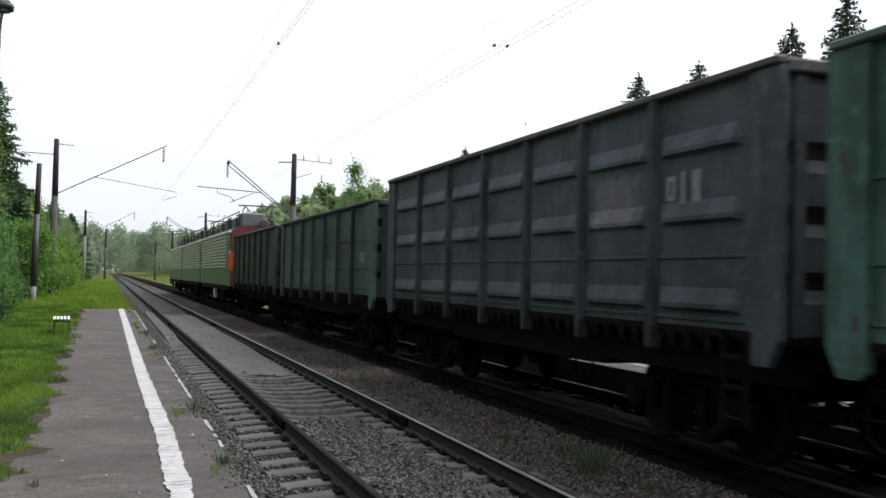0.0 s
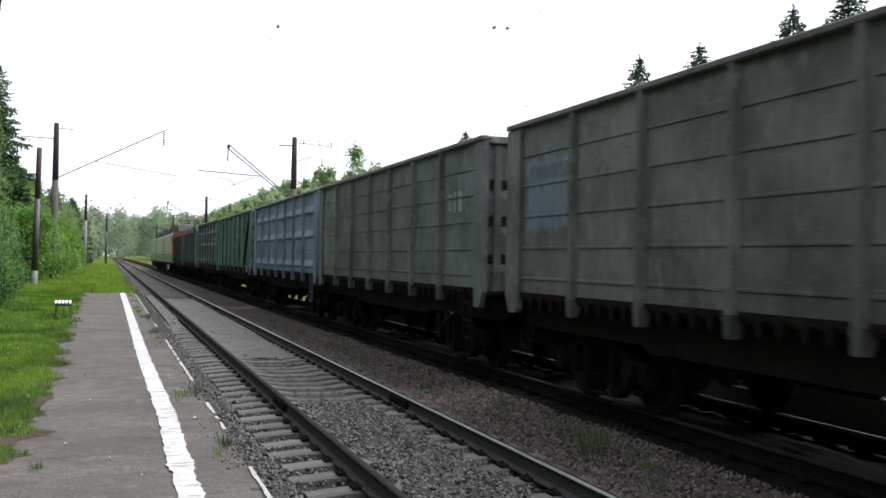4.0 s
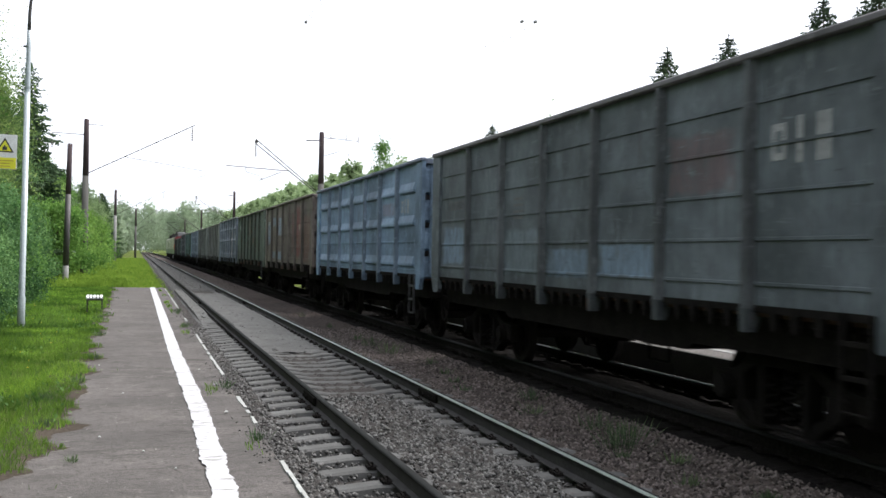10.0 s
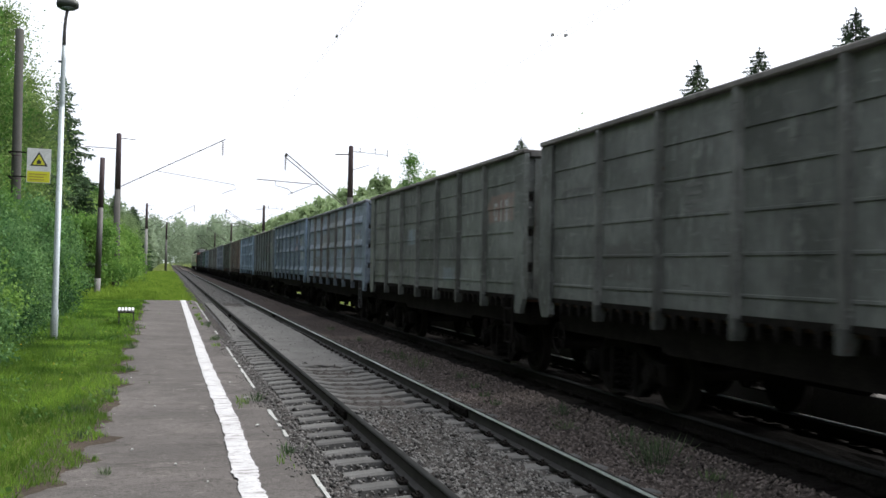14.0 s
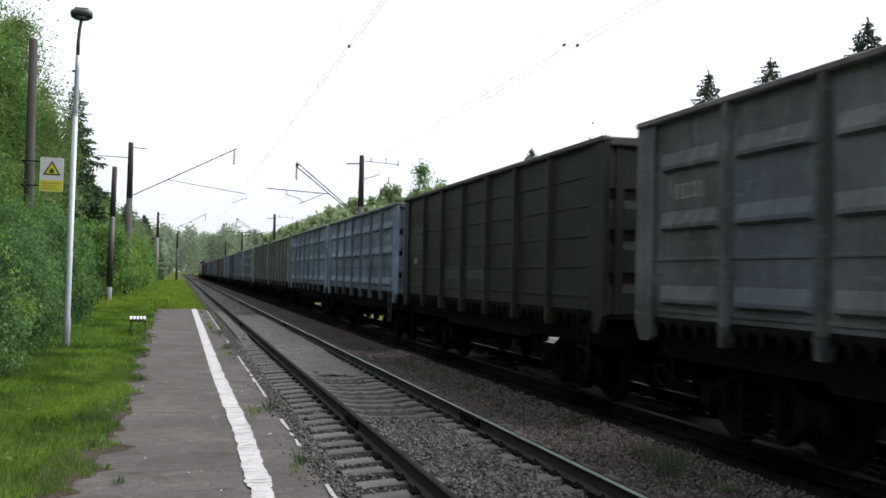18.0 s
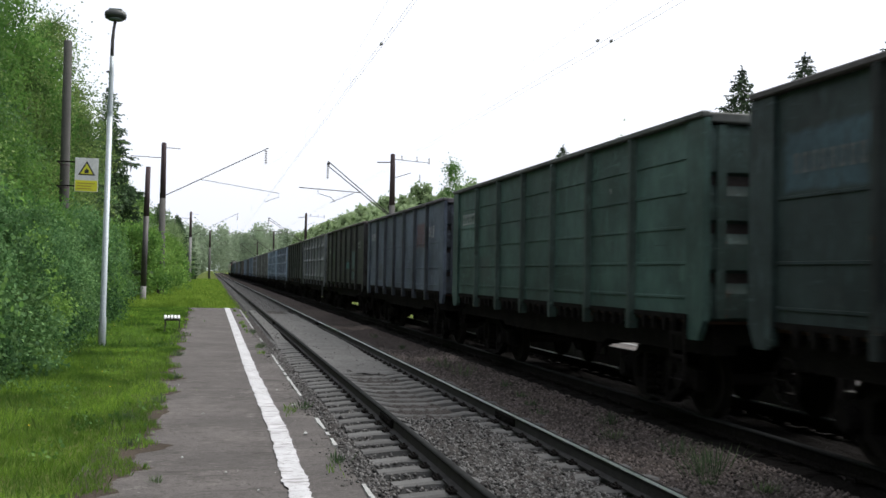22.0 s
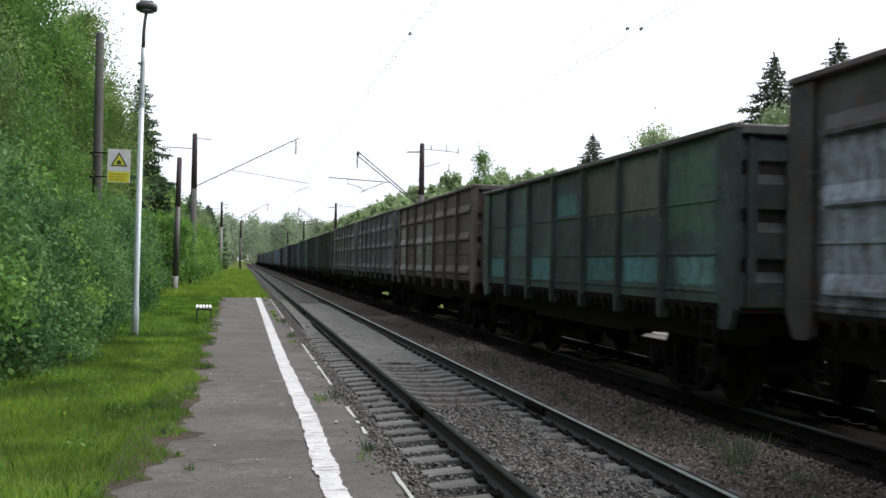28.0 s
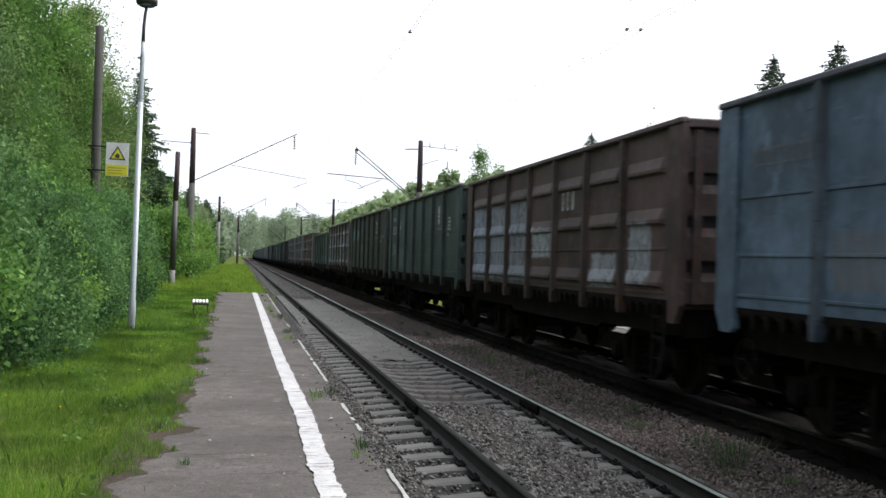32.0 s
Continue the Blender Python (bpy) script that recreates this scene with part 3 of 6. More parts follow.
def make_track(name, axis, first, count, far_to, shaded, concrete, sunk):
    tr = thing(name, "railway track with concrete sleepers and steel rails", "track", pose(axis, 0, 0), kind="structure")
    for s in (-1, 1):
        g = Geo().prism([(s * HALF + x, z) for x, z in RAIL_PROFILE], 1, -60, 900)
        # Far rails take the bed's painted shade colour too.
        r = part("rail", g, M_SHADEDARK if shaded else M_RAIL, tr, "rust-brown steel rail")
        w = 0.0365
        part("rail_head", Geo().prism([(s * HALF + w * u / 5, -0.002 - 0.013 * abs(u / 5) ** 2.5) for u in range(-5, 6)] + [(s * HALF + w * 1.03, -0.036), (s * HALF - w * 1.03, -0.036)], 1, -60, 900), M_HEADDULL, r, "dull rail head", True)
        if s > 0:
            part("running_band", Geo().prism([(HALF - 0.0385, -0.019), (HALF - 0.027, -0.001), (HALF - 0.018, -0.001), (HALF - 0.029, -0.021)], 1, -60, 900), M_HEAD, r, "polished running band")
        for yj in (-11.8, 13.2, 38.2, 63.2, 88.2):
            g = Geo()
            for q in (-1, 1):
                g.cbox(s * HALF + q * 0.032 - 0.02, s * HALF + q * 0.032 + 0.02, yj - 0.42, yj + 0.42, -0.145, -0.04, 0.008)
                for b in (-0.33, -0.13, 0.13, 0.33):
                    g.tube([(s * HALF + q * 0.05, yj + b, -0.095), (s * HALF + q * 0.075, yj + b, -0.095)], 0.018, 6)
            part("fishplate", g, M_STEEL, tr, "dark bolted rail joint")
    for i in range(count):
        y = first + 0.6 * i
        sl = part("sleeper", SLEEPER, concrete, tr)
        sl.matrix_basis = pose(random.uniform(-0.03, 0.03), y + random.uniform(-0.03, 0.03), random.uniform(-0.012, 0.004) - sunk, 0, 0, random.uniform(-0.8, 0.8))
        for s in (-1, 1):
            c = part("rail_clip", CLIP, M_SHADEDARK, tr)
            c.matrix_basis = pose(s * HALF, y, 0)
    g = Geo()
    y = first + 0.6 * count
    while y < far_to:
        g.add([(x, y + dy, z) for x in (-1.35, 1.35) for dy, z in ((-0.14, -0.3), (-0.1, -0.19), (0.1, -0.19), (0.14, -0.3))], ((0, 1, 5, 4), (1, 2, 6, 5), (2, 3, 7, 6), (0, 4, 7, 3), (0, 3, 2, 1), (4, 5, 6, 7)))
        y += 0.6
    tagged(part("distant_sleepers", g, concrete, tr), kind="stuff")


make_track("track_near", NEAR, 4.4, 80, 260, False, M_SLEEPER, 0)
make_track("track_far", FAR, 4.4, 60, 160, True, M_SHADEDARK, 0.03)

# dusty fill that covers the sleepers on a stretch of the near track
for nm, x0, x1, z, y0, y1 in (("fill_between_rails", NEAR - 0.7, NEAR + 0.7, -0.115, 20.5, 47), ("fill_beside_rail", 1.7, NEAR - 0.88, -0.15, 26.5, 52)):
    xs, ys = np.linspace(x0, x1, 13), np.arange(y0, y1, 0.2)
    n = len(xs)
    vs = []
    for j, y in enumerate(ys):
        for i, x in enumerate(xs):
            low = 0.11 if i in (0, n - 1) or j in (0, len(ys) - 1) else 0.1 * max(0, 1 - (y - y0) / 7)
            vs.append((x, y + (random.uniform(-0.15, 0.15) if j in (0, len(ys) - 1) else 0), z - low + random.uniform(-0.012, 0.012) + 0.022 * noise.noise((x * 2.2, y * 1.3, 6))))
    g = Geo().add(vs, [(j * n + i, j * n + i + 1, (j + 1) * n + i + 1, (j + 1) * n + i) for j in range(len(ys) - 1) for i in range(n - 1)])
    solid(nm, g, M_DUST, "grey dusty fill lying over the sleepers", "gravel", kind="structure")
    k = 220
    p = np.stack([rng.uniform(x0 + 0.08, x1 - 0.08, k), y0 + (y1 - y0) * rng.random(k) ** 1.6, np.full(k, z - 0.004)], -1)
    p[:, 2] -= 0.1 * np.clip(1 - (p[:, 1] - y0) / 7, 0, 1)
    stones("gravel_on_fill", p, M_STONE, "grey stones scattered on the dusty fill", 0.014, 0.034)


# ---------------------------------------------------------------- platform
def grass_edge(y):
    return -0.62 - 0.012 * max(0, y - 12) + 0.22 * noise.noise((0, y * 0.5, 3)) + 0.3 * noise.noise((0, y * 1.7, 9)) + 0.2 * noise.noise((0, y * 5, 2)) - (0.12 if y < 8.5 else 0)


def make_platform():
    pf = thing("platform", "low old railway platform of worn grey-brown asphalt slabs", "platform", kind="structure")
    part("base", Geo().box(-0.98, EDGE - 0.12, -40, 45, -0.35, PLAT - 0.012), M_ASPHALT, pf)
    y = -12.0
    i = 0
    while y < 44.5:
        y1 = min(45.0, y + 3.0)
        h = PLAT + random.uniform(-0.002, 0.002)
        g = Geo()
        nx, ny = 6, 7
        xs = [-1.02 + (EDGE - 0.1 + 1.02) * a / nx for a in range(nx + 1)]
        ys = [y + 0.0015 + (y1 - y - 0.003) * b / ny for b in range(ny + 1)]
        end = 0.25 if y1 >= 44.9 else 0.006
        vs = [(x, yy + (random.uniform(-end, 0) if b == ny else 0), h + 0.006 * noise.noise((x * 1.5, yy * 1.2, 4)) - (0.003 if b in (0, ny) else 0)) for b, yy in enumerate(ys) for x in xs]
        m = nx + 1
        g.add(vs, [(b * m + a, b * m + a + 1, (b + 1) * m + a + 1, (b + 1) * m + a) for b in range(ny) for a in range(nx)])
        part("slab", g, M_ASPHALT, pf)
        y, i = y1, i + 1
    # concrete edge beams, with what is left of their white paint
    y = -12.0
    while y < 44:
        y1 = min(44.6, y + random.uniform(2.4, 3.2))
        dx = random.uniform(-0.02, 0.0)
        part("edge_beam", Geo().cbox(EDGE - 0.1 + dx, EDGE + dx, y + 0.02, y1 - 0.02, -0.3, PLAT + random.uniform(-0.012, 0.004), 0.012), M_ASPHALT, pf)
        y = y1
    for y0, y1 in ((5.2, 7.75), (9.5, 11.3), (13.3, 19.9), (23.6, 24.6), (29.0, 43.4)):
        g = Geo()
        n = max(3, int((y1 - y0) / 0.2))
        for j in range(n):
            a, b = y0 + (y1 - y0) * j / n, y0 + (y1 - y0) * (j + 1) / n
            w = random.uniform(0.022, 0.045)
            if random.random() < 0.93:
                g.box(EDGE - w, EDGE + 0.003, a, b, PLAT - 0.03, PLAT + 0.009)
        part("edge_paint", g, M_DULLWHITE, pf, "flaking white paint on the platform edge")
    # broad white safety line, brushed on by hand
    ys = np.arange(-10, 44.6, 0.05)
    mid = np.interp(ys, (6, 8, 10.5, 13, 17, 30, 44), (0.6, 0.605, 0.635, 0.615, 0.595, 0.605, 0.605))
    wide = np.interp(ys, (6.5, 9, 20, 44), (0.165, 0.185, 0.19, 0.21))
    lf = [m - w / 2 + random.uniform(-0.008, 0.008) + 0.025 * noise.noise((0, yy * 1.8, 1)) + 0.016 * noise.noise((0, yy * 7, 1)) for yy, m, w in zip(ys, mid, wide)]
    rt = [m + w / 2 + random.uniform(-0.008, 0.008) + 0.025 * noise.noise((5, yy * 1.8, 1)) + 0.016 * noise.noise((5, yy * 7, 1)) for yy, m, w in zip(ys, mid, wide)]
    vs = [p for yy, a, b in zip(ys, lf, rt) for p in ((a, yy, PLAT + 0.012), (b, yy, PLAT + 0.012))]
    g = Geo().add(vs, [(2 * j, 2 * j + 1, 2 * j + 3, 2 * j + 2) for j in range(len(ys) - 1)])
    part("safety_line", g, M_LINE, pf, "broad worn white safety line")



def make_far_platform():
    """The platform of the other direction, beyond the train."""
    pf = thing("platform_opposite", "low grey platform beyond the train with a white line", "platform", kind="structure")
    x0 = FAR + 1.9
    y = -20.0
    while y < 46:
        part("slab", Geo().box(x0 + 0.1, x0 + 2.7, y + 0.006, y + 2.994, PLAT - 0.2, PLAT + random.uniform(-0.006, 0.004)), M_ASPHALT, pf)
        part("edge_beam", Geo().cbox(x0, x0 + 0.1, y + 0.01, y + 2.99, -0.35, PLAT, 0.01), M_CONCRETE, pf)
        y += 3.0
    part("core", Geo().box(x0 + 0.1, x0 + 2.68, -20, 46, -0.7, PLAT - 0.21), M_CONCRETE, pf)
    part("safety_line", Geo().box(x0 + 0.6, x0 + 0.8, -20, 46, PLAT + 0.004, PLAT + 0.012), M_FOOT, pf, "broad worn white safety line")


make_platform()
make_far_platform()


# ---------------------------------------------------------------- plants
def leaf_quads(centres, size, seed, up=0.3, long=1.5):
    r = np.random.default_rng(seed)
    n = len(centres)
    d = r.normal(0, 1, (n, 3))
    d[:, 2] -= up
    d /= np.linalg.norm(d, axis=1)[:, None]
    e = np.cross(d, r.normal(0, 1, (n, 3)))
    e /= np.linalg.norm(e, axis=1)[:, None]
    s = size * r.uniform(0.6, 1.3, (n, 1))
    a, b = d * s * long * 0.5, e * s * 0.5
    return np.stack([centres - a, centres + b, centres + a, centres - b], 1)


def crown_points(seed, zlo, zhi, rad, clumps, leaves, lean=0.0, spread=0.32):
    """Clumps of leaves round boughs: an uneven crown with gaps."""
    r = np.random.default_rng(seed)
    out = []
    for _ in range(clumps):
        t = r.random() ** 0.85
        z = zlo + (zhi - zlo) * t
        w = rad * (math.sin(math.pi * min(1, 0.12 + 0.88 * t) ** 0.8) ** 0.7 + 0.12) * r.uniform(0.35, 1.12)
        an = r.uniform(0, 6.283)
        c = np.array((math.cos(an) * w + lean * t, math.sin(an) * w, z))
        k = int(leaves * r.uniform(0.6, 1.4))
        sp = spread * r.uniform(0.7, 1.4)
        out.append(c + r.normal(0, 1, (k, 3)) * (sp, sp, sp * 1.15) + np.array((0, 0, -0.1)))
    return np.concatenate(out)


def trunk_geo(seed, h, r0, limbs, zlo, rad):
    r = random.Random(seed)
    g = Geo()
    pts = [(0, 0, -0.2)]
    for i in range(1, 7):
        pts.append((r.uniform(-0.12, 0.12) * i / 3, r.uniform(-0.12, 0.12) * i / 3, h * i / 6))
    g.tube(pts, [r0 * (1 - 0.93 * i / 6) for i in range(7)], 8)
    for _ in range(limbs):
        z = zlo + (h - zlo) * r.random() * 0.85
        an = r.uniform(0, 6.283)
        L = rad * r.uniform(0.5, 1.0)
        g.tube([(0, 0, z), (math.cos(an) * L * 0.5, math.sin(an) * L * 0.5, z + 0.35 * L), (math.cos(an) * L, math.sin(an) * L, z + 0.8 * L)], [r0 * 0.35, r0 * 0.22, 0.012], 5)
    return g


def make_tree(seed, h, rad, leafmat, barkmat, name, label, zlo=0.18, clumps=150, leaves=38, size=0.15, r0=0.14):
    t = thing(name, label, "tree")
    part("trunk", trunk_geo(seed, h * 0.95, r0, 14, h * zlo, rad), barkmat, t, smooth=True)
    pts = crown_points(seed, h * zlo, h, rad, clumps, leaves)
    part("crown", quads_mesh("crown", leaf_quads(pts, size, seed)), leafmat, t)
    return t


def make_bush(seed, h, rad, leafmat, name, label, clumps=90, leaves=45, size=0.1):
    t = thing(name, label, "bush")
    r = random.Random(seed)
    g = Geo()
    for _ in range(9):
        an, L = r.uniform(0, 6.283), rad * r.uniform(0.3, 0.8)
        g.tube([(0, 0, -0.1), (math.cos(an) * L * 0.5, math.sin(an) * L * 0.5, h * 0.5), (math.cos(an) * L, math.sin(an) * L, h * 0.9)], [0.03, 0.02, 0.006], 5)
    part("woody_base", g, M_BARK, t)
    q = np.random.default_rng(seed)
    pts = []
    for _ in range(clumps):
        an, w, z = q.uniform(0, 6.283), rad * q.random() ** 0.5, h * q.random() ** 0.8
        w *= 1.05 - 0.45 * (z / h) ** 2
        k = int(leaves * q.uniform(0.6, 1.4))
        pts.append(np.array((math.cos(an) * w, math.sin(an) * w, z + 0.1)) + q.normal(0, 0.17, (k, 3)))
    pts = np.concatenate(pts)
    pts[:, 2] = np.abs(pts[:, 2])
    part("foliage", quads_mesh("foliage", leaf_quads(pts, size, seed)), leafmat, t)
    return t


def make_spruce(seed, h, rad, name="spruce_tree", label="dark green spruce with tiered drooping branches", needles=None):
    t = thing(name, label, "tree")
    r = np.random.default_rng(seed)
    g = Geo().tube([(0, 0, -0.2), (0, 0, h * 0.5), (0, 0, h)], [0.17, 0.1, 0.012], 8)
    cs, ds = [], []
    z = h * 0.06
    while z < h * 0.985:
        f = 1 - z / h
        L = rad * min(f ** 0.74, 2.0 * f) * r.uniform(0.7, 1.15) + 0.03
        k = int(5 + 5 * f)
        for j in range(k):
            an = 6.283 * (j + r.random() * 0.8) / k
            ll = L * r.uniform(0.55, 1.2) * (1.12 + 0.16 * math.sin(an * 2 + z * 1.7 + seed))
            dirv = np.array((math.cos(an), math.sin(an), 0))
            m = max(3, int(ll * 11))
            s = np.linspace(0.12, 1, m)[:, None]
            line = np.array((0, 0, z)) + dirv * s * ll + np.array((0, 0, 1)) * (-0.42 * s + 0.22 * s * s) * ll
            if j % 2 == 0:
                g.tube([tuple(line[0]), tuple(line[-1])], [0.02 * f + 0.006, 0.004], 4)
            for q in range(7):
                cs.append(line + r.normal(0, 0.03 + 0.035 * ll, (m, 3)) * (1, 1, 0.3))
                side = dirv + r.normal(0, 0.55, (m, 3)) + np.array((0, 0, -0.35))
                ds.append(side)
        z += (0.16 + 0.26 * f) * (h / 14)
    for j in range(60):
        cs.append(np.array([[0, 0, h * (0.93 + 0.075 * r.random())]]) + r.normal(0, 0.015, (1, 3)))
        ds.append(np.array([[r.normal(0, 0.5), r.normal(0, 0.5), 0.6]]))
    part("trunk", g, M_BARK, t)
    c, d = np.concatenate(cs), np.concatenate(ds)
    d /= np.linalg.norm(d, axis=1)[:, None]
    e = np.cross(d, r.normal(0, 1, d.shape))
    e /= np.linalg.norm(e, axis=1)[:, None]
    s = r.uniform(0.15, 0.34, (len(c), 1)) * (1.15 - 0.6 * np.clip(c[:, 2:3] / h, 0, 1) ** 2)
    part("crown", quads_mesh("crown", np.stack([c, c + d * s * 0.6 + e * s * 0.22, c + d * s, c + d * s * 0.6 - e * s * 0.22], 1)), needles or M_NEEDLE, t)
    return t


def scatter(proto, spots, zero=0.1):
    """Copies of grown trees at (x, y, size); the first spot takes the tree itself."""
    for i, (x, y, s) in enumerate(spots):
        p = proto[i % len(proto)]
        m = pose(x, y, ground_z(x, y) - 0.05, 0, 0, random.uniform(0, 360)) @ Matrix.Diagonal((s, s, s, 1))
        if i < len(proto):
            p.matrix_basis = m
        else:
            q = copy_thing(p, m)
            q.matrix_basis = m


aspens = [make_tree(11 + i, 11.5, 2.1, (M_ASPEN, M_BIRCHLEAF, M_ALDER)[i], (M_BARK, M_BIRCH, M_BARK)[i], ("aspen_tree", "birch_tree", "alder_tree")[i],
                    ("tall leafy aspen at the edge of the wood", "tall birch with pale bark and light green leaves", "leafy alder at the edge of the wood")[i], 0.08, 300, 125, 0.073) for i in range(3)]
coarse = [make_tree(21 + i, 11.5, 2.1, (M_LEAF, M_ASPEN)[i], M_BARK, "wood_tree", "leafy tree standing deeper in the wood", 0.08, 240, 50, 0.13) for i in range(2)]
spots = [(-7.3, 48, 1.08), (-8.3, 43, 1.12), (-9.0, 38, 1.05)]
deep = []
for j in range(34):
    y = 14 + j * 3.1 + random.uniform(-1, 1)
    (spots if 22 < y < 74 else deep).append((-6.3 - random.uniform(0, 1.8) - 0.012 * y - (1.3 if y < 42 else 0), y, random.uniform(0.8, 1.02) * (1.0 if y < 70 else 0.82)))
for j in range(26):
    y = 12 + j * 4.6 + random.uniform(-1.5, 1.5)
    deep.append((-10.5 - random.uniform(0, 4), y, random.uniform(0.8, 1.02)))
# Unseen trees behind the camera, added to keep sky light off the train.
for j in range(11):
    y = 8 - j * 4.5 + random.uniform(-1, 1)
    deep.append((-6.8 - random.uniform(0, 1.5), y, random.uniform(0.85, 1.05)))
    deep.append((-10.5 - random.uniform(0, 3), y + 1.5, random.uniform(0.95, 1.2)))
scatter(aspens, spots)
scatter(coarse, deep)
scatter([make_spruce(31, 14, 4.3), make_spruce(32, 14, 3.8)], [(33.7, 61.81, 1.15), (38.6, 62.28, 1.24), (44.5, 60, 1.42), (49.06, 60, 1.6), (27.7, 80, 0.92)])
scatter([make_spruce(34, 14, 3.0, "spruce_tree", "green spruce standing among the leafy trees", M_NEEDLE2)], [(-6.9, 55, 0.78), (-7.0, 72, 1.0), (-9.5, 44, 1.0)])
bushes = [make_bush(51 + i, 2.9, 1.5, (M_WILLOW, M_LEAF, M_WILLOW)[i], "willow_bush", ("grey-green willow bush", "bright green leafy bush", "dense willow bush")[i] + " in the grass beside the platform", 185, 105, 0.056) for i in range(3)]
light_bushes = [make_bush(61 + i, 2.9, 1.5, M_BIRCHLEAF, "willow_bush", "light yellow-green bush in the grass beyond the platform", 110, 60, 0.085) for i in range(2)]
spots = [(-3.9 - random.uniform(0, 0.9) - 0.01 * y, y, random.uniform(0.75, 1.12)) for y in np.arange(11, 44, 1.75)]
spots += [(-4.1, 13.0, 0.85), (-3.75, 15.2, 0.8), (-3.6, 17.3, 0.78), (-3.65, 19.4, 0.78), (-3.7, 21.6, 0.78), (-3.6, 24.6, 0.75)]
back = [(-5.6 - random.uniform(0, 1), y, random.uniform(0.9, 1.3)) for y in np.arange(12, 64, 3.0)]
back += [(-5.2 - random.uniform(0, 1.5), y, random.uniform(0.7, 1.1)) for y in np.arange(46, 100, 4.0)]
scatter(light_bushes, [(-4.5 - random.uniform(0, 1.1), y, random.uniform(0.85, 1.5)) for y in np.arange(60, 137, 4.5)] + [(-4.3, 60.5, 1.2), (-4.1, 70.5, 1.3), (-3.9, 77, 1.25), (-3.7, 84, 1.25), (-3.7, 92, 1.2), (-3.9, 100, 1.25)])
back += [(21 + random.uniform(-2, 6), y, random.uniform(0.9, 1.4)) for y in np.arange(70, 130, 6.0)]
scatter(bushes, spots)
scatter([make_bush(65, 2.9, 1.5, M_LEAF, "leafy_bush", "dense green bush at the edge of the wood", 120, 60, 0.085)], back)
lone = make_tree(71, 12.2, 0.8, M_LEAF, M_BIRCH, "birch_tree", "slender young birch standing alone beyond the train", 0.34, 75, 45, 0.11, 0.1)
lone.matrix_basis = pose(20.4, 88.2, -0.5)
# Takes the haze-paled leaf to lighten the side turned from the sun.
row = make_tree(72, 9.0, 2.2, M_FARLEAF, M_BARK, "leafy_tree", "light green leafy tree beyond the train, paled for haze", 0.1, 170, 60, 0.125, 0.12)
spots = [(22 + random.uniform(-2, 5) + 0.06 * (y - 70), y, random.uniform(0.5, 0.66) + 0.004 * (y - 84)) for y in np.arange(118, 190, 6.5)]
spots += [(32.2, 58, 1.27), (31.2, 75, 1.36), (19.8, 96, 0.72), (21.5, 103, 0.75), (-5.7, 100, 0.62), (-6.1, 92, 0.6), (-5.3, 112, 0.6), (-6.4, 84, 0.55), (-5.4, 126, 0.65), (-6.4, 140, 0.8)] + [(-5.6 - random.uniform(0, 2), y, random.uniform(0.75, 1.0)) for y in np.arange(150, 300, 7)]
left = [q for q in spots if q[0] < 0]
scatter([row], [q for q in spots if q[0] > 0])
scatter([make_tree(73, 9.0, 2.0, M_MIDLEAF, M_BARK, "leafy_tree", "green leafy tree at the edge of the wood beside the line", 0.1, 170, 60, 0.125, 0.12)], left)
scatter([make_spruce(33, 14, 3.8, "spruce_tree", "dark spruce among the leafy trees beside the line", M_NEEDLE2)], [(-6.2, 188, 0.82), (-7.0, 204, 0.88), (-5.4, 176, 0.74), (-7.4, 150, 0.8)])


def far_woods():
    """The far woods: many loose crowns, joined."""
    r = np.random.default_rng(91)
    cs, hill = [], []

    def tree(x, y, h, out=cs):
        k = 60
        t = r.random(k) ** 0.8
        w = (0.16 * h * (np.sin(np.pi * (0.15 + 0.85 * t)) + 0.15)) * r.uniform(0.4, 1.1, k)
        an = r.uniform(0, 6.283, k)
        c = np.stack([x + np.cos(an) * w, y + np.sin(an) * w, ground_z(x, y) + h * (0.12 + 0.88 * t)], -1)
        out.append((c[:, None] + r.normal(0, 0.045 * h, (k, 9, 3))).reshape(-1, 3))

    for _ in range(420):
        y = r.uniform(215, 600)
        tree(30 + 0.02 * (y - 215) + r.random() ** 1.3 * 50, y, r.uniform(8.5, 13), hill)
    for _ in range(230):
        y = r.uniform(430, 640)
        x = r.uniform(-70, 60)
        tree(x, y, max(7, 20.5 - max(0, ground_z(x, y)) + r.uniform(-3, 2)))
    for _ in range(34):
        tree(r.uniform(9, 27), r.uniform(600, 690), r.uniform(20, 25))
    for _ in range(150):
        y = r.uniform(120, 430)
        tree(-9 - r.random() ** 1.4 * 45 - 0.01 * y, y, r.uniform(10, 15))
    for _ in range(90):
        y = r.uniform(235, 430)
        tree(-3.6 - r.random() * 12, y, r.uniform(7, 13))
    for name, pts, material, label in (("far_woods", cs, M_WOODS, "distant woods, haze painted into their grey-green leaves"), ("hill_woods", hill, M_HILL, "light green wooded hillside beyond the line, paled for haze")):
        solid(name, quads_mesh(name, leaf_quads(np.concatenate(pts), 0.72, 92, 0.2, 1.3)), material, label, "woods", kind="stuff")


far_woods()


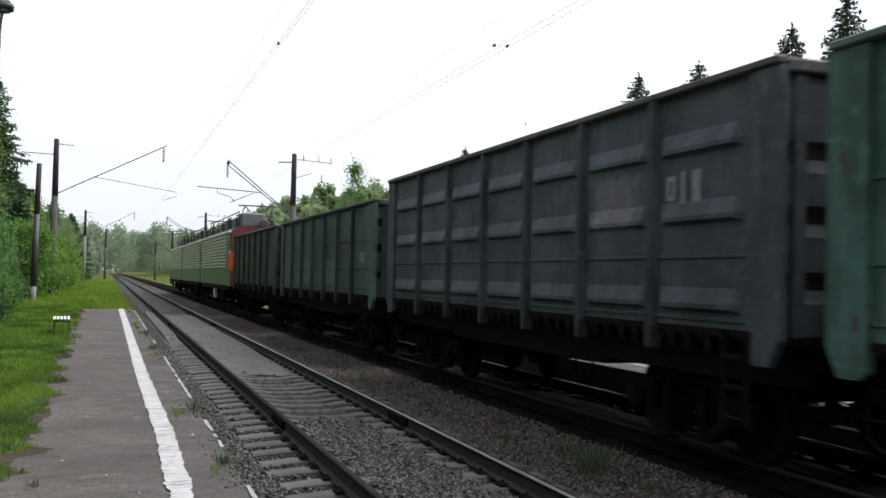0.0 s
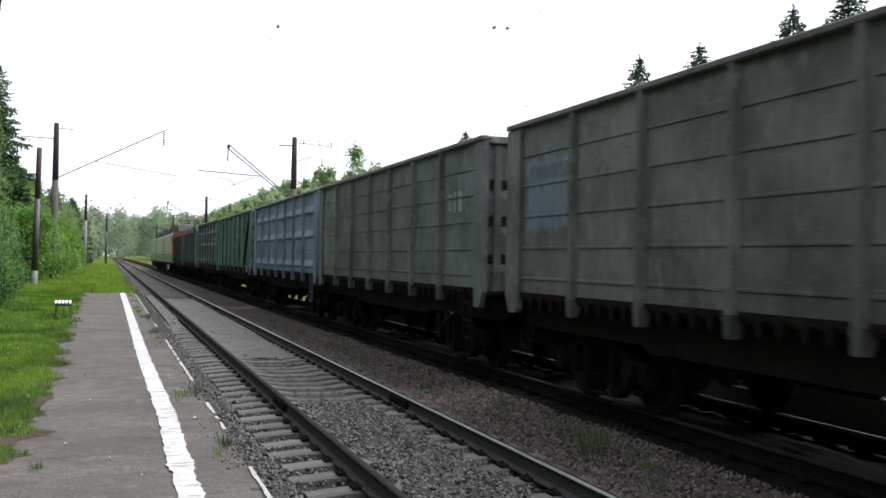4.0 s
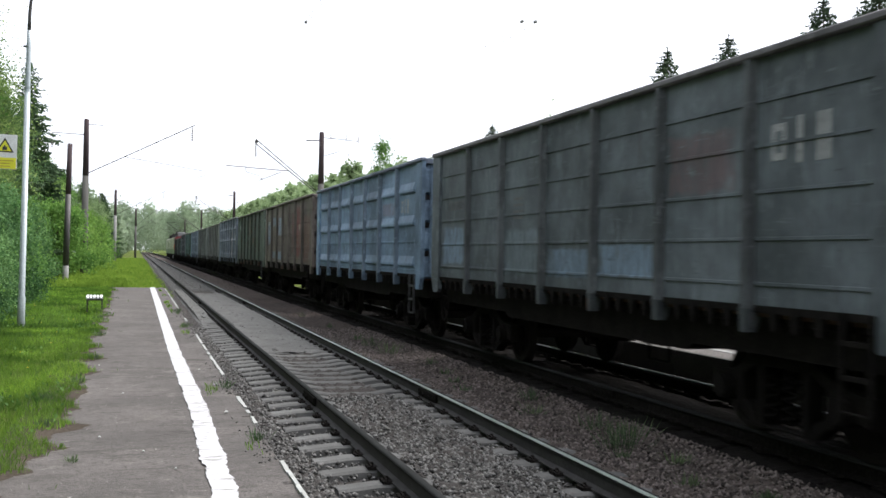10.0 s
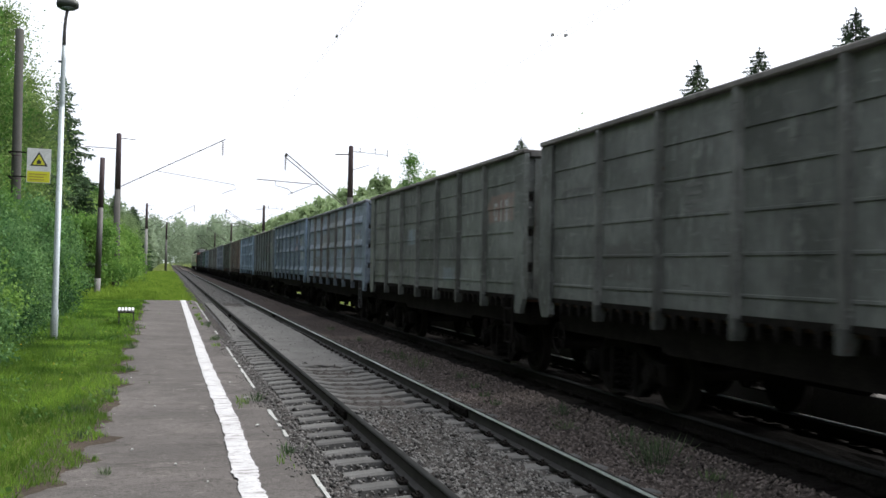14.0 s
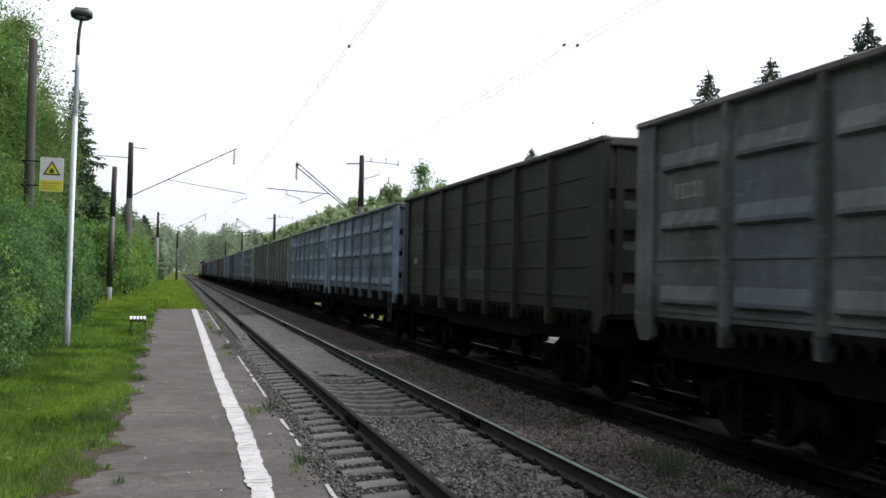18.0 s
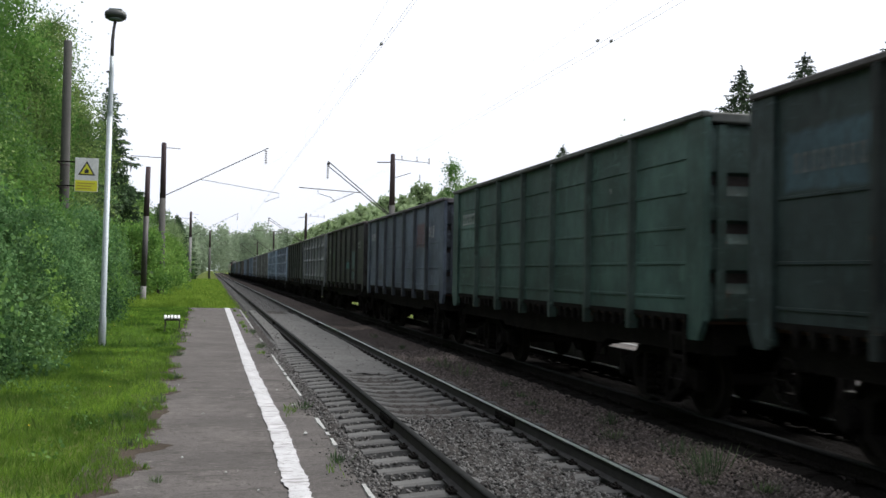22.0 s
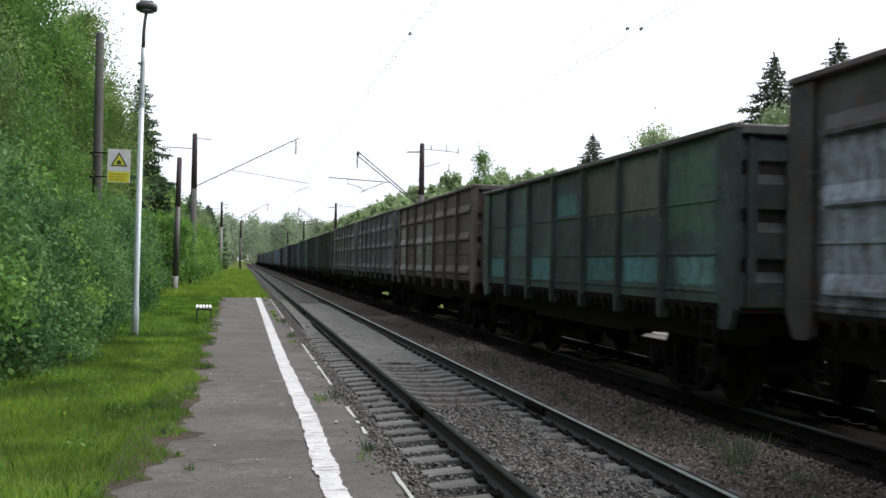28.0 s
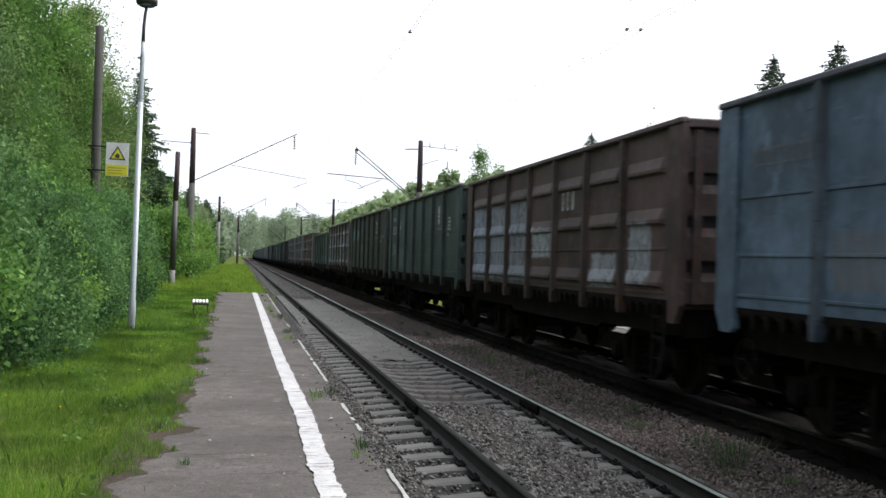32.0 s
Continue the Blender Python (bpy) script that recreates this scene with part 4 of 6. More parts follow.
def blades(n, xr, yr, h, w, seed, keep, name, label, material, power=1.0):
    r = np.random.default_rng(seed)
    x = r.uniform(*xr, n)
    y = yr[0] + (yr[1] - yr[0]) * r.random(n) ** power
    ok = np.array([keep(a, b) for a, b in zip(x, y)])
    x, y = x[ok], y[ok]
    n = len(x)
    z = np.array([ground_z(a, b) for a, b in zip(x, y)]) - 0.02
    z = np.where((x > -1.02) & (x < 1.0) & (y < 45), PLAT - 0.01, z)
    clump = np.array([0.6 + 0.9 * (0.5 + 0.5 * noise.noise((a * 1.1, b * 0.9, 2))) for a, b in zip(x, y)])
    hh = r.uniform(0.5, 1.2, n) * h * clump
    far = np.clip(y / 14, 0.8, 4)
    ww = w * far
    an = r.uniform(0, 6.283, n)
    bend = r.uniform(0.1, 0.6, n) * hh
    ba = r.uniform(0, 6.283, n)
    p = np.stack([x, y, z], -1)
    s = np.stack([np.cos(an) * ww, np.sin(an) * ww, np.zeros(n)], -1) * 0.5
    mid = p + np.stack([np.cos(ba) * bend * 0.3, np.sin(ba) * bend * 0.3, hh * 0.6], -1)
    top = p + np.stack([np.cos(ba) * bend, np.sin(ba) * bend, hh], -1)
    q = np.stack([p - s, p + s, mid + s * 0.7, top, mid - s * 0.7], 1)
    solid(name, quads_mesh(name, q, 5), material, label, "grass", kind="stuff")


blades(190000, (-4.8, 0.0), (4.5, 22), 0.085, 0.0065, 101, lambda x, y: x < grass_edge(y), "verge_grass", "lush green grass beside the platform", M_GRASS, 1.3)
blades(50000, (-5.2, 0.2), (22, 46), 0.12, 0.009, 102, lambda x, y: x < grass_edge(y), "verge_grass_beyond", "green grass beside the far end of the platform", M_GRASS)
blades(34000, (-6, 1.5), (45.2, 190), 0.25, 0.012, 103, lambda x, y: True, "track_side_grass", "bright green grass past the platform's end", M_DRYGRASS, 1.6)
blades(5000, (8.5, 9.25), (5, 50), 0.2, 0.014, 104, lambda x, y: True, "far_side_grass", "grass along the opposite platform edge", M_WEED, 1.2)
blades(4000, (11.9, 18), (5, 70), 0.25, 0.02, 107, lambda x, y: True, "far_verge_grass", "grass behind the opposite platform", M_GRASS, 1.4)
blades(15000, (-4.6, 0.0), (5, 30), 0.17, 0.007, 108, lambda x, y: x < grass_edge(y) - 0.1 and noise.noise((x * 0.9, y * 0.6, 21)) > 0.1, "tall_grass", "taller tufts of darker grass beside the platform", M_TUFT, 1.3)
BARE = ((7.9, 9.4), (11.4, 13.2), (20.1, 23.4), (24.8, 28.8))
blades(5200, (0.78, 1.2), (4.5, 45), 0.075, 0.008, 105, lambda x, y: any(a < y < b for a, b in BARE) and noise.noise((x * 3, y * 1.3, 7)) > 0.05 + 0.9 * (1.1 - x) or noise.noise((x * 4, y * 0.9, 7)) > 0.42, "edge_grass", "tufts of grass in the platform edge", M_GRASS)
blades(1500, (-1.0, 0.0), (5, 44), 0.05, 0.012, 106, lambda x, y: noise.noise((x * 2, y * 1.6, 17)) > 0.3 + 0.5 * (x + 0.9), "crack_weeds", "small weeds in the platform's cracks", M_WEED)


def herbs():
    """Low broad-leaved herbs among the grass, in patches."""
    q = np.random.default_rng(109)
    k = 13000
    x, y = q.uniform(-4.6, -0.5, k), 5 + 27 * q.random(k) ** 1.3
    ok = np.array([b < grass_edge(c) - 0.03 and noise.noise((b * 1.3, c * 0.8, 33)) > 0.12 for b, c in zip(x, y)])
    x, y = x[ok], y[ok]
    base = np.array([PLAT if b > -1.02 else ground_z(b, c) for b, c in zip(x, y)])
    p = np.stack([x, y, base + 0.02 + 0.13 * q.random(len(x)) ** 1.4], -1)
    solid("verge_herbs", quads_mesh("verge_herbs", leaf_quads(p, 0.032, 110, 0.1, 1.5)), M_HERB, "low broad-leaved herbs among the grass", "weeds", kind="stuff")


herbs()


def weed(x, y, seed, h, n, z=None, where="in the ballast"):
    """A low tuft of narrow leaves."""
    r = np.random.default_rng(seed)
    k = n * 9
    base = r.normal(0, h * 0.28, (k, 3)) * (1, 1, 0)
    tip = base * 1.8 + np.stack([r.normal(0, h * 0.15, k), r.normal(0, h * 0.15, k), h * r.uniform(0.4, 1.1, k)], -1)
    an = r.uniform(0, 6.283, k)
    s = np.stack([np.cos(an), np.sin(an), 0 * an], -1) * r.uniform(0.002, 0.006, (k, 1))
    mid = base * 0.4 + tip * 0.6
    t = thing("weed_plant", "small green weed growing " + where, "weed", pose(x, y, ballast_z(x, y) - 0.02 if z is None else z))
    part("leaf_tuft", quads_mesh("leaf_tuft", np.stack([base, mid + s, tip, mid - s], 1)), M_WEED, t)


for i, (x, y, h, n) in enumerate(((5.05, 10.0, 0.32, 26), (5.15, 9.2, 0.26, 20), (5.0, 8.3, 0.24, 18), (5.2, 11.2, 0.25, 16), (5.0, 12.5, 0.32, 14), (4.9, 14.8, 0.24, 14), (4.9, 20.5, 0.3, 16), (5.2, 17, 0.24, 14), (5.1, 24, 0.28, 12), (5.3, 13.6, 0.2, 12),
                                  (5.35, 7.6, 0.22, 16), (4.85, 9.6, 0.2, 14), (5.3, 10.5, 0.26, 16), (5.1, 15.9, 0.22, 12), (5.25, 18.6, 0.26, 12), (5.0, 22.3, 0.26, 12), (5.2, 28, 0.3, 12), (5.0, 33, 0.3, 12))):
    weed(x + 0.12 * math.sin(i * 2.3), y, 200 + i, h * (0.6 + 0.5 * (i % 3 == 0)), n // 3 + 2)


# crumbled concrete along the platform edge, and scraps of litter
k = 2600
q = np.empty((k, 3))
q[:, 0] = 1.11 - np.abs(rng.normal(0, 0.09, k))
q[:, 1] = rng.uniform(5, 44, k)
q[:, 2] = PLAT + 0.004
q = q[np.array([any(a < y < b for a, b in BARE) or noise.noise((x * 3, y * 0.8, 5)) > 0.25 for x, y, _ in q])]
stones("crumbled_concrete", q, M_STONE, "crumbled concrete bits along the platform edge", 0.005, 0.014)


def scrap(x, y, w, d):
    a, b = random.uniform(0.5, 1), random.uniform(-0.4, 0.4)
    g = Geo().rings([[(x - w, y - d * a, PLAT + z), (x + w * a, y - d, PLAT + z + 0.004), (x + w, y + d * a, PLAT + z), (x + b * w, y + d, PLAT + z + 0.008)] for z in (0.008, 0.014)])
    solid("paper_scrap", g, M_DULLWHITE, "small crumpled white paper scrap on the platform", "litter", "scraps of litter")


for x, y, w, d in ((0.88, 10.2, 0.022, 0.05), (0.93, 12.35, 0.03, 0.04), (-0.25, 9.0, 0.012, 0.02), (0.1, 8.3, 0.01, 0.016), (0.83, 13.9, 0.014, 0.03), (-0.1, 11.7, 0.012, 0.02), (0.32, 7.6, 0.009, 0.015), (-0.45, 14.6, 0.012, 0.025)):
    scrap(x, y, w, d)


def soil_border():
    """Bare soil washed over the platform where the grass ends."""
    ys = np.arange(4.6, 44.4, 0.1)
    vs = []
    for y in ys:
        e = grass_edge(y)
        out = e + 0.03 + 0.14 * max(0, noise.noise((1, y * 0.9, 4)) + 0.25) + 0.06 * noise.noise((1, y * 4, 8))
        inn = min(max(e - 0.35, -1.01), out - 0.05)
        for k in range(4):
            x = inn + (out - inn) * k / 3
            vs.append((x, y, PLAT + (0.016 if k < 3 else 0.001) + 0.006 * noise.noise((x * 6, y * 6, 2))))
    g = Geo().add(vs, [(j * 4 + i, j * 4 + i + 1, (j + 1) * 4 + i + 1, (j + 1) * 4 + i) for j in range(len(ys) - 1) for i in range(3)])
    solid("soil_border", g, M_SOIL, "bare brown soil along the platform's grassy side", "soil", kind="structure")


soil_border()
for i, (x, y, h, n) in enumerate(((-0.62, 12.6, 0.12, 7), (-0.72, 9.6, 0.1, 6), (-0.55, 15.4, 0.11, 6), (-0.4, 8.0, 0.07, 4), (-0.85, 11.2, 0.12, 6), (-0.6, 19.5, 0.14, 7), (-0.75, 23.8, 0.16, 7), (1.0, 8.6, 0.11, 6), (1.02, 12.0, 0.12, 6), (0.98, 21.6, 0.13, 8), (1.0, 26.5, 0.14, 8))):
    weed(x, y, 240 + i, h, n, PLAT, "at the platform's edge")
r = random.Random(8)
g = Geo()
for _ in range(60):
    x, y = r.uniform(-3.6, -0.9), r.uniform(8, 40)
    z, w = ground_z(x, y) + r.uniform(0.07, 0.15), r.uniform(0.006, 0.013)
    g.rings([[(x + w * math.cos(q), y + w * math.sin(q), z + dz) for q in [2 * math.pi * j / 5 for j in range(5)]] for dz in (0, 0.008)])
solid("yellow_flowers", g, M_FLOWER, "scattered small yellow flowers in the grass", "flowers", kind="stuff")


# ---------------------------------------------------------------- platform furniture and masts
def street_lamp():
    t = thing("platform_lamp", "pale grey tubular lamp post with a dark oval lantern", "lamp post", pose(-2.29, 23.0, -0.1, 0.2, 0.5, 0) @ Matrix.Diagonal((0.922, 0.922, 0.922, 1)))
    part("lower_pole", Geo().tube([(0, 0, -0.3), (0, 0, 0.9), (0, 0, 0.95), (0, 0, 5.6)], [0.085, 0.085, 0.07, 0.062], 14), M_GALV, t, "pale grey steel tube", True)
    part("upper_pole", Geo().tube([(0, 0, 5.58), (0, 0, 5.7), (0, 0, 6.6), (0, 0, 6.95)], [0.062, 0.058, 0.05, 0.046], 12), M_GALV, t, smooth=True)
    part("neck", Geo().tube([(0, 0, 6.9), (0, 0, 7.3), (0.02, 0, 7.6), (0.05, 0, 7.79)], [0.044, 0.038, 0.034, 0.035], 10), M_POLETOP, t, "dark pipe neck", True)
    part("collar", Geo().tube([(0, 0, 5.55), (0, 0, 5.61)], 0.066, 12), M_GALV, t)
    part("clamp", Geo().box(-0.11, 0.02, -0.03, 0.03, 6.56, 6.6), M_POLETOP, t)
    head = Geo()
    rings = []
    for u, s, dz in ((-0.24, 0.05, 0.0), (-0.225, 0.1, 0), (-0.15, 0.145, 0.01), (0, 0.155, 0.015), (0.15, 0.145, 0.01), (0.225, 0.1, 0), (0.24, 0.05, 0)):
        rings.append([(u + 0.05, math.cos(q) * s * 1.3, 7.9 + dz + math.sin(q) * s * 0.82) for q in [2 * math.pi * j / 14 for j in range(14)]])
    head.rings(rings)
    h = part("lantern", head, M_LAMP, t, "dark oval lantern housing", True)
    part("lens", Geo().rings([[(0.05 + math.cos(q) * rr, math.sin(q) * rr * 0.8, zz) for q in [2 * math.pi * j / 14 for j in range(14)]] for rr, zz in ((0.19, 7.83), (0.17, 7.785), (0.1, 7.765))]), M_LENS, h, "grey glass lens", True)
    part("lantern_top", Geo().cbox(-0.1, 0.2, -0.1, 0.1, 8.01, 8.045, 0.015), M_LENS, h)


street_lamp()


def tapered_mast(t, h, r0, r1, material, z0=-0.6):
    return part("mast_shaft", Geo().tube([(0, 0, z0), (0, 0, h * 0.5), (0, 0, h - 0.05), (0, 0, h)], [r0, (r0 + r1) / 2, r1, r1 * 0.8], 16), material, t, smooth=True)


def concrete_pole():
    t = thing("concrete_pole", "weathered grey concrete pole behind the bushes", "pole", pose(-5.08, 37.6, 0.1, 0, -0.1, 0))
    tapered_mast(t, 9.55, 0.185, 0.14, M_CONCRETE)
    for z, rb in ((5.2, 0.166), (4.42, 0.17)):
        part("band", Geo().tube([(0, 0, z), (0, 0, z + 0.035)], rb, 14), M_MASTDARK, t)
    # warning sign on brackets
    s = thing("warning_sign", "white and yellow warning sign with a black-edged yellow triangle", "sign", pose(-4.6, 36.1, 0.08, 0, 0.6, 2))
    part("board", Geo().cbox(-0.02, 0.72, -0.012, 0.0, 4.24, 5.37, 0.004), M_WHITE, s, "white metal board")
    part("yellow_panel", Geo().box(0.0, 0.7, -0.017, -0.0125, 4.26, 4.62), M_YELLOW, s, "yellow lower panel")
    for z in (4.52, 4.43, 4.34):
        part("text_bar", Geo().box(0.06, random.uniform(0.5, 0.62), -0.0205, -0.0175, z - 0.015, z + 0.015), M_LEGEND, s)
    def tri(r):
        return [(0.35 + r * math.cos(q), 4.95 + r * math.sin(q)) for q in [math.pi / 2 + 2 * math.pi * i / 3 for i in range(3)]]
    part("triangle_edge", Geo().prism(tri(0.32), 1, -0.017, -0.0125), M_BLACK, s)
    part("triangle", Geo().prism(tri(0.23), 1, -0.0215, -0.0172), M_YELLOW, s)
    part("pictogram", Geo().box(0.28, 0.42, -0.026, -0.0217, 4.86, 4.97).prism([(0.31, 4.97), (0.39, 4.97), (0.35, 5.03)], 1, -0.026, -0.0217), M_BLACK, s)
    for z in (5.2, 4.4):
        part("bracket", Geo().box(-0.6, 0.0, 0.0, 0.03, z, z + 0.04).box(-0.6, -0.56, 0.0, 1.5, z, z + 0.04), M_STEEL, s)


M_LEGEND = surface("faded_legend", (0.4, 0.3, 0.05), (0.35, 0.26, 0.04), 6, 0.6)
concrete_pole()


def side_post():
    t = thing("timber_post", "dark post with a white-painted foot in the grass", "post", pose(-3.42, 54.0, 0.05, 0, 0.9, 0))
    part("foot", Geo().tube([(0, 0, -0.4), (0, 0, 0.88)], [0.15, 0.15], 12), M_FOOT, t, "white-painted foot", True)
    part("lower_shaft", Geo().tube([(0, 0, 0.88), (0, 0, 4.4)], [0.145, 0.135], 12), M_POLETOP, t, smooth=True)
    part("upper_shaft", Geo().tube([(0, 0, 4.4), (0, 0, 6.9)], [0.135, 0.12], 12), M_MASTDARK, t, smooth=True)


side_post()


def insulator(g, x, y, z, drop, r=0.075):
    """A string of discs hanging down from (x, y, z)."""
    k = max(2, int(drop / 0.13))
    for i in range(k):
        zz = z - drop * (i + 0.5) / k
        g.tube([(x, y, zz + 0.035), (x, y, zz - 0.02)], [r * 0.4, r], 8)
    g.tube([(x, y, z + 0.05), (x, y, z - drop - 0.05)], 0.014, 5)


def left_mast(x, y, h, reach, foot=None):
    """Mast beside the near track: a single inclined bracket and a registration arm."""
    t = thing("catenary_mast", "dark catenary mast with an inclined bracket over the track", "mast", pose(x, y, 0), "catenary masts")
    part("lower_shaft", Geo().tube([(0, 0, -0.6), (0, 0, 6.2)], [0.23, 0.187], 14), foot or M_CONCRETE, t, smooth=True)
    part("upper_shaft", Geo().tube([(0, 0, 6.2), (0, 0, h - 0.06), (0, 0, h)], [0.187, 0.15, 0.11], 14), M_MASTDARK, t, smooth=True)
    tip = reach - x
    part("bracket", Geo().tube([(0.1, 0, 6.35), (tip + 0.25, 0, 9.6)], 0.03, 6), M_BRACKET, t, "slender inclined bracket")
    part("registration_arm", Geo().tube([(tip * 0.36, 0, 7.45), (tip + 0.95, 0, 6.75), (tip + 0.95, 0, 6.5), (tip + 0.5, 0, 6.35), (tip + 0.1, 0, 6.15)], 0.017, 6), M_BRACKET, t)
    part("wire_bracket", Geo().tube([(0, 0, h - 0.95), (-1.95, 0, h - 0.9), (-1.95, 0, h - 1.5)], 0.025, 5), M_BRACKET, t)
    part("top_arm", Geo().tube([(0, 0, h - 0.3), (1.0, 0, h - 0.35)], 0.022, 5), M_BRACKET, t)
    g = Geo()
    insulator(g, tip + 0.1, 0, 9.45, 0.85, 0.11)
    part("insulator", g, M_INSUL, t)
    g = Geo()
    insulator(g, -1.95, 0, h - 1.4, 0.45)
    part("insulator", g, M_INSUL, t)


def right_mast(x, y, h, detail=True):
    t = thing("catenary_mast", "dark catenary mast with a double inclined bracket", "mast", pose(x, y, 0), "catenary masts")
    part("lower_shaft", Geo().tube([(0, 0, -0.9), (0, 0, 6.2)], [0.23, 0.19], 14), M_CONCRETE, t, smooth=True)
    part("upper_shaft", Geo().tube([(0, 0, 6.2), (0, 0, h - 0.06), (0, 0, h)], [0.19, 0.15, 0.11], 14), M_MASTDARK, t, smooth=True)
    tip = FAR - x
    for dz in (-0.16, 0.16):
        part("bracket", Geo().tube([(-0.15, dz, 5.55 + 0.6 * dz), (tip - 0.1, dz * 0.5, 8.75 + dz)], 0.034, 6), M_BRACKET, t, "inclined bracket bar")
    part("bracket_head", Geo().cbox(tip - 0.16, tip + 0.02, -0.09, 0.09, 8.62, 8.82, 0.03), M_BRACKET, t)
    part("registration_arm", Geo().tube([(tip * 0.5, 0, 6.95), (tip - 1.9, 0, 7.15)], 0.03, 6), M_BRACKET, t)
    part("steady_arm", Geo().tube([(tip - 0.7, 0, 7.08), (tip - 0.7, 0, 6.8), (tip + 0.1, 0, 6.6), (tip + 0.4, 0, 6.3)], 0.02, 5), M_BRACKET, t)
    part("steady_arm", Geo().tube([(tip + 1.6, 0, 6.9), (tip + 0.9, 0, 6.6), (tip + 0.1, 0, 6.25)], 0.02, 5), M_BRACKET, t)
    part("top_arm", Geo().tube([(0.1, 0, h - 0.55), (-1.0, 0, h - 0.6)], 0.04, 6), M_BRACKET, t)
    part("wire_bracket", Geo().tube([(0, 0, h - 0.35), (2.4, 0, h - 0.5)], 0.02, 5), M_BRACKET, t)
    part("wire_bracket", Geo().tube([(0, 0, h - 1.6), (1.2, 0, h - 1.2)], 0.02, 5), M_BRACKET, t)
    g = Geo()
    insulator(g, tip - 0.1, 0, 8.6, 0.8, 0.11)
    part("insulator", g, M_INSUL, t)
    for xx, zz, d in ((0.6, h - 0.1, 0.3), (1.6, h - 0.1, 0.35), (2.4, h - 0.2, 0.4), (1.8, h - 1.3, 0.4)):
        g = Geo()
        insulator(g, xx, 0, zz, d)
        part("insulator", g, M_INSUL, t)


left_mast(-3.14, 66.1, 9.65, NEAR)
left_mast(-3.0, 142.0, 9.6, NEAR, M_FOOT)
left_mast(-0.6, 205.0, 9.6, NEAR)
left_mast(-0.9, 275.0, 9.6, NEAR)
right_mast(11.2, 65.8, 9.55)
right_mast(11.9, 137.0, 9.6)
right_mast(11.6, 205.0, 9.6)
right_mast(11.4, 275.0, 9.6)
right_mast(11.2, -6.0, 9.6)
left_mast(-3.2, -6.0, 9.65, NEAR)


def overhead_line(axis, spans, zc, zm, pair):
    t = thing("overhead_line", "thin catenary wires over the track", "wire", kind="structure")
    for a, b in zip(spans[:-1], spans[1:]):
        pts = []
        for i in range(13):
            s = i / 12
            pts.append((axis, a + (b - a) * s, zm - 4 * (zm - zc - 0.5) * s * (1 - s)))
        part("messenger_wire", Geo().tube(pts, 0.0014, 4), M_WIRE, t)
        for i in range(1, 12, 2):
            part("dropper", Geo().tube([pts[i], (axis, pts[i][1], zc)], 0.0015, 3), M_WIRE, t)
    for dx in ((-pair, pair) if pair else (0,)):
        part("contact_wire", Geo().tube([(axis + dx, spans[0], zc), (axis + dx, spans[-1], zc)], 0.0028, 4), M_WIRE, t)


overhead_line(NEAR, (-6, 66, 142, 205, 275), 6.15, 8.5, 0.03)
overhead_line(FAR, (-6, 65.8, 137, 205, 275), 6.22, 8.2, 0.09)
for nm, x, y, z in (("wire_clamp", 2.98, 19.3, 6.12), ("wire_clamp", 7.13, 18.1, 6.2), ("wire_clamp", 6.9, 18.2, 6.21)):
    solid(nm, Geo().cbox(x - 0.022, x + 0.022, y - 0.05, y + 0.05, z - 0.02, z + 0.03, 0.008), M_WIRE, "small dark clamp on the contact wire", "clamp", "wire clamps")


def bench():
    t = thing("bench", "small bench with white and dark slats and dark metal legs", "bench", pose(-1.05, 28.3, PLAT - 0.06, 0, 0, 2))
    for i in range(5):
        x = -0.2 + i * 0.085
        part("slat", Geo().cbox(x, x + 0.062, -0.75, 0.75, 0.37, 0.41, 0.006), M_WHITE if i in (0, 2, 4) else M_WHITE, t)
    for x in (-0.17, 0.19):
        for y in (-0.6, 0.6):
            part("leg", Geo().box(x - 0.014, x + 0.014, y - 0.014, y + 0.014, -0.1, 0.37), M_POLETOP, t)
    for y in (-0.6, 0.6):
        part("crossbar", Geo().box(-0.19, 0.21, y - 0.02, y + 0.02, 0.32, 0.37), M_POLETOP, t)


bench()


# ---------------------------------------------------------------- the train
LEN, PITCH = 13.15, 13.92        # wagon body, and one wagon to the next
TOP, SILL = 3.75, 1.36
CORNER = 0.47
BAY = (LEN - 2 * CORNER) / 7
WALL = 1.50                      # half width over the side sheets


def bay_edges(i):
    return -CORNER - BAY * i, -CORNER - BAY * (i + 1)


def panel_geo(kind, i, side=-1):
    """One side sheet between two ribs, pressed or seamed as its kind has it."""
    y1, y0 = bay_edges(i)
    prof = [(SILL, 0.0, 0)]

    def seam(z, out=0.016, h=0.018):
        prof.extend(((z - h, 0.0, 0), (z - h + 0.004, out, 0), (z + h - 0.004, out, 0), (z + h, 0.0, 0)))

    def press(z, h=0.125, out=0.055):
        prof.extend(((z - h, 0.0, 0), (z - h * 0.72, out, 1), (z - h * 0.35, out, 1), (z + h * 0.9, 0.0, 0)))

    if kind == "pressed":
        seam(1.44), press(1.63), seam(2.05), press(2.5), press(3.2)
    elif kind == "seamed":
        for z in (1.56, 1.98, 2.42, 2.85, 3.27):
            seam(z)
    else:
        for z in (1.5, 1.96, 2.62):
            seam(z)
    prof.append((TOP - 0.07, 0.0, 0))
    rings = []
    for y, full in ((y0, 0), (y0 + 0.13, 0), (y0 + 0.24, 1), (y1 - 0.24, 1), (y1 - 0.13, 0), (y1, 0)):
        ring = [(side * (WALL + (o if full or not pressed else 0.0)), y, z) for z, o, pressed in prof]
        rings.append(ring + [(side * (WALL - 0.03), y, TOP - 0.07), (side * (WALL - 0.03), y, SILL)])
    return Geo().rings(rings)


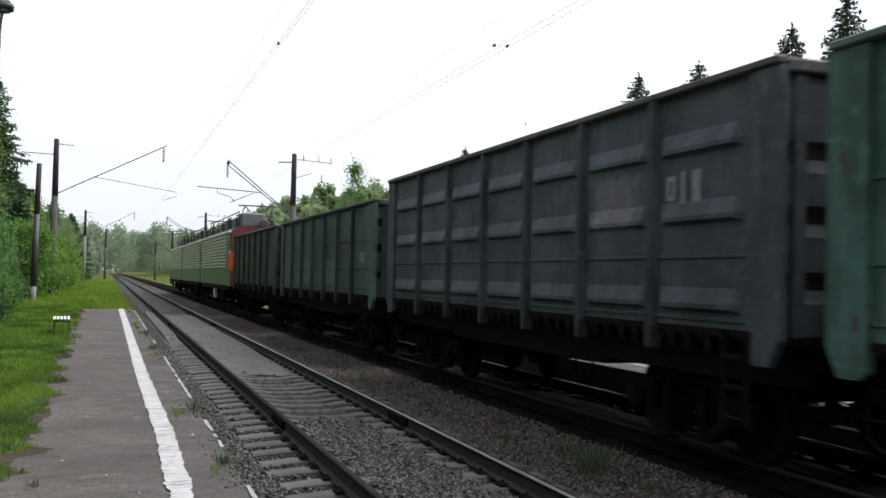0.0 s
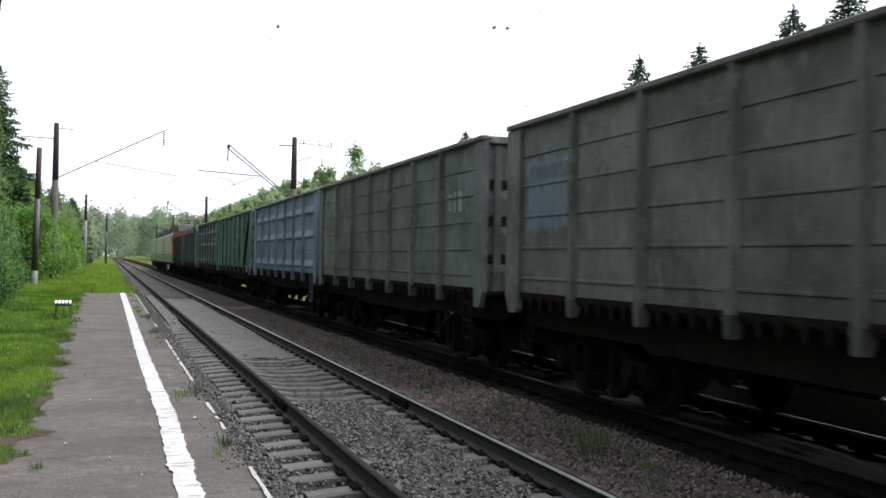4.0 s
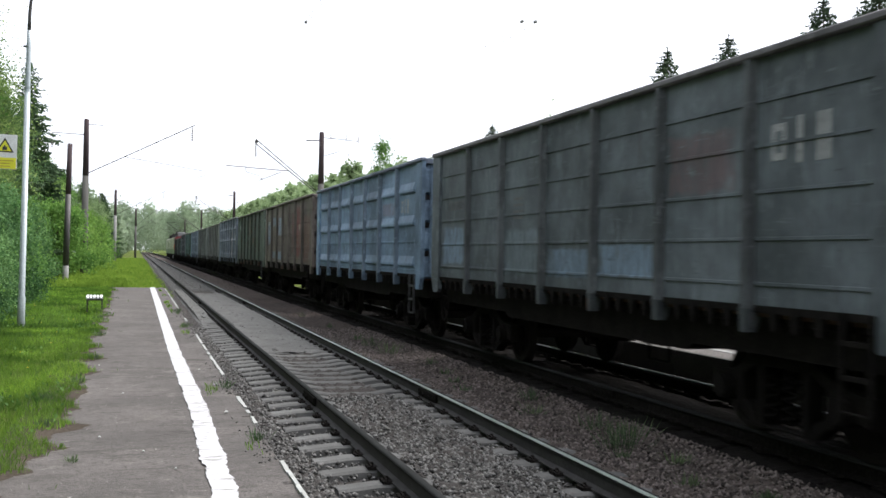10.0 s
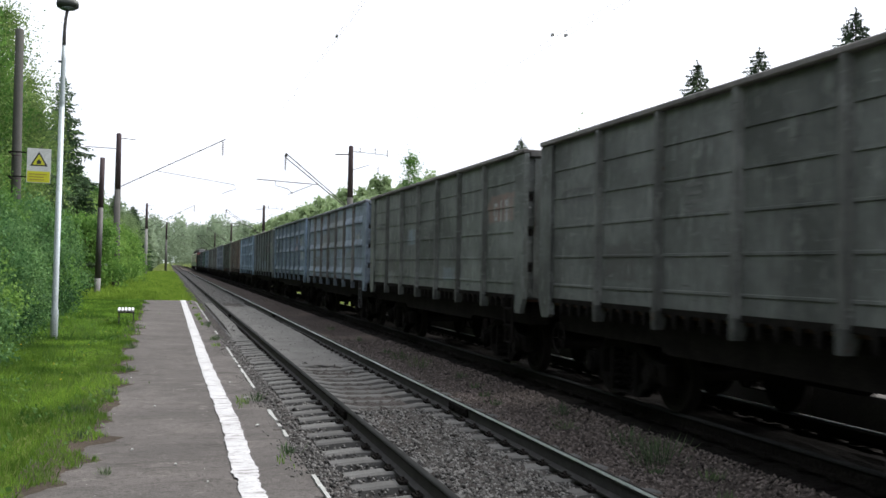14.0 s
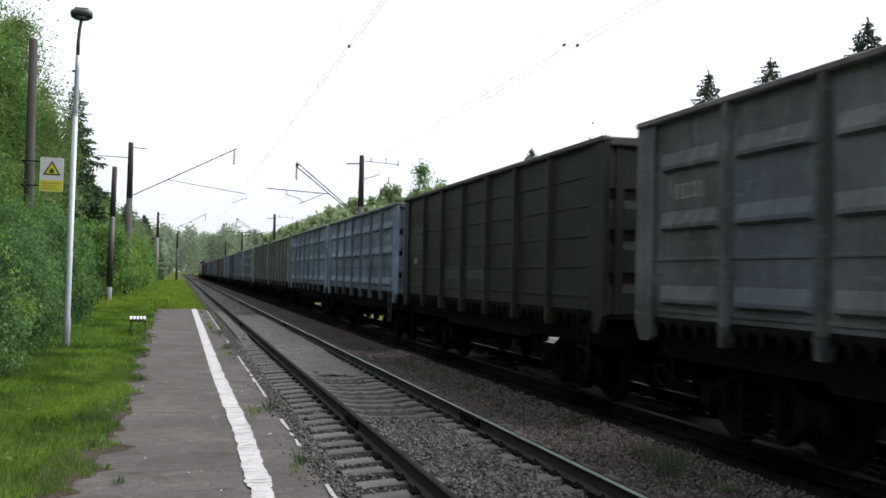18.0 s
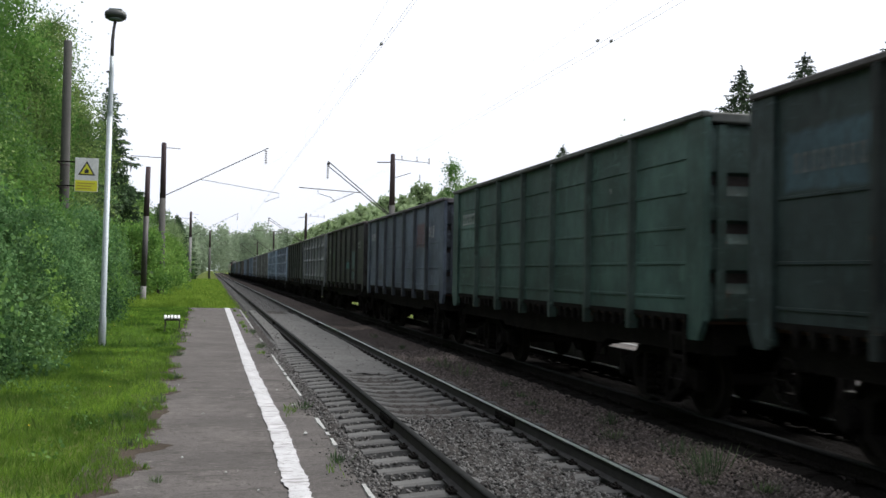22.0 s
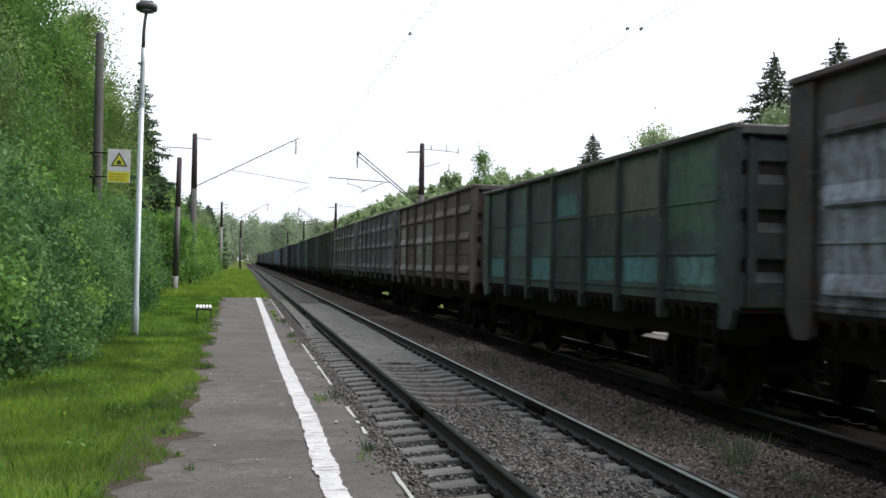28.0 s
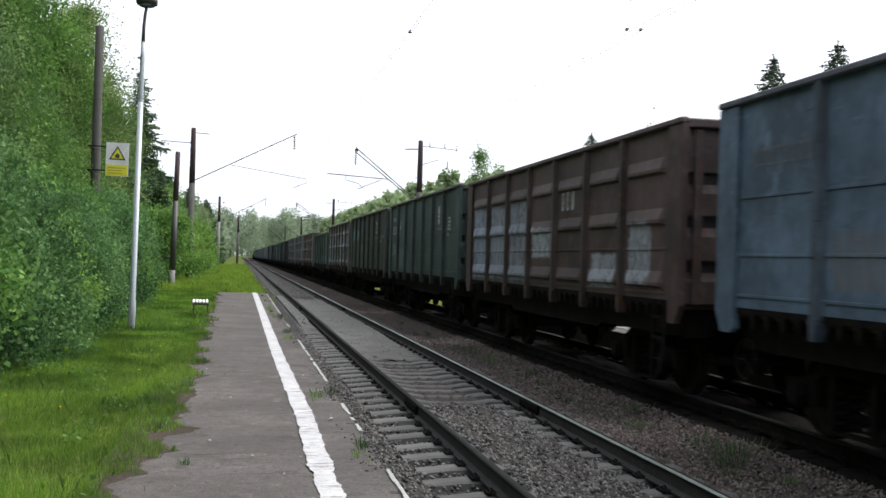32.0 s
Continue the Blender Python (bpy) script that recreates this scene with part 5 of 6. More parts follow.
def rib_geo(i, side):
    y = -CORNER - BAY * i
    s = side
    x0, x1 = s * WALL, s * (WALL + 0.08)
    return Geo().hexa(((x0, y - 0.085, 1.33), (x1, y - 0.05, 1.33), (x1, y + 0.05, 1.33), (x0, y + 0.085, 1.33),
                       (x0, y - 0.085, TOP - 0.07), (x1, y - 0.04, TOP - 0.07), (x1, y + 0.04, TOP - 0.07), (x0, y + 0.085, TOP - 0.07)))


def foot_geo(i, side):
    """The end of a rib, folded under the sill."""
    y = -CORNER - BAY * i
    s = side
    x1 = s * (WALL + 0.078)
    return Geo().hexa(((s * 1.46, y - 0.06, 1.1), (x1, y - 0.05, 1.1), (x1, y + 0.05, 1.1), (s * 1.46, y + 0.06, 1.1),
                       (s * 1.4, y - 0.1, 1.328), (x1, y - 0.075, 1.328), (x1, y + 0.075, 1.328), (s * 1.4, y + 0.1, 1.328)))


def corner_geo(front, side):
    s = side
    y0, y1 = (-CORNER, 0) if front else (-LEN, -LEN + CORNER)
    q = 1 if front else -1
    out, inn = (y1, y0) if front else (y0, y1)
    poly = [(inn, TOP - 0.08), (inn, 1.12), (inn + q * 0.1, 1.06), (out - q * 0.14, 1.06), (out, 1.3), (out, TOP - 0.08)]
    return Geo().prism(poly, 0, min(s * (WALL - 0.03), s * (WALL + 0.05)), max(s * (WALL - 0.03), s * (WALL + 0.05)))


def end_pieces(front):
    """The end sheet, its cross beams and its posts."""
    y = -0.16 if front else -LEN + 0.16
    q = 1 if front else -1
    sheet = Geo().box(-WALL, WALL, y - 0.02, y + 0.02, 1.3, TOP - 0.1).mesh("end_wall")
    rows = ((1.31, 1.74), (1.88, 2.33), (2.47, 2.9), (3.04, TOP - 0.14))
    beams = []
    for z0, z1 in rows:
        a, b = y + q * 0.021, y + q * 0.07
        beams.append(Geo().prism([(a, z0 - 0.02), (b, z0 + 0.02), (b, z1 - 0.12), (a + q * 0.006, z1), (a, z1)], 0, -WALL + 0.002, WALL - 0.002).mesh("end_beam"))
    posts = [Geo().box(x - w, x + w, *sorted((y + q * 0.0215, y + q * 0.085)), 1.32, TOP - 0.15).mesh("end_post") for x, w in ((-1.28, 0.06), (-0.78, 0.05), (-0.26, 0.05), (0.26, 0.05), (0.78, 0.05), (1.28, 0.06))]
    return sheet, beams, posts


def hopper_geo(i, side):
    """Unloading flap under the sill, with its hinge arms."""
    y1, y0 = bay_edges(i)
    s = side
    g = Geo()
    g.hexa(((s * 0.5, y0 + 0.16, 0.98), (s * 1.42, y0 + 0.16, 1.2), (s * 1.42, y1 - 0.16, 1.2), (s * 0.5, y1 - 0.16, 0.98),
            (s * 0.5, y0 + 0.16, 1.02), (s * 1.42, y0 + 0.16, 1.24), (s * 1.42, y1 - 0.16, 1.24), (s * 0.5, y1 - 0.16, 1.02)))
    for f in (0.22, 0.4, 0.6, 0.78):
        y = y0 + (y1 - y0) * f
        g.prism([(y - 0.07, 1.36), (y + 0.07, 1.36), (y + 0.02, 1.13), (y - 0.03, 1.13)], 0, min(s * 1.44, s * 1.52), max(s * 1.44, s * 1.52))
    return g


def side_frame_geo(side):
    """Cast bogie side frame with axle box ends and a spring window."""
    s = side
    x0, x1 = sorted((s * 0.98, s * 1.14))
    g = Geo()
    for y in (-0.36, 0.36):
        g.box(x0, x1, y - 0.05, y + 0.05, 0.16, 0.76)
    for q in (-1, 1):
        g.prism([(q * 1.24, 0.6), (q * 1.24, 0.36), (q * 1.05, 0.4), (q * 1.08, 0.6)], 0, x0, x1)
        g.prism([(q * 0.78, 0.6), (q * 0.78, 0.3), (q * 0.66, 0.26), (q * 0.66, 0.64)], 0, x0, x1)
    g.prism([(-1.25, 0.62), (-0.85, 0.66), (-0.5, 0.84), (0.5, 0.84), (0.85, 0.66), (1.25, 0.62), (1.22, 0.54), (0.8, 0.56), (0.45, 0.74), (-0.45, 0.74), (-0.8, 0.56), (-1.22, 0.54)], 0, x0, x1)
    g.prism([(-0.75, 0.4), (-0.5, 0.3), (-0.42, 0.16), (0.42, 0.16), (0.5, 0.3), (0.75, 0.4), (0.75, 0.32), (0.5, 0.14), (-0.5, 0.14), (-0.75, 0.32)], 0, x0, x1)
    for y in (-0.925, 0.925):
        g.tube([(s * 0.95, y, 0.475), (s * 1.2, y, 0.475)], 0.15, 12)
        g.tube([(s * 1.22, y, 0.475), (s * 1.25, y, 0.475)], 0.12, 10)
    return g


def spring_geo(side):
    g = Geo()
    for y in (-0.25, 0.0, 0.25):
        pts = [(side * 1.07 + 0.05 * math.cos(q * 0.8), y + 0.06 * math.sin(q * 0.8), 0.2 + 0.0125 * q) for q in range(40)]
        g.tube(pts, 0.018, 4)
    return g


def wheelset_geo(r):
    g = Geo()
    g.tube([(-1.15, 0, 0), (1.15, 0, 0)], 0.08, 10)
    for s in (-1, 1):
        prof = ((0.70, r * 0.28), (0.70, r * 0.3), (0.745, r * 0.8), (0.725, r * 0.84), (0.725, r + 0.028), (0.755, r + 0.028), (0.765, r), (0.855, r - 0.008), (0.855, r * 0.84), (0.8, r * 0.8), (0.83, r * 0.3), (0.86, r * 0.28), (0.86, 0.09))
        g.rings([[(s * x, math.cos(q) * rr, math.sin(q) * rr) for q in [2 * math.pi * j / 24 for j in range(24)]] for x, rr in prof])
        for j in range(4):
            q = math.pi / 2 * j
            g.tube([(s * 0.78, math.cos(q) * r * 0.55, math.sin(q) * r * 0.55), (s * 0.84, math.cos(q) * r * 0.55, math.sin(q) * r * 0.55)], r * 0.09, 8)
    return g


def handwheel_geo():
    g = Geo()
    c = Vector((-1.42, -0.55, 0.76))
    n = 18
    g.tube([c + Vector((0, math.cos(2 * math.pi * j / n) * 0.23, math.sin(2 * math.pi * j / n) * 0.23)) for j in range(n + 1)], 0.018, 5)
    for j in range(5):
        q = 2 * math.pi * j / 5
        g.tube([c, c + Vector((0, math.cos(q) * 0.23, math.sin(q) * 0.23))], 0.012, 4)
    g.tube([c - Vector((0.0, 0, 0)), c + Vector((0.55, 0, 0))], 0.025, 6)
    g.tube([c + Vector((0.3, 0, 0)), c + Vector((0.3, 0, 0.4))], 0.03, 6)
    return g


def ladder_geo():
    y0, y1 = -LEN + 0.42, -LEN + 0.78
    g = Geo().tube([(-1.57, y0, 1.36), (-1.57, y0, 0.56), (-1.57, y1, 0.56), (-1.57, y1, 1.36)], 0.027, 6)
    return g


def rung_geo(z):
    return Geo().box(-1.595, -1.545, -LEN + 0.43, -LEN + 0.77, z - 0.02, z + 0.02)


def build_kit(length, top):
    """The meshes of one size of wagon body."""
    global LEN, TOP, BAY
    LEN, TOP = length, top
    BAY = (LEN - 2 * CORNER) / 7
    WAGON = {}
    for kd in ("pressed", "seamed", "plain"):
        WAGON[kd] = [panel_geo(kd, i).mesh("side_sheet") for i in range(7)]
        g = Geo()
        for i in range(7):
            q = panel_geo(kd, i, 1)
            g.add(q.v, q.f)
        WAGON[kd + "_back"] = g.mesh("side_wall")
    RIBS = [[rib_geo(i, s).mesh("rib") for i in range(8)] for s in (-1, 1)]
    FEET = [[foot_geo(i, s).mesh("rib_foot") for i in range(8)] for s in (-1, 1)]
    CORNERS = [[corner_geo(f, s).mesh("corner_post") for f in (True, False)] for s in (-1, 1)]
    ENDS = [end_pieces(True), end_pieces(False)]
    HOPPERS = [[hopper_geo(i, s).mesh("hopper_flap") for i in range(7)] for s in (-1, 1)]
    RAILTOP = [Geo().cbox(min(s * 1.46, s * 1.585), max(s * 1.46, s * 1.585), -LEN + 0.005, -0.005, TOP - 0.075, TOP, 0.015).mesh("top_rail") for s in (-1, 1)]
    ENDTOP = [Geo().cbox(-1.455, 1.455, y - 0.1, y + 0.1, TOP - 0.13, TOP - 0.01, 0.015).mesh("end_rail") for y in (-0.12, -LEN + 0.12)]
    SILLS = [Geo().box(min(s * 1.42, s * 1.515), max(s * 1.42, s * 1.515), -LEN + 0.3, -0.3, 1.29, SILL).mesh("side_sill") for s in (-1, 1)]
    FLOOR = Geo().box(-1.46, 1.46, -LEN + 0.15, -0.15, 1.25, 1.31).mesh("floor")
    CENTRE = Geo().box(-0.2, 0.2, -LEN + 0.2, -0.2, 0.92, 1.25).box(-0.02, 0.02, -9.5, -3.5, 0.75, 0.92).mesh("centre_sill")
    COUPLER = [Geo().cbox(-0.17, 0.17, y - 0.45, y + 0.45, 0.95, 1.22, 0.04).cbox(-0.24, 0.24, y - 0.15, y + 0.15, 0.92, 1.25, 0.05).mesh("coupler") for y in (0.1, -LEN - 0.1)]
    # Solid blocks added in place of gear, to close bright gaps underneath.
    GEARFILL = [Geo().prism([(-3.75, 0.79), (-LEN + 3.75, 0.79), (-LEN + 3.6, low), (-LEN + 0.25, low), (-LEN + 0.25, 1.245), (-0.25, 1.245), (-0.25, low), (-3.6, low)], 0, x0, x1) for x0, x1, low in ((-1.3, -0.98, 0.87), (-0.98, 0.98, 0.99), (0.98, 1.3, 0.87))]
    GEARFILL = [g.mesh("hopper_gear") for g in GEARFILL]
    HANDWHEEL, LADDER = handwheel_geo().mesh("handwheel"), [ladder_geo().mesh("step_ladder")] + [rung_geo(z).mesh("rung") for z in (0.84, 1.12)]
    return {"WAGON": WAGON, "RIBS": RIBS, "FEET": FEET, "CORNERS": CORNERS, "ENDS": ENDS, "HOPPERS": HOPPERS, "RAILTOP": RAILTOP, "ENDTOP": ENDTOP, "SILLS": SILLS, "FLOOR": FLOOR, "CENTRE": CENTRE, "COUPLER": COUPLER, "HANDWHEEL": HANDWHEEL, "LADDER": LADDER, "GEARFILL": GEARFILL}


TANK = Geo().tube([(-0.75, -6.9, 0.85), (-0.75, -6.75, 0.85), (-0.75, -5.75, 0.85), (-0.75, -5.6, 0.85)], [0.08, 0.2, 0.2, 0.08], 14).mesh("air_tank", True)
LEVERS = Geo().tube([(-0.9, -4.6, 0.98), (-0.9, -8.6, 0.92)], 0.022, 5).tube([(-1.0, -8.0, 1.1), (-1.0, -8.0, 0.55), (-1.0, -8.5, 0.55), (-1.0, -8.5, 1.1)], 0.02, 5).box(-0.95, -0.7, -8.3, -7.7, 0.72, 1.0).mesh("brake_gear")
BOLSTER = Geo().cbox(-1.0, 1.0, -0.22, 0.22, 0.5, 0.8, 0.03).cbox(-0.4, 0.4, -0.35, 0.35, 0.75, 0.95, 0.03).mesh("bogie")
FRAMES = [side_frame_geo(s).mesh("side_frame") for s in (-1, 1)]
SPRINGS = [spring_geo(s).mesh("spring_set") for s in (-1, 1)]
WHEELS = wheelset_geo(0.475).mesh("wheelset")
KITS = {}                        # body meshes by length and height
SIZES = {-3: (12.73, 3.49), -2: (12.73, 3.49), 25: (12.73, 3.49), -1: (13.15, 3.79), 7: (12.9, 3.77), 14: (12.9, 3.75), 22: (12.88, 3.83), 28: (12.88, 3.84),
         4: (13.15, 3.81), 9: (13.15, 3.8), 18: (12.88, 3.71), 23: (12.88, 3.82), 27: (12.88, 3.83)}
DEPTH = {18: 0.72, 17: 0.52, 27: 0.5, 28: 0.54, 5: 0.72, 20: 0.54, 0: 0.66, 9: 0.58, 22: 0.64, 23: 0.62, -1: 0.6, 16: 0.64, 8: 0.8, 6: 0.8, 25: 0.52, -2: 0.75, -3: 0.72}   # factor on the coat's colour, where it differs; -2 and -3 lightened for haze
ROLLING, MOVING = [], []         # wheelsets; things of the train with their order


def letters(i, f0, z, h, shapes, x=-WALL - 0.006):
    """A word of plain block shapes, each a few bars."""
    y1, y0 = bay_edges(i)
    out = []
    y = y1 - 0.15 - f0 * BAY
    w, t = h * 0.62, h * 0.16
    for c in shapes:
        g = Geo()
        out.append(g)

        def bar(u0, u1, v0, v1):
            g.box(x, x + 0.003, y - w * u1, y - w * u0, z + h * v0, z + h * v1)
        if c == "o":
            bar(0.0, 0.22, 0.1, 0.9), bar(0.58, 0.8, 0.1, 0.9), bar(0.22, 0.58, 0.74, 0.9), bar(0.22, 0.58, 0.1, 0.26)
        elif c == "t":
            for k in range(4):
                bar(0.0, random.uniform(1.6, 2.4), 0.27 * k, 0.27 * k + 0.11)
        elif c == "g":
            bar(0.22, 0.5, 0.0, 1.0)
        elif c == "k":
            bar(0.06, 0.34, 0.0, 1.0), bar(0.46, 0.74, 0.0, 1.0)
        else:
            bar(0.06, 0.24, 0.0, 1.0), bar(0.5, 0.68, 0.0, 1.0), bar(0.24, 0.5, 0.0, 0.16), bar(0.24, 0.5, 0.84, 1.0)
        y -= w * 1.25
    return out


def make_wagon(n, kind, colour, rust, dirt, label, bays=(), patches=(), words=(), extra=""):
    """Open wagon with a high pressed or plain body. bays: whole sheets in another paint; patches: ragged paint."""
    global LEN, TOP, BAY
    size = SIZES.get(n, (12.88, 3.77) if n >= 15 else (13.15, 3.75))
    if size not in KITS:
        KITS[size] = build_kit(*size)
    kit = KITS[size]
    LEN, TOP = size
    BAY = (LEN - 2 * CORNER) / 7
    areas = []
    for i, c in bays:
        y1, y0 = bay_edges(i)
        areas.append((y0 + 0.1, y1 - 0.1, 1.4, 3.1, c))
    for i, f0, f1, z0, z1, c in patches:
        y1, y0 = bay_edges(i)
        w = y1 - y0 - 0.26
        areas.append((y1 - 0.13 - w * f1, y1 - 0.13 - w * f0, z0, z1, c))
    paint = wagon_paint("wagon_paint", tuple(x * DEPTH.get(n, (0.67 if 0 < n < 13 else 0.74) if sum(colour) > 0.45 else 0.58 if n in (-3, -2, -1, 24) else 0.45) for x in colour), rust, dirt, n + 5, areas)
    dull = tuple(0.64 * x + 0.012 + 0.14 * sum(colour) / 3 for x in colour)
    ribs = wagon_paint("rib_paint", tuple(x * (0.66 if sum(colour) > 0.45 else 0.4) for x in (dull[0] * 1.02, dull[1], dull[2])), rust + 0.15, dirt, n + 40)
    # Rib feet: body colour made much darker, with more rust and streaks.
    feet = wagon_paint("dark_foot_paint", tuple(x * (0.36 if sum(colour) > 0.45 else 0.22) + 0.008 for x in colour), rust + 0.4, 1.0, n + 160)
    if "dusty" in extra:
        ribs = wagon_paint("rib_paint", (0.13, 0.127, 0.126), 0.6, 0.6, n + 40)
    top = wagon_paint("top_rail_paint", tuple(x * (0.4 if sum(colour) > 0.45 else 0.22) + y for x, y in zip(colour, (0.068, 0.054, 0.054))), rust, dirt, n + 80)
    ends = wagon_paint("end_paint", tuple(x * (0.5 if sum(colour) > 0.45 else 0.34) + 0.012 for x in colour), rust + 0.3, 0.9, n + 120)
    t = thing("gondola_wagon", label, "wagon", pose(FAR, TRAIN0 - PITCH * n, 0), "wagons of the train")
    MOVING.append((t, n))
    for i in range(7):
        part("side_sheet", kit["WAGON"][kind][i], paint, t)
    part("side_wall", kit["WAGON"][kind + "_back"], paint, t)
    for s in (0, 1):
        for i in range(1, 7):
            part("rib", kit["RIBS"][s][i], ribs, t)
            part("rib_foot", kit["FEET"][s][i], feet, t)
        for f in (0, 1):
            part("corner_post", kit["CORNERS"][s][f], paint, t)
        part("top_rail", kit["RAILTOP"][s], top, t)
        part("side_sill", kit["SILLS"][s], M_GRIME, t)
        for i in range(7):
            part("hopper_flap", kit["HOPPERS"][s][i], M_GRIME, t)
        part("end_wall", kit["ENDS"][s][0], M_SLOTSHADE, t)
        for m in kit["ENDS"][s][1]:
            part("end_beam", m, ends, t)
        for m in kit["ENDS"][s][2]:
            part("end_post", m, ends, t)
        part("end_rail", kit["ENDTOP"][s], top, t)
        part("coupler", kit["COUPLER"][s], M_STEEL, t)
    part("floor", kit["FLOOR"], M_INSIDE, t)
    for m in kit["GEARFILL"]:
        part("hopper_gear", m, M_GRIME, t, "dark filler block in place of unloading gear")
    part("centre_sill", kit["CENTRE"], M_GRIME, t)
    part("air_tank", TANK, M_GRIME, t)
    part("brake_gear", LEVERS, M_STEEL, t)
    part("handwheel", kit["HANDWHEEL"], M_STEEL, t, "spoked brake handwheel")
    steel = wagon_paint("ladder_paint", (0.035, 0.036, 0.04), 0.3, 0.4, n) if "ladder" in extra else M_GRIME
    lad = part("step_ladder", kit["LADDER"][0], steel, t)
    for m in kit["LADDER"][1:]:
        part("rung", m, steel, lad)
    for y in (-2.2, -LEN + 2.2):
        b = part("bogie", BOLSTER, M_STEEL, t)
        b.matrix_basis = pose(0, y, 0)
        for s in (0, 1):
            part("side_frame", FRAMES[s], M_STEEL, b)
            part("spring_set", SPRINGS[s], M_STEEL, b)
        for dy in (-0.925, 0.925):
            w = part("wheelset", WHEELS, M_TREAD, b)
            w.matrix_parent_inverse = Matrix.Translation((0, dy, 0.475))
            ROLLING.append(w)
    for i, f0, z, h, shapes in words:
        for g in letters(i, f0, z, h, shapes):
            part("stencil_mark", g, M_FADED if shapes in ("t", NUM) and n in (1, 2, 3, 8, 11, 12, 20, 30) else M_STENCIL, t, "worn white stencilled mark")
    if "diagonal" in extra:
        y1, y0 = bay_edges(6)
        g = Geo().hexa(((-1.57, y1 - 0.05, 1.4), (-1.5, y1 - 0.05, 1.4), (-1.5, y1 + 0.07, 1.4), (-1.57, y1 + 0.07, 1.4), (-1.57, y0 + 0.0, 3.64), (-1.5, y0 + 0.0, 3.64), (-1.5, y0 + 0.12, 3.64), (-1.57, y0 + 0.12, 3.64)))
        part("diagonal_brace", g, M_GRIME, t, "dark diagonal brace")
    if "plate" in extra:
        part("end_plate", Geo().cbox(-1.6, -1.56, -LEN + 0.62, -LEN + 0.82, 1.16, 1.4, 0.006), M_DULLWHITE, t, "white marker plate")
    if "flower" in extra:
        g = Geo()
        y = -LEN + 3.05
        x0, x1 = -WALL - 0.006, -WALL - 0.003
        for poly in ([(0.26, 3.24), (0.2, 3.38), (0.08, 3.4), (-0.1, 3.3), (-0.12, 3.25)], [(0.02, 3.2), (-0.16, 3.18), (-0.1, 3.1), (-0.18, 3.04), (0.06, 3.06), (0.12, 3.12)],
                     [(0.28, 2.99), (0.12, 2.98), (0.14, 2.86), (0.24, 2.88)], [(0.09, 2.98), (-0.08, 2.99), (-0.06, 2.9), (0.06, 2.85)]):
            g.prism([(y + u, z) for u, z in poly], 0, x0, x1)
        part("emblem", g, M_STENCIL, t, "white emblem of stacked shapes")
        for start, step, count, z in ((0.5, 0.11, 12, 2.72), (-1.2, 0.115, 11, 2.76)):
            for j in range(count):
                a = y + start - j * step
                part("text_bar", Geo().box(x0, x1, a - random.uniform(0.05, 0.09), a, 2.66, z + random.choice((0, 0.02, 0.03))), M_FADED, t, "faded lettering")
        part("text_bar", Geo().box(x0, x1, y - 0.7, y + 0.5, 2.53, 2.55), M_FADED, t, "faded lettering")
    if "oval" in extra:
        y, x0, x1 = -LEN + 3.05, -WALL - 0.006, -WALL - 0.003
        for lo, hi in ((0.12, 1.0), (-0.25, 0.02), (-1.0, -0.38)):
            ring = [(y + 0.18 * math.cos(math.asin(s)), 3.12 + 0.28 * s) for s in np.linspace(lo, hi, 7)] + [(y - 0.18 * math.cos(math.asin(s)), 3.12 + 0.28 * s) for s in np.linspace(hi, lo, 7)]
            part("emblem", Geo().prism(ring, 0, x0, x1), M_STENCIL, t, "white oval emblem cut by green stripes")
        for j in range(9):
            a = y + 0.42 - j * 0.1
            part("text_bar", Geo().box(x0, x1, a - random.uniform(0.05, 0.085), a, 2.69, 2.76), M_FADED, t, "faded lettering")
        for j in range(4):
            part("stencil_mark", Geo().box(x0, x1, y - 1.75 + random.uniform(0, 0.08), y - 1.3 - random.uniform(0, 0.08), 2.66 + 0.1 * j, 2.72 + 0.1 * j), M_STENCIL, t, "worn white stencilled mark")
    return t


TRAIN0, V1, V2, V3 = 6.77, 12.148, 0.02374, 0.000283


def gone(t):
    """Metres that the train has run by t seconds."""
    wobble = np.interp(t, (0, 3, 6, 10, 13, 17, 20, 23, 25, 28, 32), (0, 0, -0.12, -0.2, -0.22, -0.06, -0.04, 0.03, 0.18, 0.18, 0.03))
    return V1 * t + V2 * t * t + V3 * t ** 3 + float(wobble)


SHIFT = {0: 0.15, 1: -0.22, 2: 0.22, 5: -0.13, 6: 0.08, 7: -0.1, 8: 0.1}   # slack in the couplings


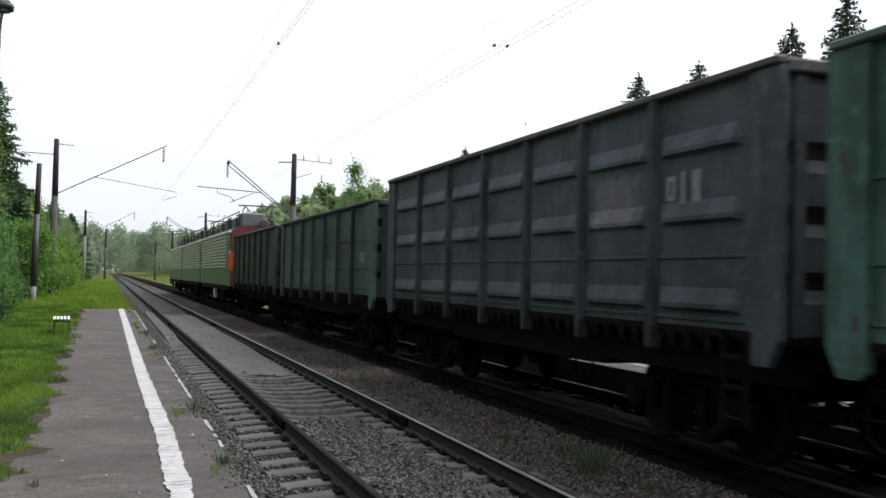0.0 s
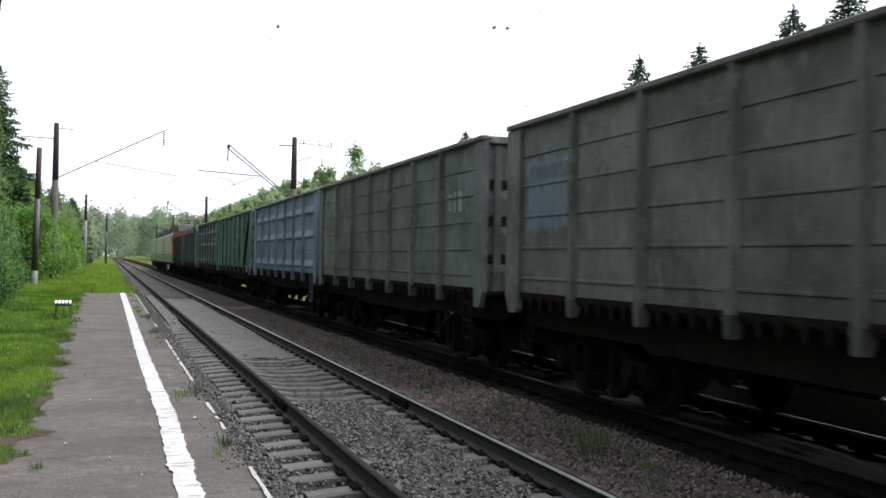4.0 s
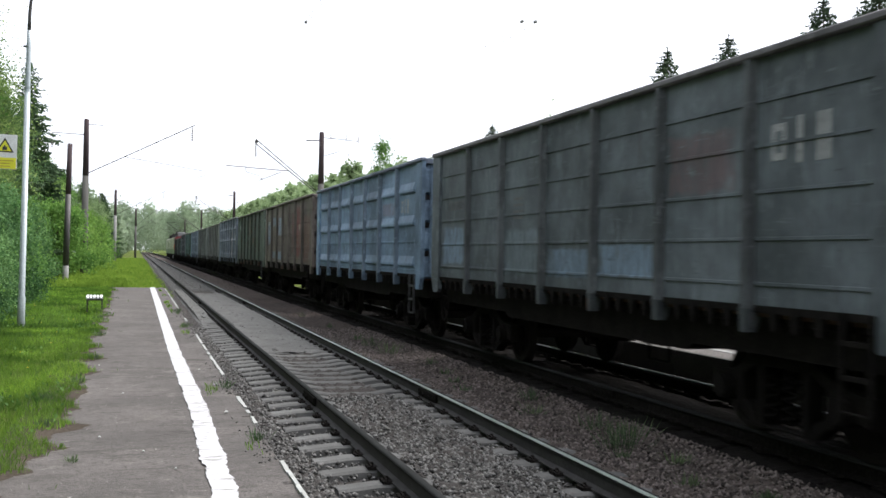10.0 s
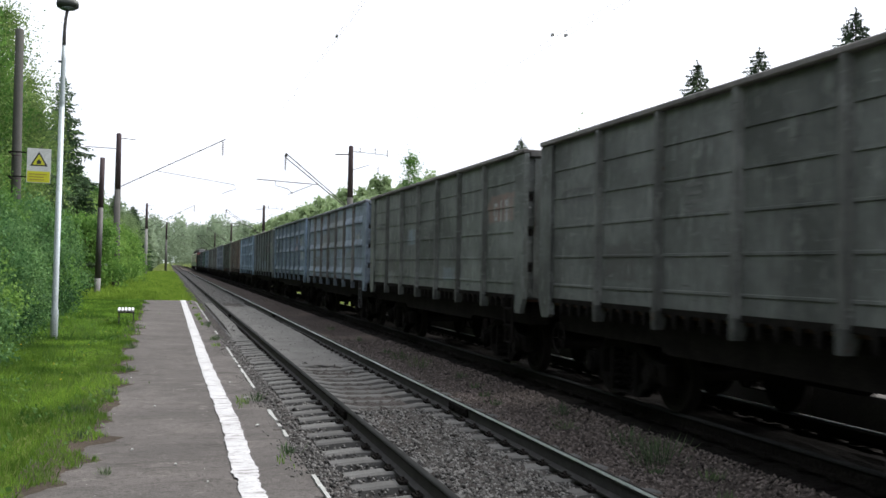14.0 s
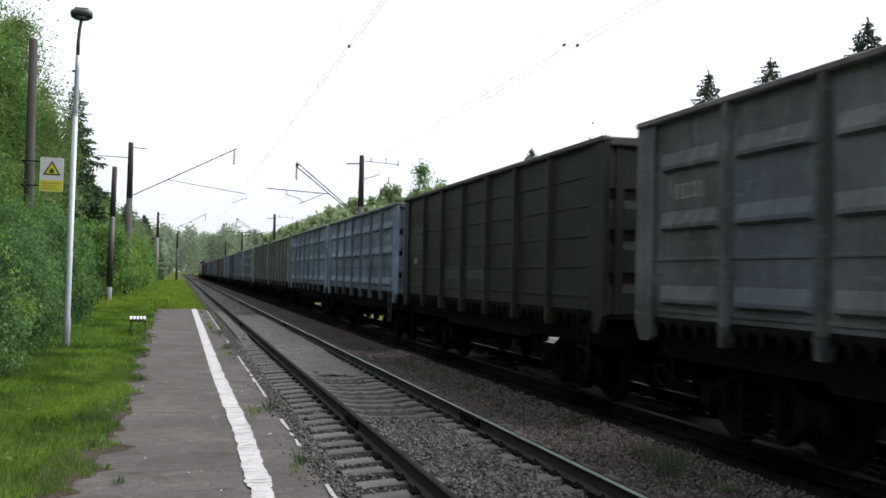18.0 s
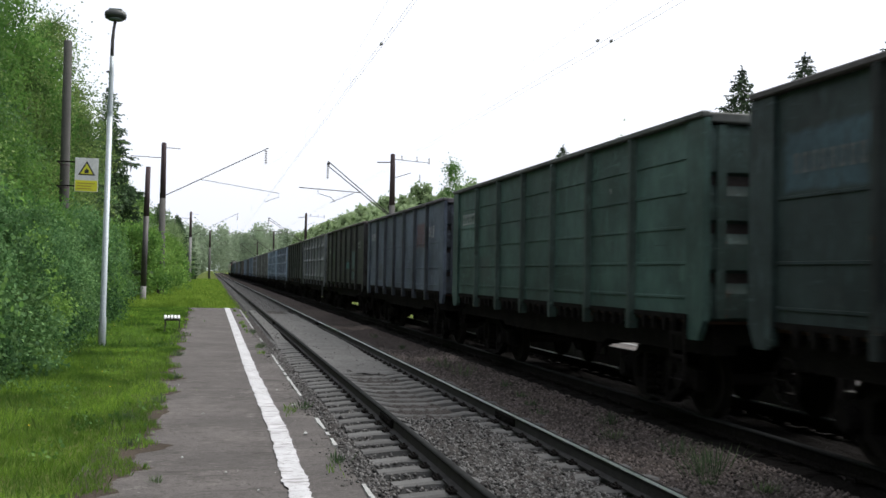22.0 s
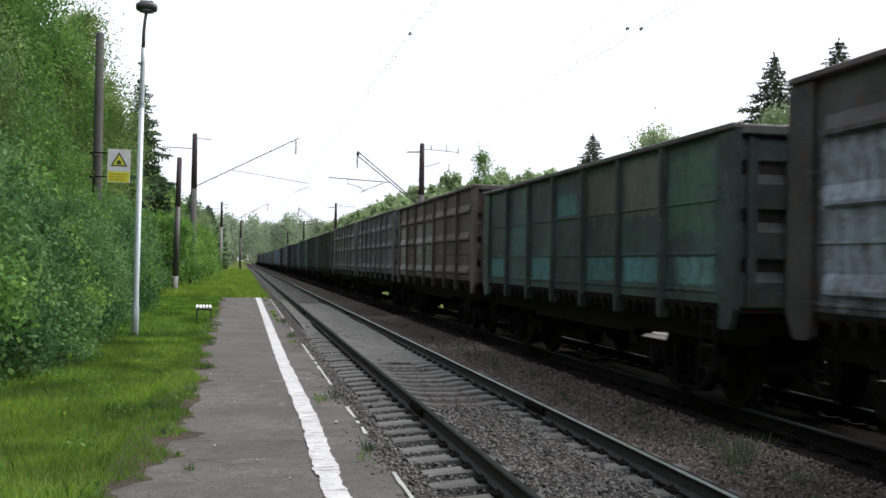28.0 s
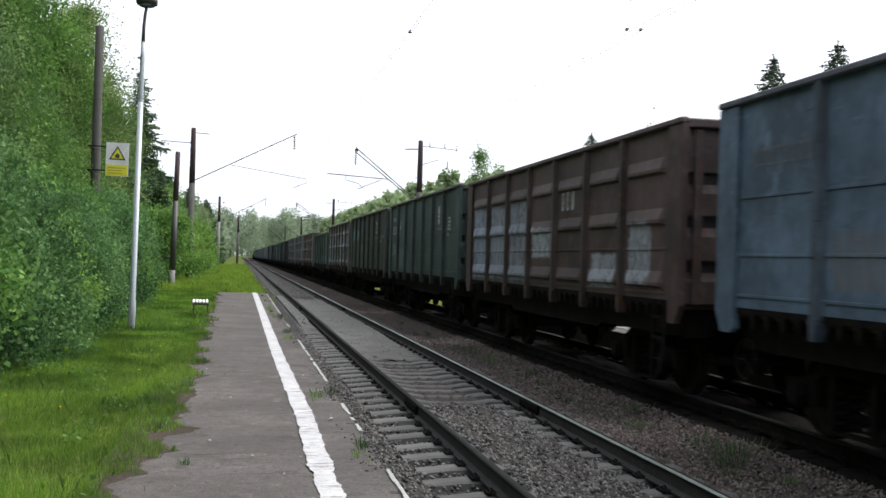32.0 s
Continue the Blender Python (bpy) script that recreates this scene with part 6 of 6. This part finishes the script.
ICE, SKYB, TEAL, RED, MAUVE = (0.24, 0.31, 0.4), (0.2, 0.28, 0.37), (0.08, 0.23, 0.25), (0.23, 0.07, 0.06), (0.2, 0.15, 0.16)
NUM, MARK = "iiiiiiii", "ogk"
G, S, P = "pressed", "seamed", "plain"
FLEET = (
    (-3, P, (0.058, 0.07, 0.064), 0.5, 0.8, "nearly black open wagon, coupled behind the locomotive", (), ((1, 0, 1, 1.55, 2.4, (0.08, 0.1, 0.1)),), (), ""),
    (-2, P, (0.075, 0.122, 0.115), 0.3, 0.7, "dull dark green open wagon with upright ribs", (), ((2, 0, 1, 1.55, 2.2, (0.12, 0.17, 0.16)), (4, 0, 1, 1.6, 2.2, (0.12, 0.17, 0.16))), ((6, 0.3, 2.1, 0.22, "iii"),), ""),
    (-1, G, (0.12, 0.148, 0.178), 0.25, 0.6, "grey-mauve open wagon with pressed sides and faded white marks", (), ((5, 0.1, 0.85, 2.32, 3.0, (0.19, 0.175, 0.2)),), ((6, 0.05, 2.6, 0.32, MARK), (6, 0.0, 2.42, 0.08, NUM)), ""),
    (0, P, (0.1, 0.215, 0.19), 0.6, 1.0, "green open wagon with a dark diagonal brace", (), ((5, 0.0, 0.8, 2.3, 3.1, (0.06, 0.12, 0.1)), (0, 0.1, 0.8, 1.5, 2.3, (0.055, 0.1, 0.085)), (1, 0, 1, 2.7, 3.4, (0.06, 0.115, 0.1)), (3, 0, 1, 2.2, 3.3, (0.085, 0.18, 0.155)), (4, 0.2, 0.9, 2.25, 2.95, (0.075, 0.15, 0.13)), (6, 0, 1, 1.4, 3.3, (0.05, 0.09, 0.07))), ((4, 0.3, 2.7, 0.16, "iii"), (0, 0.1, 2.9, 0.15, NUM)), "diagonal plate"),
    (1, G, (0.2, 0.275, 0.37), 0.2, 0.45, "blue-grey open wagon with pressed sides", (), (), ((0, 0.1, 2.75, 0.16, "iiiii"),), "ladder"),
    (2, S, (0.165, 0.19, 0.185), 0.2, 0.45, "grey-green open wagon with seamed sides", (), ((1, 0, 0.7, 1.65, 2.15, (0.1, 0.1, 0.1)),), ((0, 0.1, 2.5, 0.2, NUM), (3, 0.2, 1.95, 0.34, "t"), (6, 0.1, 2.6, 0.35, MARK)), ""),
    (3, S, (0.19, 0.205, 0.2), 0.2, 0.5, "grey-beige open wagon with seamed sides", (), ((0, 0, 1, 2.2, 3.2, SKYB),), ((0, 0.1, 2.9, 0.2, NUM),), ""),
    (4, G, (0.21, 0.26, 0.34), 0.25, 0.5, "blue-grey open wagon with pressed sides, ribs dusty", ((5, (0.22, 0.2, 0.21)),), (), ((6, 0.1, 2.6, 0.26, "iik"),), ""),
    (5, S, (0.125, 0.162, 0.142), 0.6, 0.75, "grey-green open wagon with a white number", (), ((0, 0.0, 0.95, 2.9, 3.35, (0.1, 0.2, 0.13)), (0, 0, 1, 1.7, 2.6, (0.09, 0.15, 0.12)), (2, 0, 1, 2.2, 3.2, (0.09, 0.15, 0.12)), (3, 0, 1, 2.6, 3.5, (0.15, 0.12, 0.1)), (4, 0, 0.9, 2.2, 2.5, (0.17, 0.1, 0.08))), ((0, 0.1, 3.0, 0.22, NUM),), "ladder"),
    (6, S, (0.175, 0.15, 0.132), 0.45, 0.5, "rust-brown open wagon with pale blue patches and a red end", ((6, (0.15, 0.075, 0.065)),), ((4, 0.35, 1.1, 1.7, 3.3, (0.19, 0.075, 0.075)), (5, 0, 0.5, 1.5, 3.5, (0.22, 0.06, 0.06)), (5, 0.5, 1, 1.7, 3.3, (0.17, 0.07, 0.065)), (5, 0.35, 0.55, 2.6, 2.8, (0.4, 0.36, 0.3)), (0, 0, 1, 2.1, 3.1, ICE), (1, 0, 1, 2.85, 3.25, SKYB), (2, 0, 1, 2.45, 3.2, ICE), (1, 0, 1, 1.5, 1.8, SKYB), (2, 0.0, 1, 1.45, 1.8, SKYB)), ((0, 0.1, 2.95, 0.16, NUM),), ""),
    (7, G, (0.24, 0.36, 0.51), 0.12, 0.3, "light blue open wagon with pressed sides", (), ((5, 0, 0.9, 2.65, 2.95, (0.2, 0.2, 0.26)),), ((6, 0.1, 2.66, 0.32, MARK),), "ladder"),
    (8, S, (0.132, 0.158, 0.176), 0.2, 0.5, "dark grey-green open wagon with a faded red patch and white marks", (), ((5, 0, 0.9, 2.45, 3.1, (0.135, 0.1, 0.108)), (0, 0, 1, 1.6, 2.3, SKYB), (2, 0, 1, 1.5, 2.2, (0.19, 0.24, 0.27)), (3, 0, 1, 1.5, 1.9, SKYB), (4, 0, 1, 1.55, 1.95, SKYB)), ((6, 0.1, 2.65, 0.42, MARK), (2, 0.2, 2.35, 0.36, "t"), (0, 0.2, 2.6, 0.16, NUM)), ""),
    (9, G, (0.21, 0.295, 0.41), 0.25, 0.5, "blue-grey open wagon with a faded red patch", (), ((5, 0.1, 0.9, 2.75, 3.05, (0.17, 0.12, 0.15)), (5, 0, 0.8, 2.4, 2.65, (0.17, 0.13, 0.16)), (6, 0, 0.8, 2.0, 2.4, (0.3, 0.34, 0.37))), ((6, 0.0, 2.62, 0.36, MARK), (0, 0.2, 2.75, 0.15, "iiiii")), ""),
    (10, G, (0.26, 0.33, 0.42), 0.3, 0.55, "pale blue-grey open wagon with brown-stained pressed sides", ((1, (0.24, 0.31, 0.4)),), ((2, 0, 0.7, 2.4, 2.95, (0.2, 0.21, 0.2)), (3, 0, 1, 2.15, 3.55, (0.17, 0.185, 0.185)), (4, 0, 1, 2.3, 3.55, (0.19, 0.205, 0.21)), (5, 0, 1, 1.45, 2.3, (0.15, 0.17, 0.18)), (1, 0, 1, 1.7, 2.15, (0.14, 0.15, 0.155))), ((6, 0.1, 2.5, 0.3, "iok"),), "ladder dusty"),
    (11, S, (0.19, 0.21, 0.2), 0.15, 0.45, "grey-olive open wagon with seamed sides", (), ((1, 0, 0.7, 1.65, 2.15, (0.09, 0.09, 0.09)), (2, 0.3, 1, 2.3, 2.7, (0.2, 0.25, 0.29)), (4, 0.2, 1, 1.5, 1.8, (0.19, 0.23, 0.26)), (6, 0, 1, 2.6, 3.1, (0.22, 0.15, 0.13))), ((3, 0.2, 2.45, 0.36, "t"), (0, 0.1, 2.75, 0.24, NUM), (6, 0.2, 2.6, 0.38, MARK)), ""),
    (12, S, (0.185, 0.2, 0.195), 0.15, 0.45, "grey-olive open wagon with a reddish patch and white marks", (), ((1, 0, 0.7, 1.65, 2.15, (0.09, 0.09, 0.09)), (5, 0, 1, 2.5, 3.1, (0.2, 0.13, 0.12))), ((2, 0.25, 2.45, 0.36, "t"), (0, 0.1, 2.75, 0.22, NUM), (6, 0.1, 2.6, 0.4, MARK)), ""),
    (13, G, (0.23, 0.32, 0.44), 0.15, 0.4, "light blue-grey open wagon with pressed sides", (), (), ((0, 0.2, 2.75, 0.16, "iiiii"),), ""),
    (14, G, (0.21, 0.28, 0.38), 0.15, 0.45, "blue-grey open wagon with white marks near its end", (), (), ((6, 0.0, 2.62, 0.34, "iiok"),), "ladder"),
    (15, S, (0.042, 0.052, 0.053), 0.35, 0.6, "nearly black open wagon with dark green traces", (), ((0, 0, 1, 2.3, 3.0, (0.06, 0.09, 0.075)), (2, 0, 0.9, 1.75, 2.0, (0.07, 0.1, 0.1)), (3, 0, 0.9, 1.75, 2.0, (0.07, 0.1, 0.1))), ((0, 0.2, 2.1, 0.14, "iiii"),), ""),
    (16, G, (0.185, 0.205, 0.225), 0.3, 0.55, "light grey-beige open wagon with pressed sides", ((1, (0.12, 0.145, 0.19)),), (), ((0, 0.2, 2.75, 0.18, "iiiii"),), "ladder"),
    (17, S, (0.043, 0.046, 0.047), 0.35, 0.5, "nearly black open wagon with teal patches and a white number", (), ((4, 0, 1, 1.95, 2.25, TEAL), (5, 0, 1, 1.95, 2.7, (0.07, 0.13, 0.13)), (5, 0, 1, 1.5, 1.85, (0.07, 0.12, 0.12)), (1, 0.0, 1, 2.4, 2.8, (0.06, 0.1, 0.08))), ((6, 0.1, 2.75, 0.3, MARK), (0, 0.15, 2.7, 0.22, NUM)), ""),
    (18, P, (0.112, 0.142, 0.192), 0.15, 0.4, "slate-blue open wagon with a faded red square and white marks", (), ((5, 0, 0.9, 2.5, 3.2, (0.1, 0.05, 0.055)), (1, 0, 0.6, 1.55, 2.1, (0.07, 0.075, 0.085))), ((6, 0.0, 2.75, 0.32, MARK), (0, 0.1, 2.95, 0.24, NUM)), ""),
    (19, S, (0.09, 0.185, 0.16), 0.15, 0.45, "green open wagon with a white number", (), ((0, 0, 1, 2.4, 3.0, (0.1, 0.17, 0.15)), (1, 0, 0.7, 1.6, 2.2, (0.05, 0.07, 0.065))), ((0, 0.1, 2.92, 0.24, NUM), (5, 0.4, 3.0, 0.08, "i")), ""),
    (20, P, (0.055, 0.09, 0.09), 0.25, 0.55, "dark teal open wagon with a blue patch", (), ((0, 0, 1, 2.65, 3.3, (0.07, 0.13, 0.16)), (2, 0, 0.8, 2.0, 2.5, (0.08, 0.13, 0.14)), (6, 0, 0.9, 1.6, 2.2, (0.07, 0.12, 0.13))), ((0, 0.1, 2.85, 0.2, NUM),), "flower"),
    (21, P, (0.042, 0.055, 0.055), 0.3, 0.55, "nearly black-green open wagon with a white number", (), ((0, 0, 1, 1.5, 2.5, (0.07, 0.12, 0.13)), (1, 0, 1, 1.65, 1.92, (0.06, 0.1, 0.11)), (2, 0, 1, 1.65, 2.5, (0.08, 0.12, 0.13)), (3, 0, 1, 1.55, 1.95, (0.06, 0.1, 0.11)), (6, 0, 1, 1.6, 2.0, (0.055, 0.07, 0.07))), ((0, 0.1, 2.75, 0.26, NUM), (6, 0.1, 2.6, 0.1, "iiiiii")), "flower"),
    (22, G, (0.145, 0.155, 0.165), 0.2, 0.55, "dark grey open wagon with pressed sides and white marks", (), (), ((6, 0.05, 2.65, 0.36, MARK), (0, 0.1, 2.75, 0.2, NUM)), ""),
    (23, G, (0.15, 0.15, 0.165), 0.25, 0.55, "dark grey open wagon with pale blue patches", (), ((0, 0, 0.8, 1.8, 2.0, (0.3, 0.34, 0.42)), (3, 0, 0.7, 1.75, 2.1, (0.2, 0.24, 0.3))), ((0, 0.1, 2.75, 0.2, NUM),), ""),
    (24, G, (0.165, 0.13, 0.122), 0.4, 0.55, "brown open wagon with whitish patched bays", ((0, (0.26, 0.27, 0.27)), (2, (0.24, 0.25, 0.25)), (3, (0.2, 0.2, 0.2))), (), (), ""),
    (25, P, (0.075, 0.135, 0.12), 0.3, 0.5, "dark green open wagon with bright teal patches", (), ((0, 0, 1, 1.5, 1.95, TEAL), (2, 0, 1, 1.5, 1.95, TEAL), (4, 0, 1, 1.55, 1.93, TEAL), (5, 0, 1, 1.55, 1.93, TEAL), (6, 0.2, 1, 1.55, 1.93, (0.12, 0.25, 0.26)), (3, 0, 0.8, 2.66, 3.05, TEAL), (4, 0, 1, 2.55, 3.3, (0.13, 0.115, 0.1)), (5, 0, 1, 2.5, 3.35, (0.12, 0.11, 0.095)), (6, 0, 1, 2.2, 3.3, (0.06, 0.14, 0.1)), (1, 0, 1, 2.0, 2.6, (0.06, 0.13, 0.11))), (), ""),
    (26, G, (0.13, 0.12, 0.125), 0.65, 0.6, "dark brown open wagon with large pale blue patches", ((0, (0.27, 0.33, 0.4)), (1, (0.26, 0.32, 0.39)), (4, (0.27, 0.32, 0.38))), ((2, 0, 1, 2.2, 3.3, (0.21, 0.25, 0.3)), (2, 0, 1, 1.5, 2.05, (0.23, 0.28, 0.34)), (3, 0.2, 0.6, 2.5, 2.85, (0.24, 0.28, 0.33)), (3, 0, 1, 1.5, 1.9, (0.16, 0.19, 0.23)), (5, 0, 1, 2.2, 3.4, (0.25, 0.29, 0.34)), (5, 0, 0.7, 1.6, 2.1, (0.18, 0.22, 0.27)), (6, 0, 0.7, 2.6, 3.0, (0.19, 0.22, 0.27)), (6, 0.7, 1.3, 1.4, 3.2, (0.16, 0.2, 0.25))), (), ""),
    (27, P, (0.048, 0.066, 0.064), 0.3, 0.55, "nearly black-green open wagon with light teal patches", (), ((0, 0, 1, 2.66, 3.2, (0.13, 0.26, 0.28)), (1, 0, 0.8, 2.66, 3.15, (0.11, 0.24, 0.26)), (2, 0, 1, 2.1, 2.5, (0.08, 0.16, 0.16))), ((6, 0.1, 2.5, 0.1, "iiiii"),), "flower"),
    (28, P, (0.06, 0.105, 0.1), 0.2, 0.45, "dark green open wagon with a white emblem", (), ((1, 0, 0.8, 1.55, 2.2, (0.08, 0.13, 0.12)), (0, 0.1, 0.65, 1.95, 2.4, (0.11, 0.17, 0.19))), ((0, 0.05, 2.72, 0.3, NUM), (0, 0.1, 3.2, 0.14, "iiiiii"), (1, 0.1, 2.9, 0.3, "k"), (6, 0.1, 2.5, 0.1, "iiiii")), "oval"),
    (29, G, (0.14, 0.09, 0.085), 0.5, 0.5, "dark brown open wagon with white-blue patched bays", ((0, ICE), (1, (0.27, 0.32, 0.39)), (2, (0.27, 0.32, 0.39))), ((3, 0, 1, 1.9, 2.5, (0.33, 0.37, 0.41)), (5, 0.1, 0.9, 1.45, 2.0, (0.31, 0.35, 0.4)), (6, 0.05, 0.65, 1.5, 2.45, (0.3, 0.34, 0.39))), ((4, 0.1, 2.75, 0.35, "iik"),), ""),
    (30, P, (0.115, 0.175, 0.25), 0.2, 0.45, "light blue-grey open wagon with plain sides", (), ((1, 0, 0.9, 1.6, 2.2, (0.14, 0.15, 0.17)),), ((0, 0.1, 2.95, 0.2, NUM),), ""),
)
for w in FLEET:
    make_wagon(*w)


# ---------------------------------------------------------------- locomotive
LOCO_L, LOCO_P = 15.9, 17.2
M_GREYHOOD = surface("grey_roof_hood", (0.2, 0.2, 0.205), (0.15, 0.15, 0.155), 2, 0.6)


def loco_section(k, cab):
    """One unit: ribbed green sides, grey roof with gear, red cab end where cab is set."""
    y_front = TRAIN0 + PITCH * 3 + 0.9 + LOCO_P * (k + 1) - 0.8
    t = thing("locomotive_unit", "green electric locomotive unit, pale ribbed sides" + (", red cab end" if cab else ""), "locomotive", pose(FAR, y_front, 0), "locomotive units")
    MOVING.append((t, -3 - (0.9 + LOCO_P * (k + 1) - 0.8) / PITCH))
    L = LOCO_L
    body = part("body", Geo().cbox(-1.53, 1.53, -L, 0, 1.15, 3.75, 0.04), M_LOCOGREEN, t)
    for s in (-1, 1):
        for j in range(10):
            z = 2.1 + 0.165 * j
            part("side_rib", Geo().cbox(min(s * 1.53, s * 1.565), max(s * 1.53, s * 1.565), -L + (1.9 if cab else 0.5), -0.5, z - 0.035, z + 0.035, 0.01), M_LOCOCREAM, t)
        part("roof_edge", Geo().cbox(min(s * 1.44, s * 1.56), max(s * 1.44, s * 1.56), -L + 0.6, -0.05, 3.74, 3.85, 0.02), M_LOCOCREAM, t, "pale roof edge strip")
        part("skirt", Geo().box(min(s * 1.5, s * 1.54), max(s * 1.5, s * 1.54), -L + 0.3, -0.3, 0.95, 1.16), M_GRIME, t)
        for y in (-3.5, -8, -12.5):
            part("step", Geo().box(min(s * 1.35, s * 1.5), max(s * 1.35, s * 1.5), y - 0.25, y + 0.25, 0.45, 0.95), M_WHITE if k == 0 and y == -8 else M_GRIME, t)
    roof = [(-1.5, 3.75), (-1.35, 3.98), (-0.9, 4.12), (0.9, 4.12), (1.35, 3.98), (1.5, 3.75)]
    part("roof", Geo().prism(roof, 1, -L + 0.05, -0.05), M_LOCOROOF, t)
    for y, h in ((-3.0, 0.35), (-5.6, 0.5), (-8.5, 0.6), (-12.0, 0.5)):
        part("roof_box", Geo().cbox(-0.95, 0.95, y - 0.9, y + 0.9, 4.1, 4.1 + h, 0.05), M_LOCOROOF, t)
    part("busbar", Geo().tube([(-0.5, -1, 4.75), (-0.5, -L + 1.5, 4.75)], 0.03, 6), M_BRACKET, t)
    for y in (-1.2, -4.2, -7.0, -9.8, -10.8, -13.6, -14.6):
        for x in (-1.0, -0.5, 0.6):
            g = Geo()
            insulator(g, x, y, 4.75, 0.6, 0.09)
            part("insulator", g, M_GRIME, t)
    part("busbar", Geo().tube([(-1.0, -1, 4.82), (-1.0, -L + 1.5, 4.82)], 0.03, 6), M_BRACKET, t)
    g = Geo()
    for x in (-0.6, 0.6):
        for dy in (-1, 1):
            g.tube([(x, -13.5 + dy * 0.6, 4.75), (x, -13.5 + dy * 1.1, 4.98), (x, -13.5, 5.16)], 0.03, 5)
    g.tube([(-0.95, -13.5, 5.2), (0.95, -13.5, 5.2)], 0.035, 6)
    part("pantograph", g, M_BRACKET, t, "folded dark pantograph")
    if cab:
        part("cab_end", Geo().prism([(-1.5, 1.2), (-1.5, 3.8), (-1.1, 4.05), (1.1, 4.05), (1.5, 3.8), (1.5, 1.2)], 1, -L - 0.25, -L - 0.003), M_LOCORED, t, "dark red cab end")
        part("cab_side", Geo().box(-1.545, -1.532, -L, -L + 0.55, 2.95, 3.73), M_LOCORED, t)
        part("orange_panel", Geo().cbox(-1.56, -0.2, -L - 0.27, -L - 0.252, 1.9, 2.75, 0.005), M_LOCOORANGE, t, "bright orange panel")
        part("orange_side", Geo().cbox(-1.556, -1.533, -L - 0.2, -L + 0.7, 1.95, 2.7, 0.004), M_LOCOORANGE, t, "bright orange side panel")
        part("white_stripe", Geo().box(-1.56, -1.534, -L - 0.1, -L + 0.9, 2.71, 2.84), M_WHITE, t)
        for x in (-0.75, 0.75):
            part("windscreen", Geo().cbox(x - 0.6, x + 0.6, -L - 0.275, -L - 0.254, 2.9, 3.6, 0.005), M_GLASS, t, "dark windscreen")
        part("headlight", Geo().tube([(0, -L - 0.3, 4.15), (0, -L - 0.28, 4.15), (0, -L + 0.5, 4.2)], [0.2, 0.26, 0.2], 16), M_LOCOROOF, t, "round headlight", True)
        part("roof_hood", Geo().cbox(-0.95, 0.2, -L + 0.9, -L + 2.2, 4.1, 4.75, 0.06), M_GREYHOOD, t)
    for y in (-3.8, -L + 3.8):
        b = part("bogie", Geo().cbox(-1.2, 1.2, -2.1, 2.1, 0.45, 0.85, 0.05), M_STEEL, t)
        b.matrix_basis = pose(0, y, 0)
        for dy in (-1.5, 1.5):
            w = part("wheelset", LOCOWHEEL, M_TREAD, b)
            w.matrix_parent_inverse = Matrix.Translation((0, dy, 0.6))
            LOCOROLL.append(w)
    part("underbox", Geo().cbox(-1.3, 1.3, -L / 2 - 2, -L / 2 + 2, 0.4, 1.1, 0.05), M_GRIME, t)
    return t


LOCOWHEEL, LOCOROLL = wheelset_geo(0.6).mesh("wheelset"), []
for k in range(3):
    loco_section(k, k == 0)


# ---------------------------------------------------------------- what moves
def motions():
    """The train runs away along the far track; its wheels roll with it."""
    for t, n in MOVING:
        walk(t, [(s, pose(FAR, TRAIN0 - PITCH * n + SHIFT.get(n, 0) + gone(s), 0)) for s in range(33)])
    for group, radius in ((ROLLING, 0.475), (LOCOROLL, 0.6)):
        first = group[0]
        walk(first, [(i / 30, pose(0, 0, 0, -math.degrees(gone(i / 30) / radius) % 360)) for i in range(961)])
        for w in group[1:]:
            w.rotation_mode = "QUATERNION"
            w.animation_data_create()
            w.animation_data.action = first.animation_data.action
            w.animation_data.action_slot = first.animation_data.action_slot


motions()
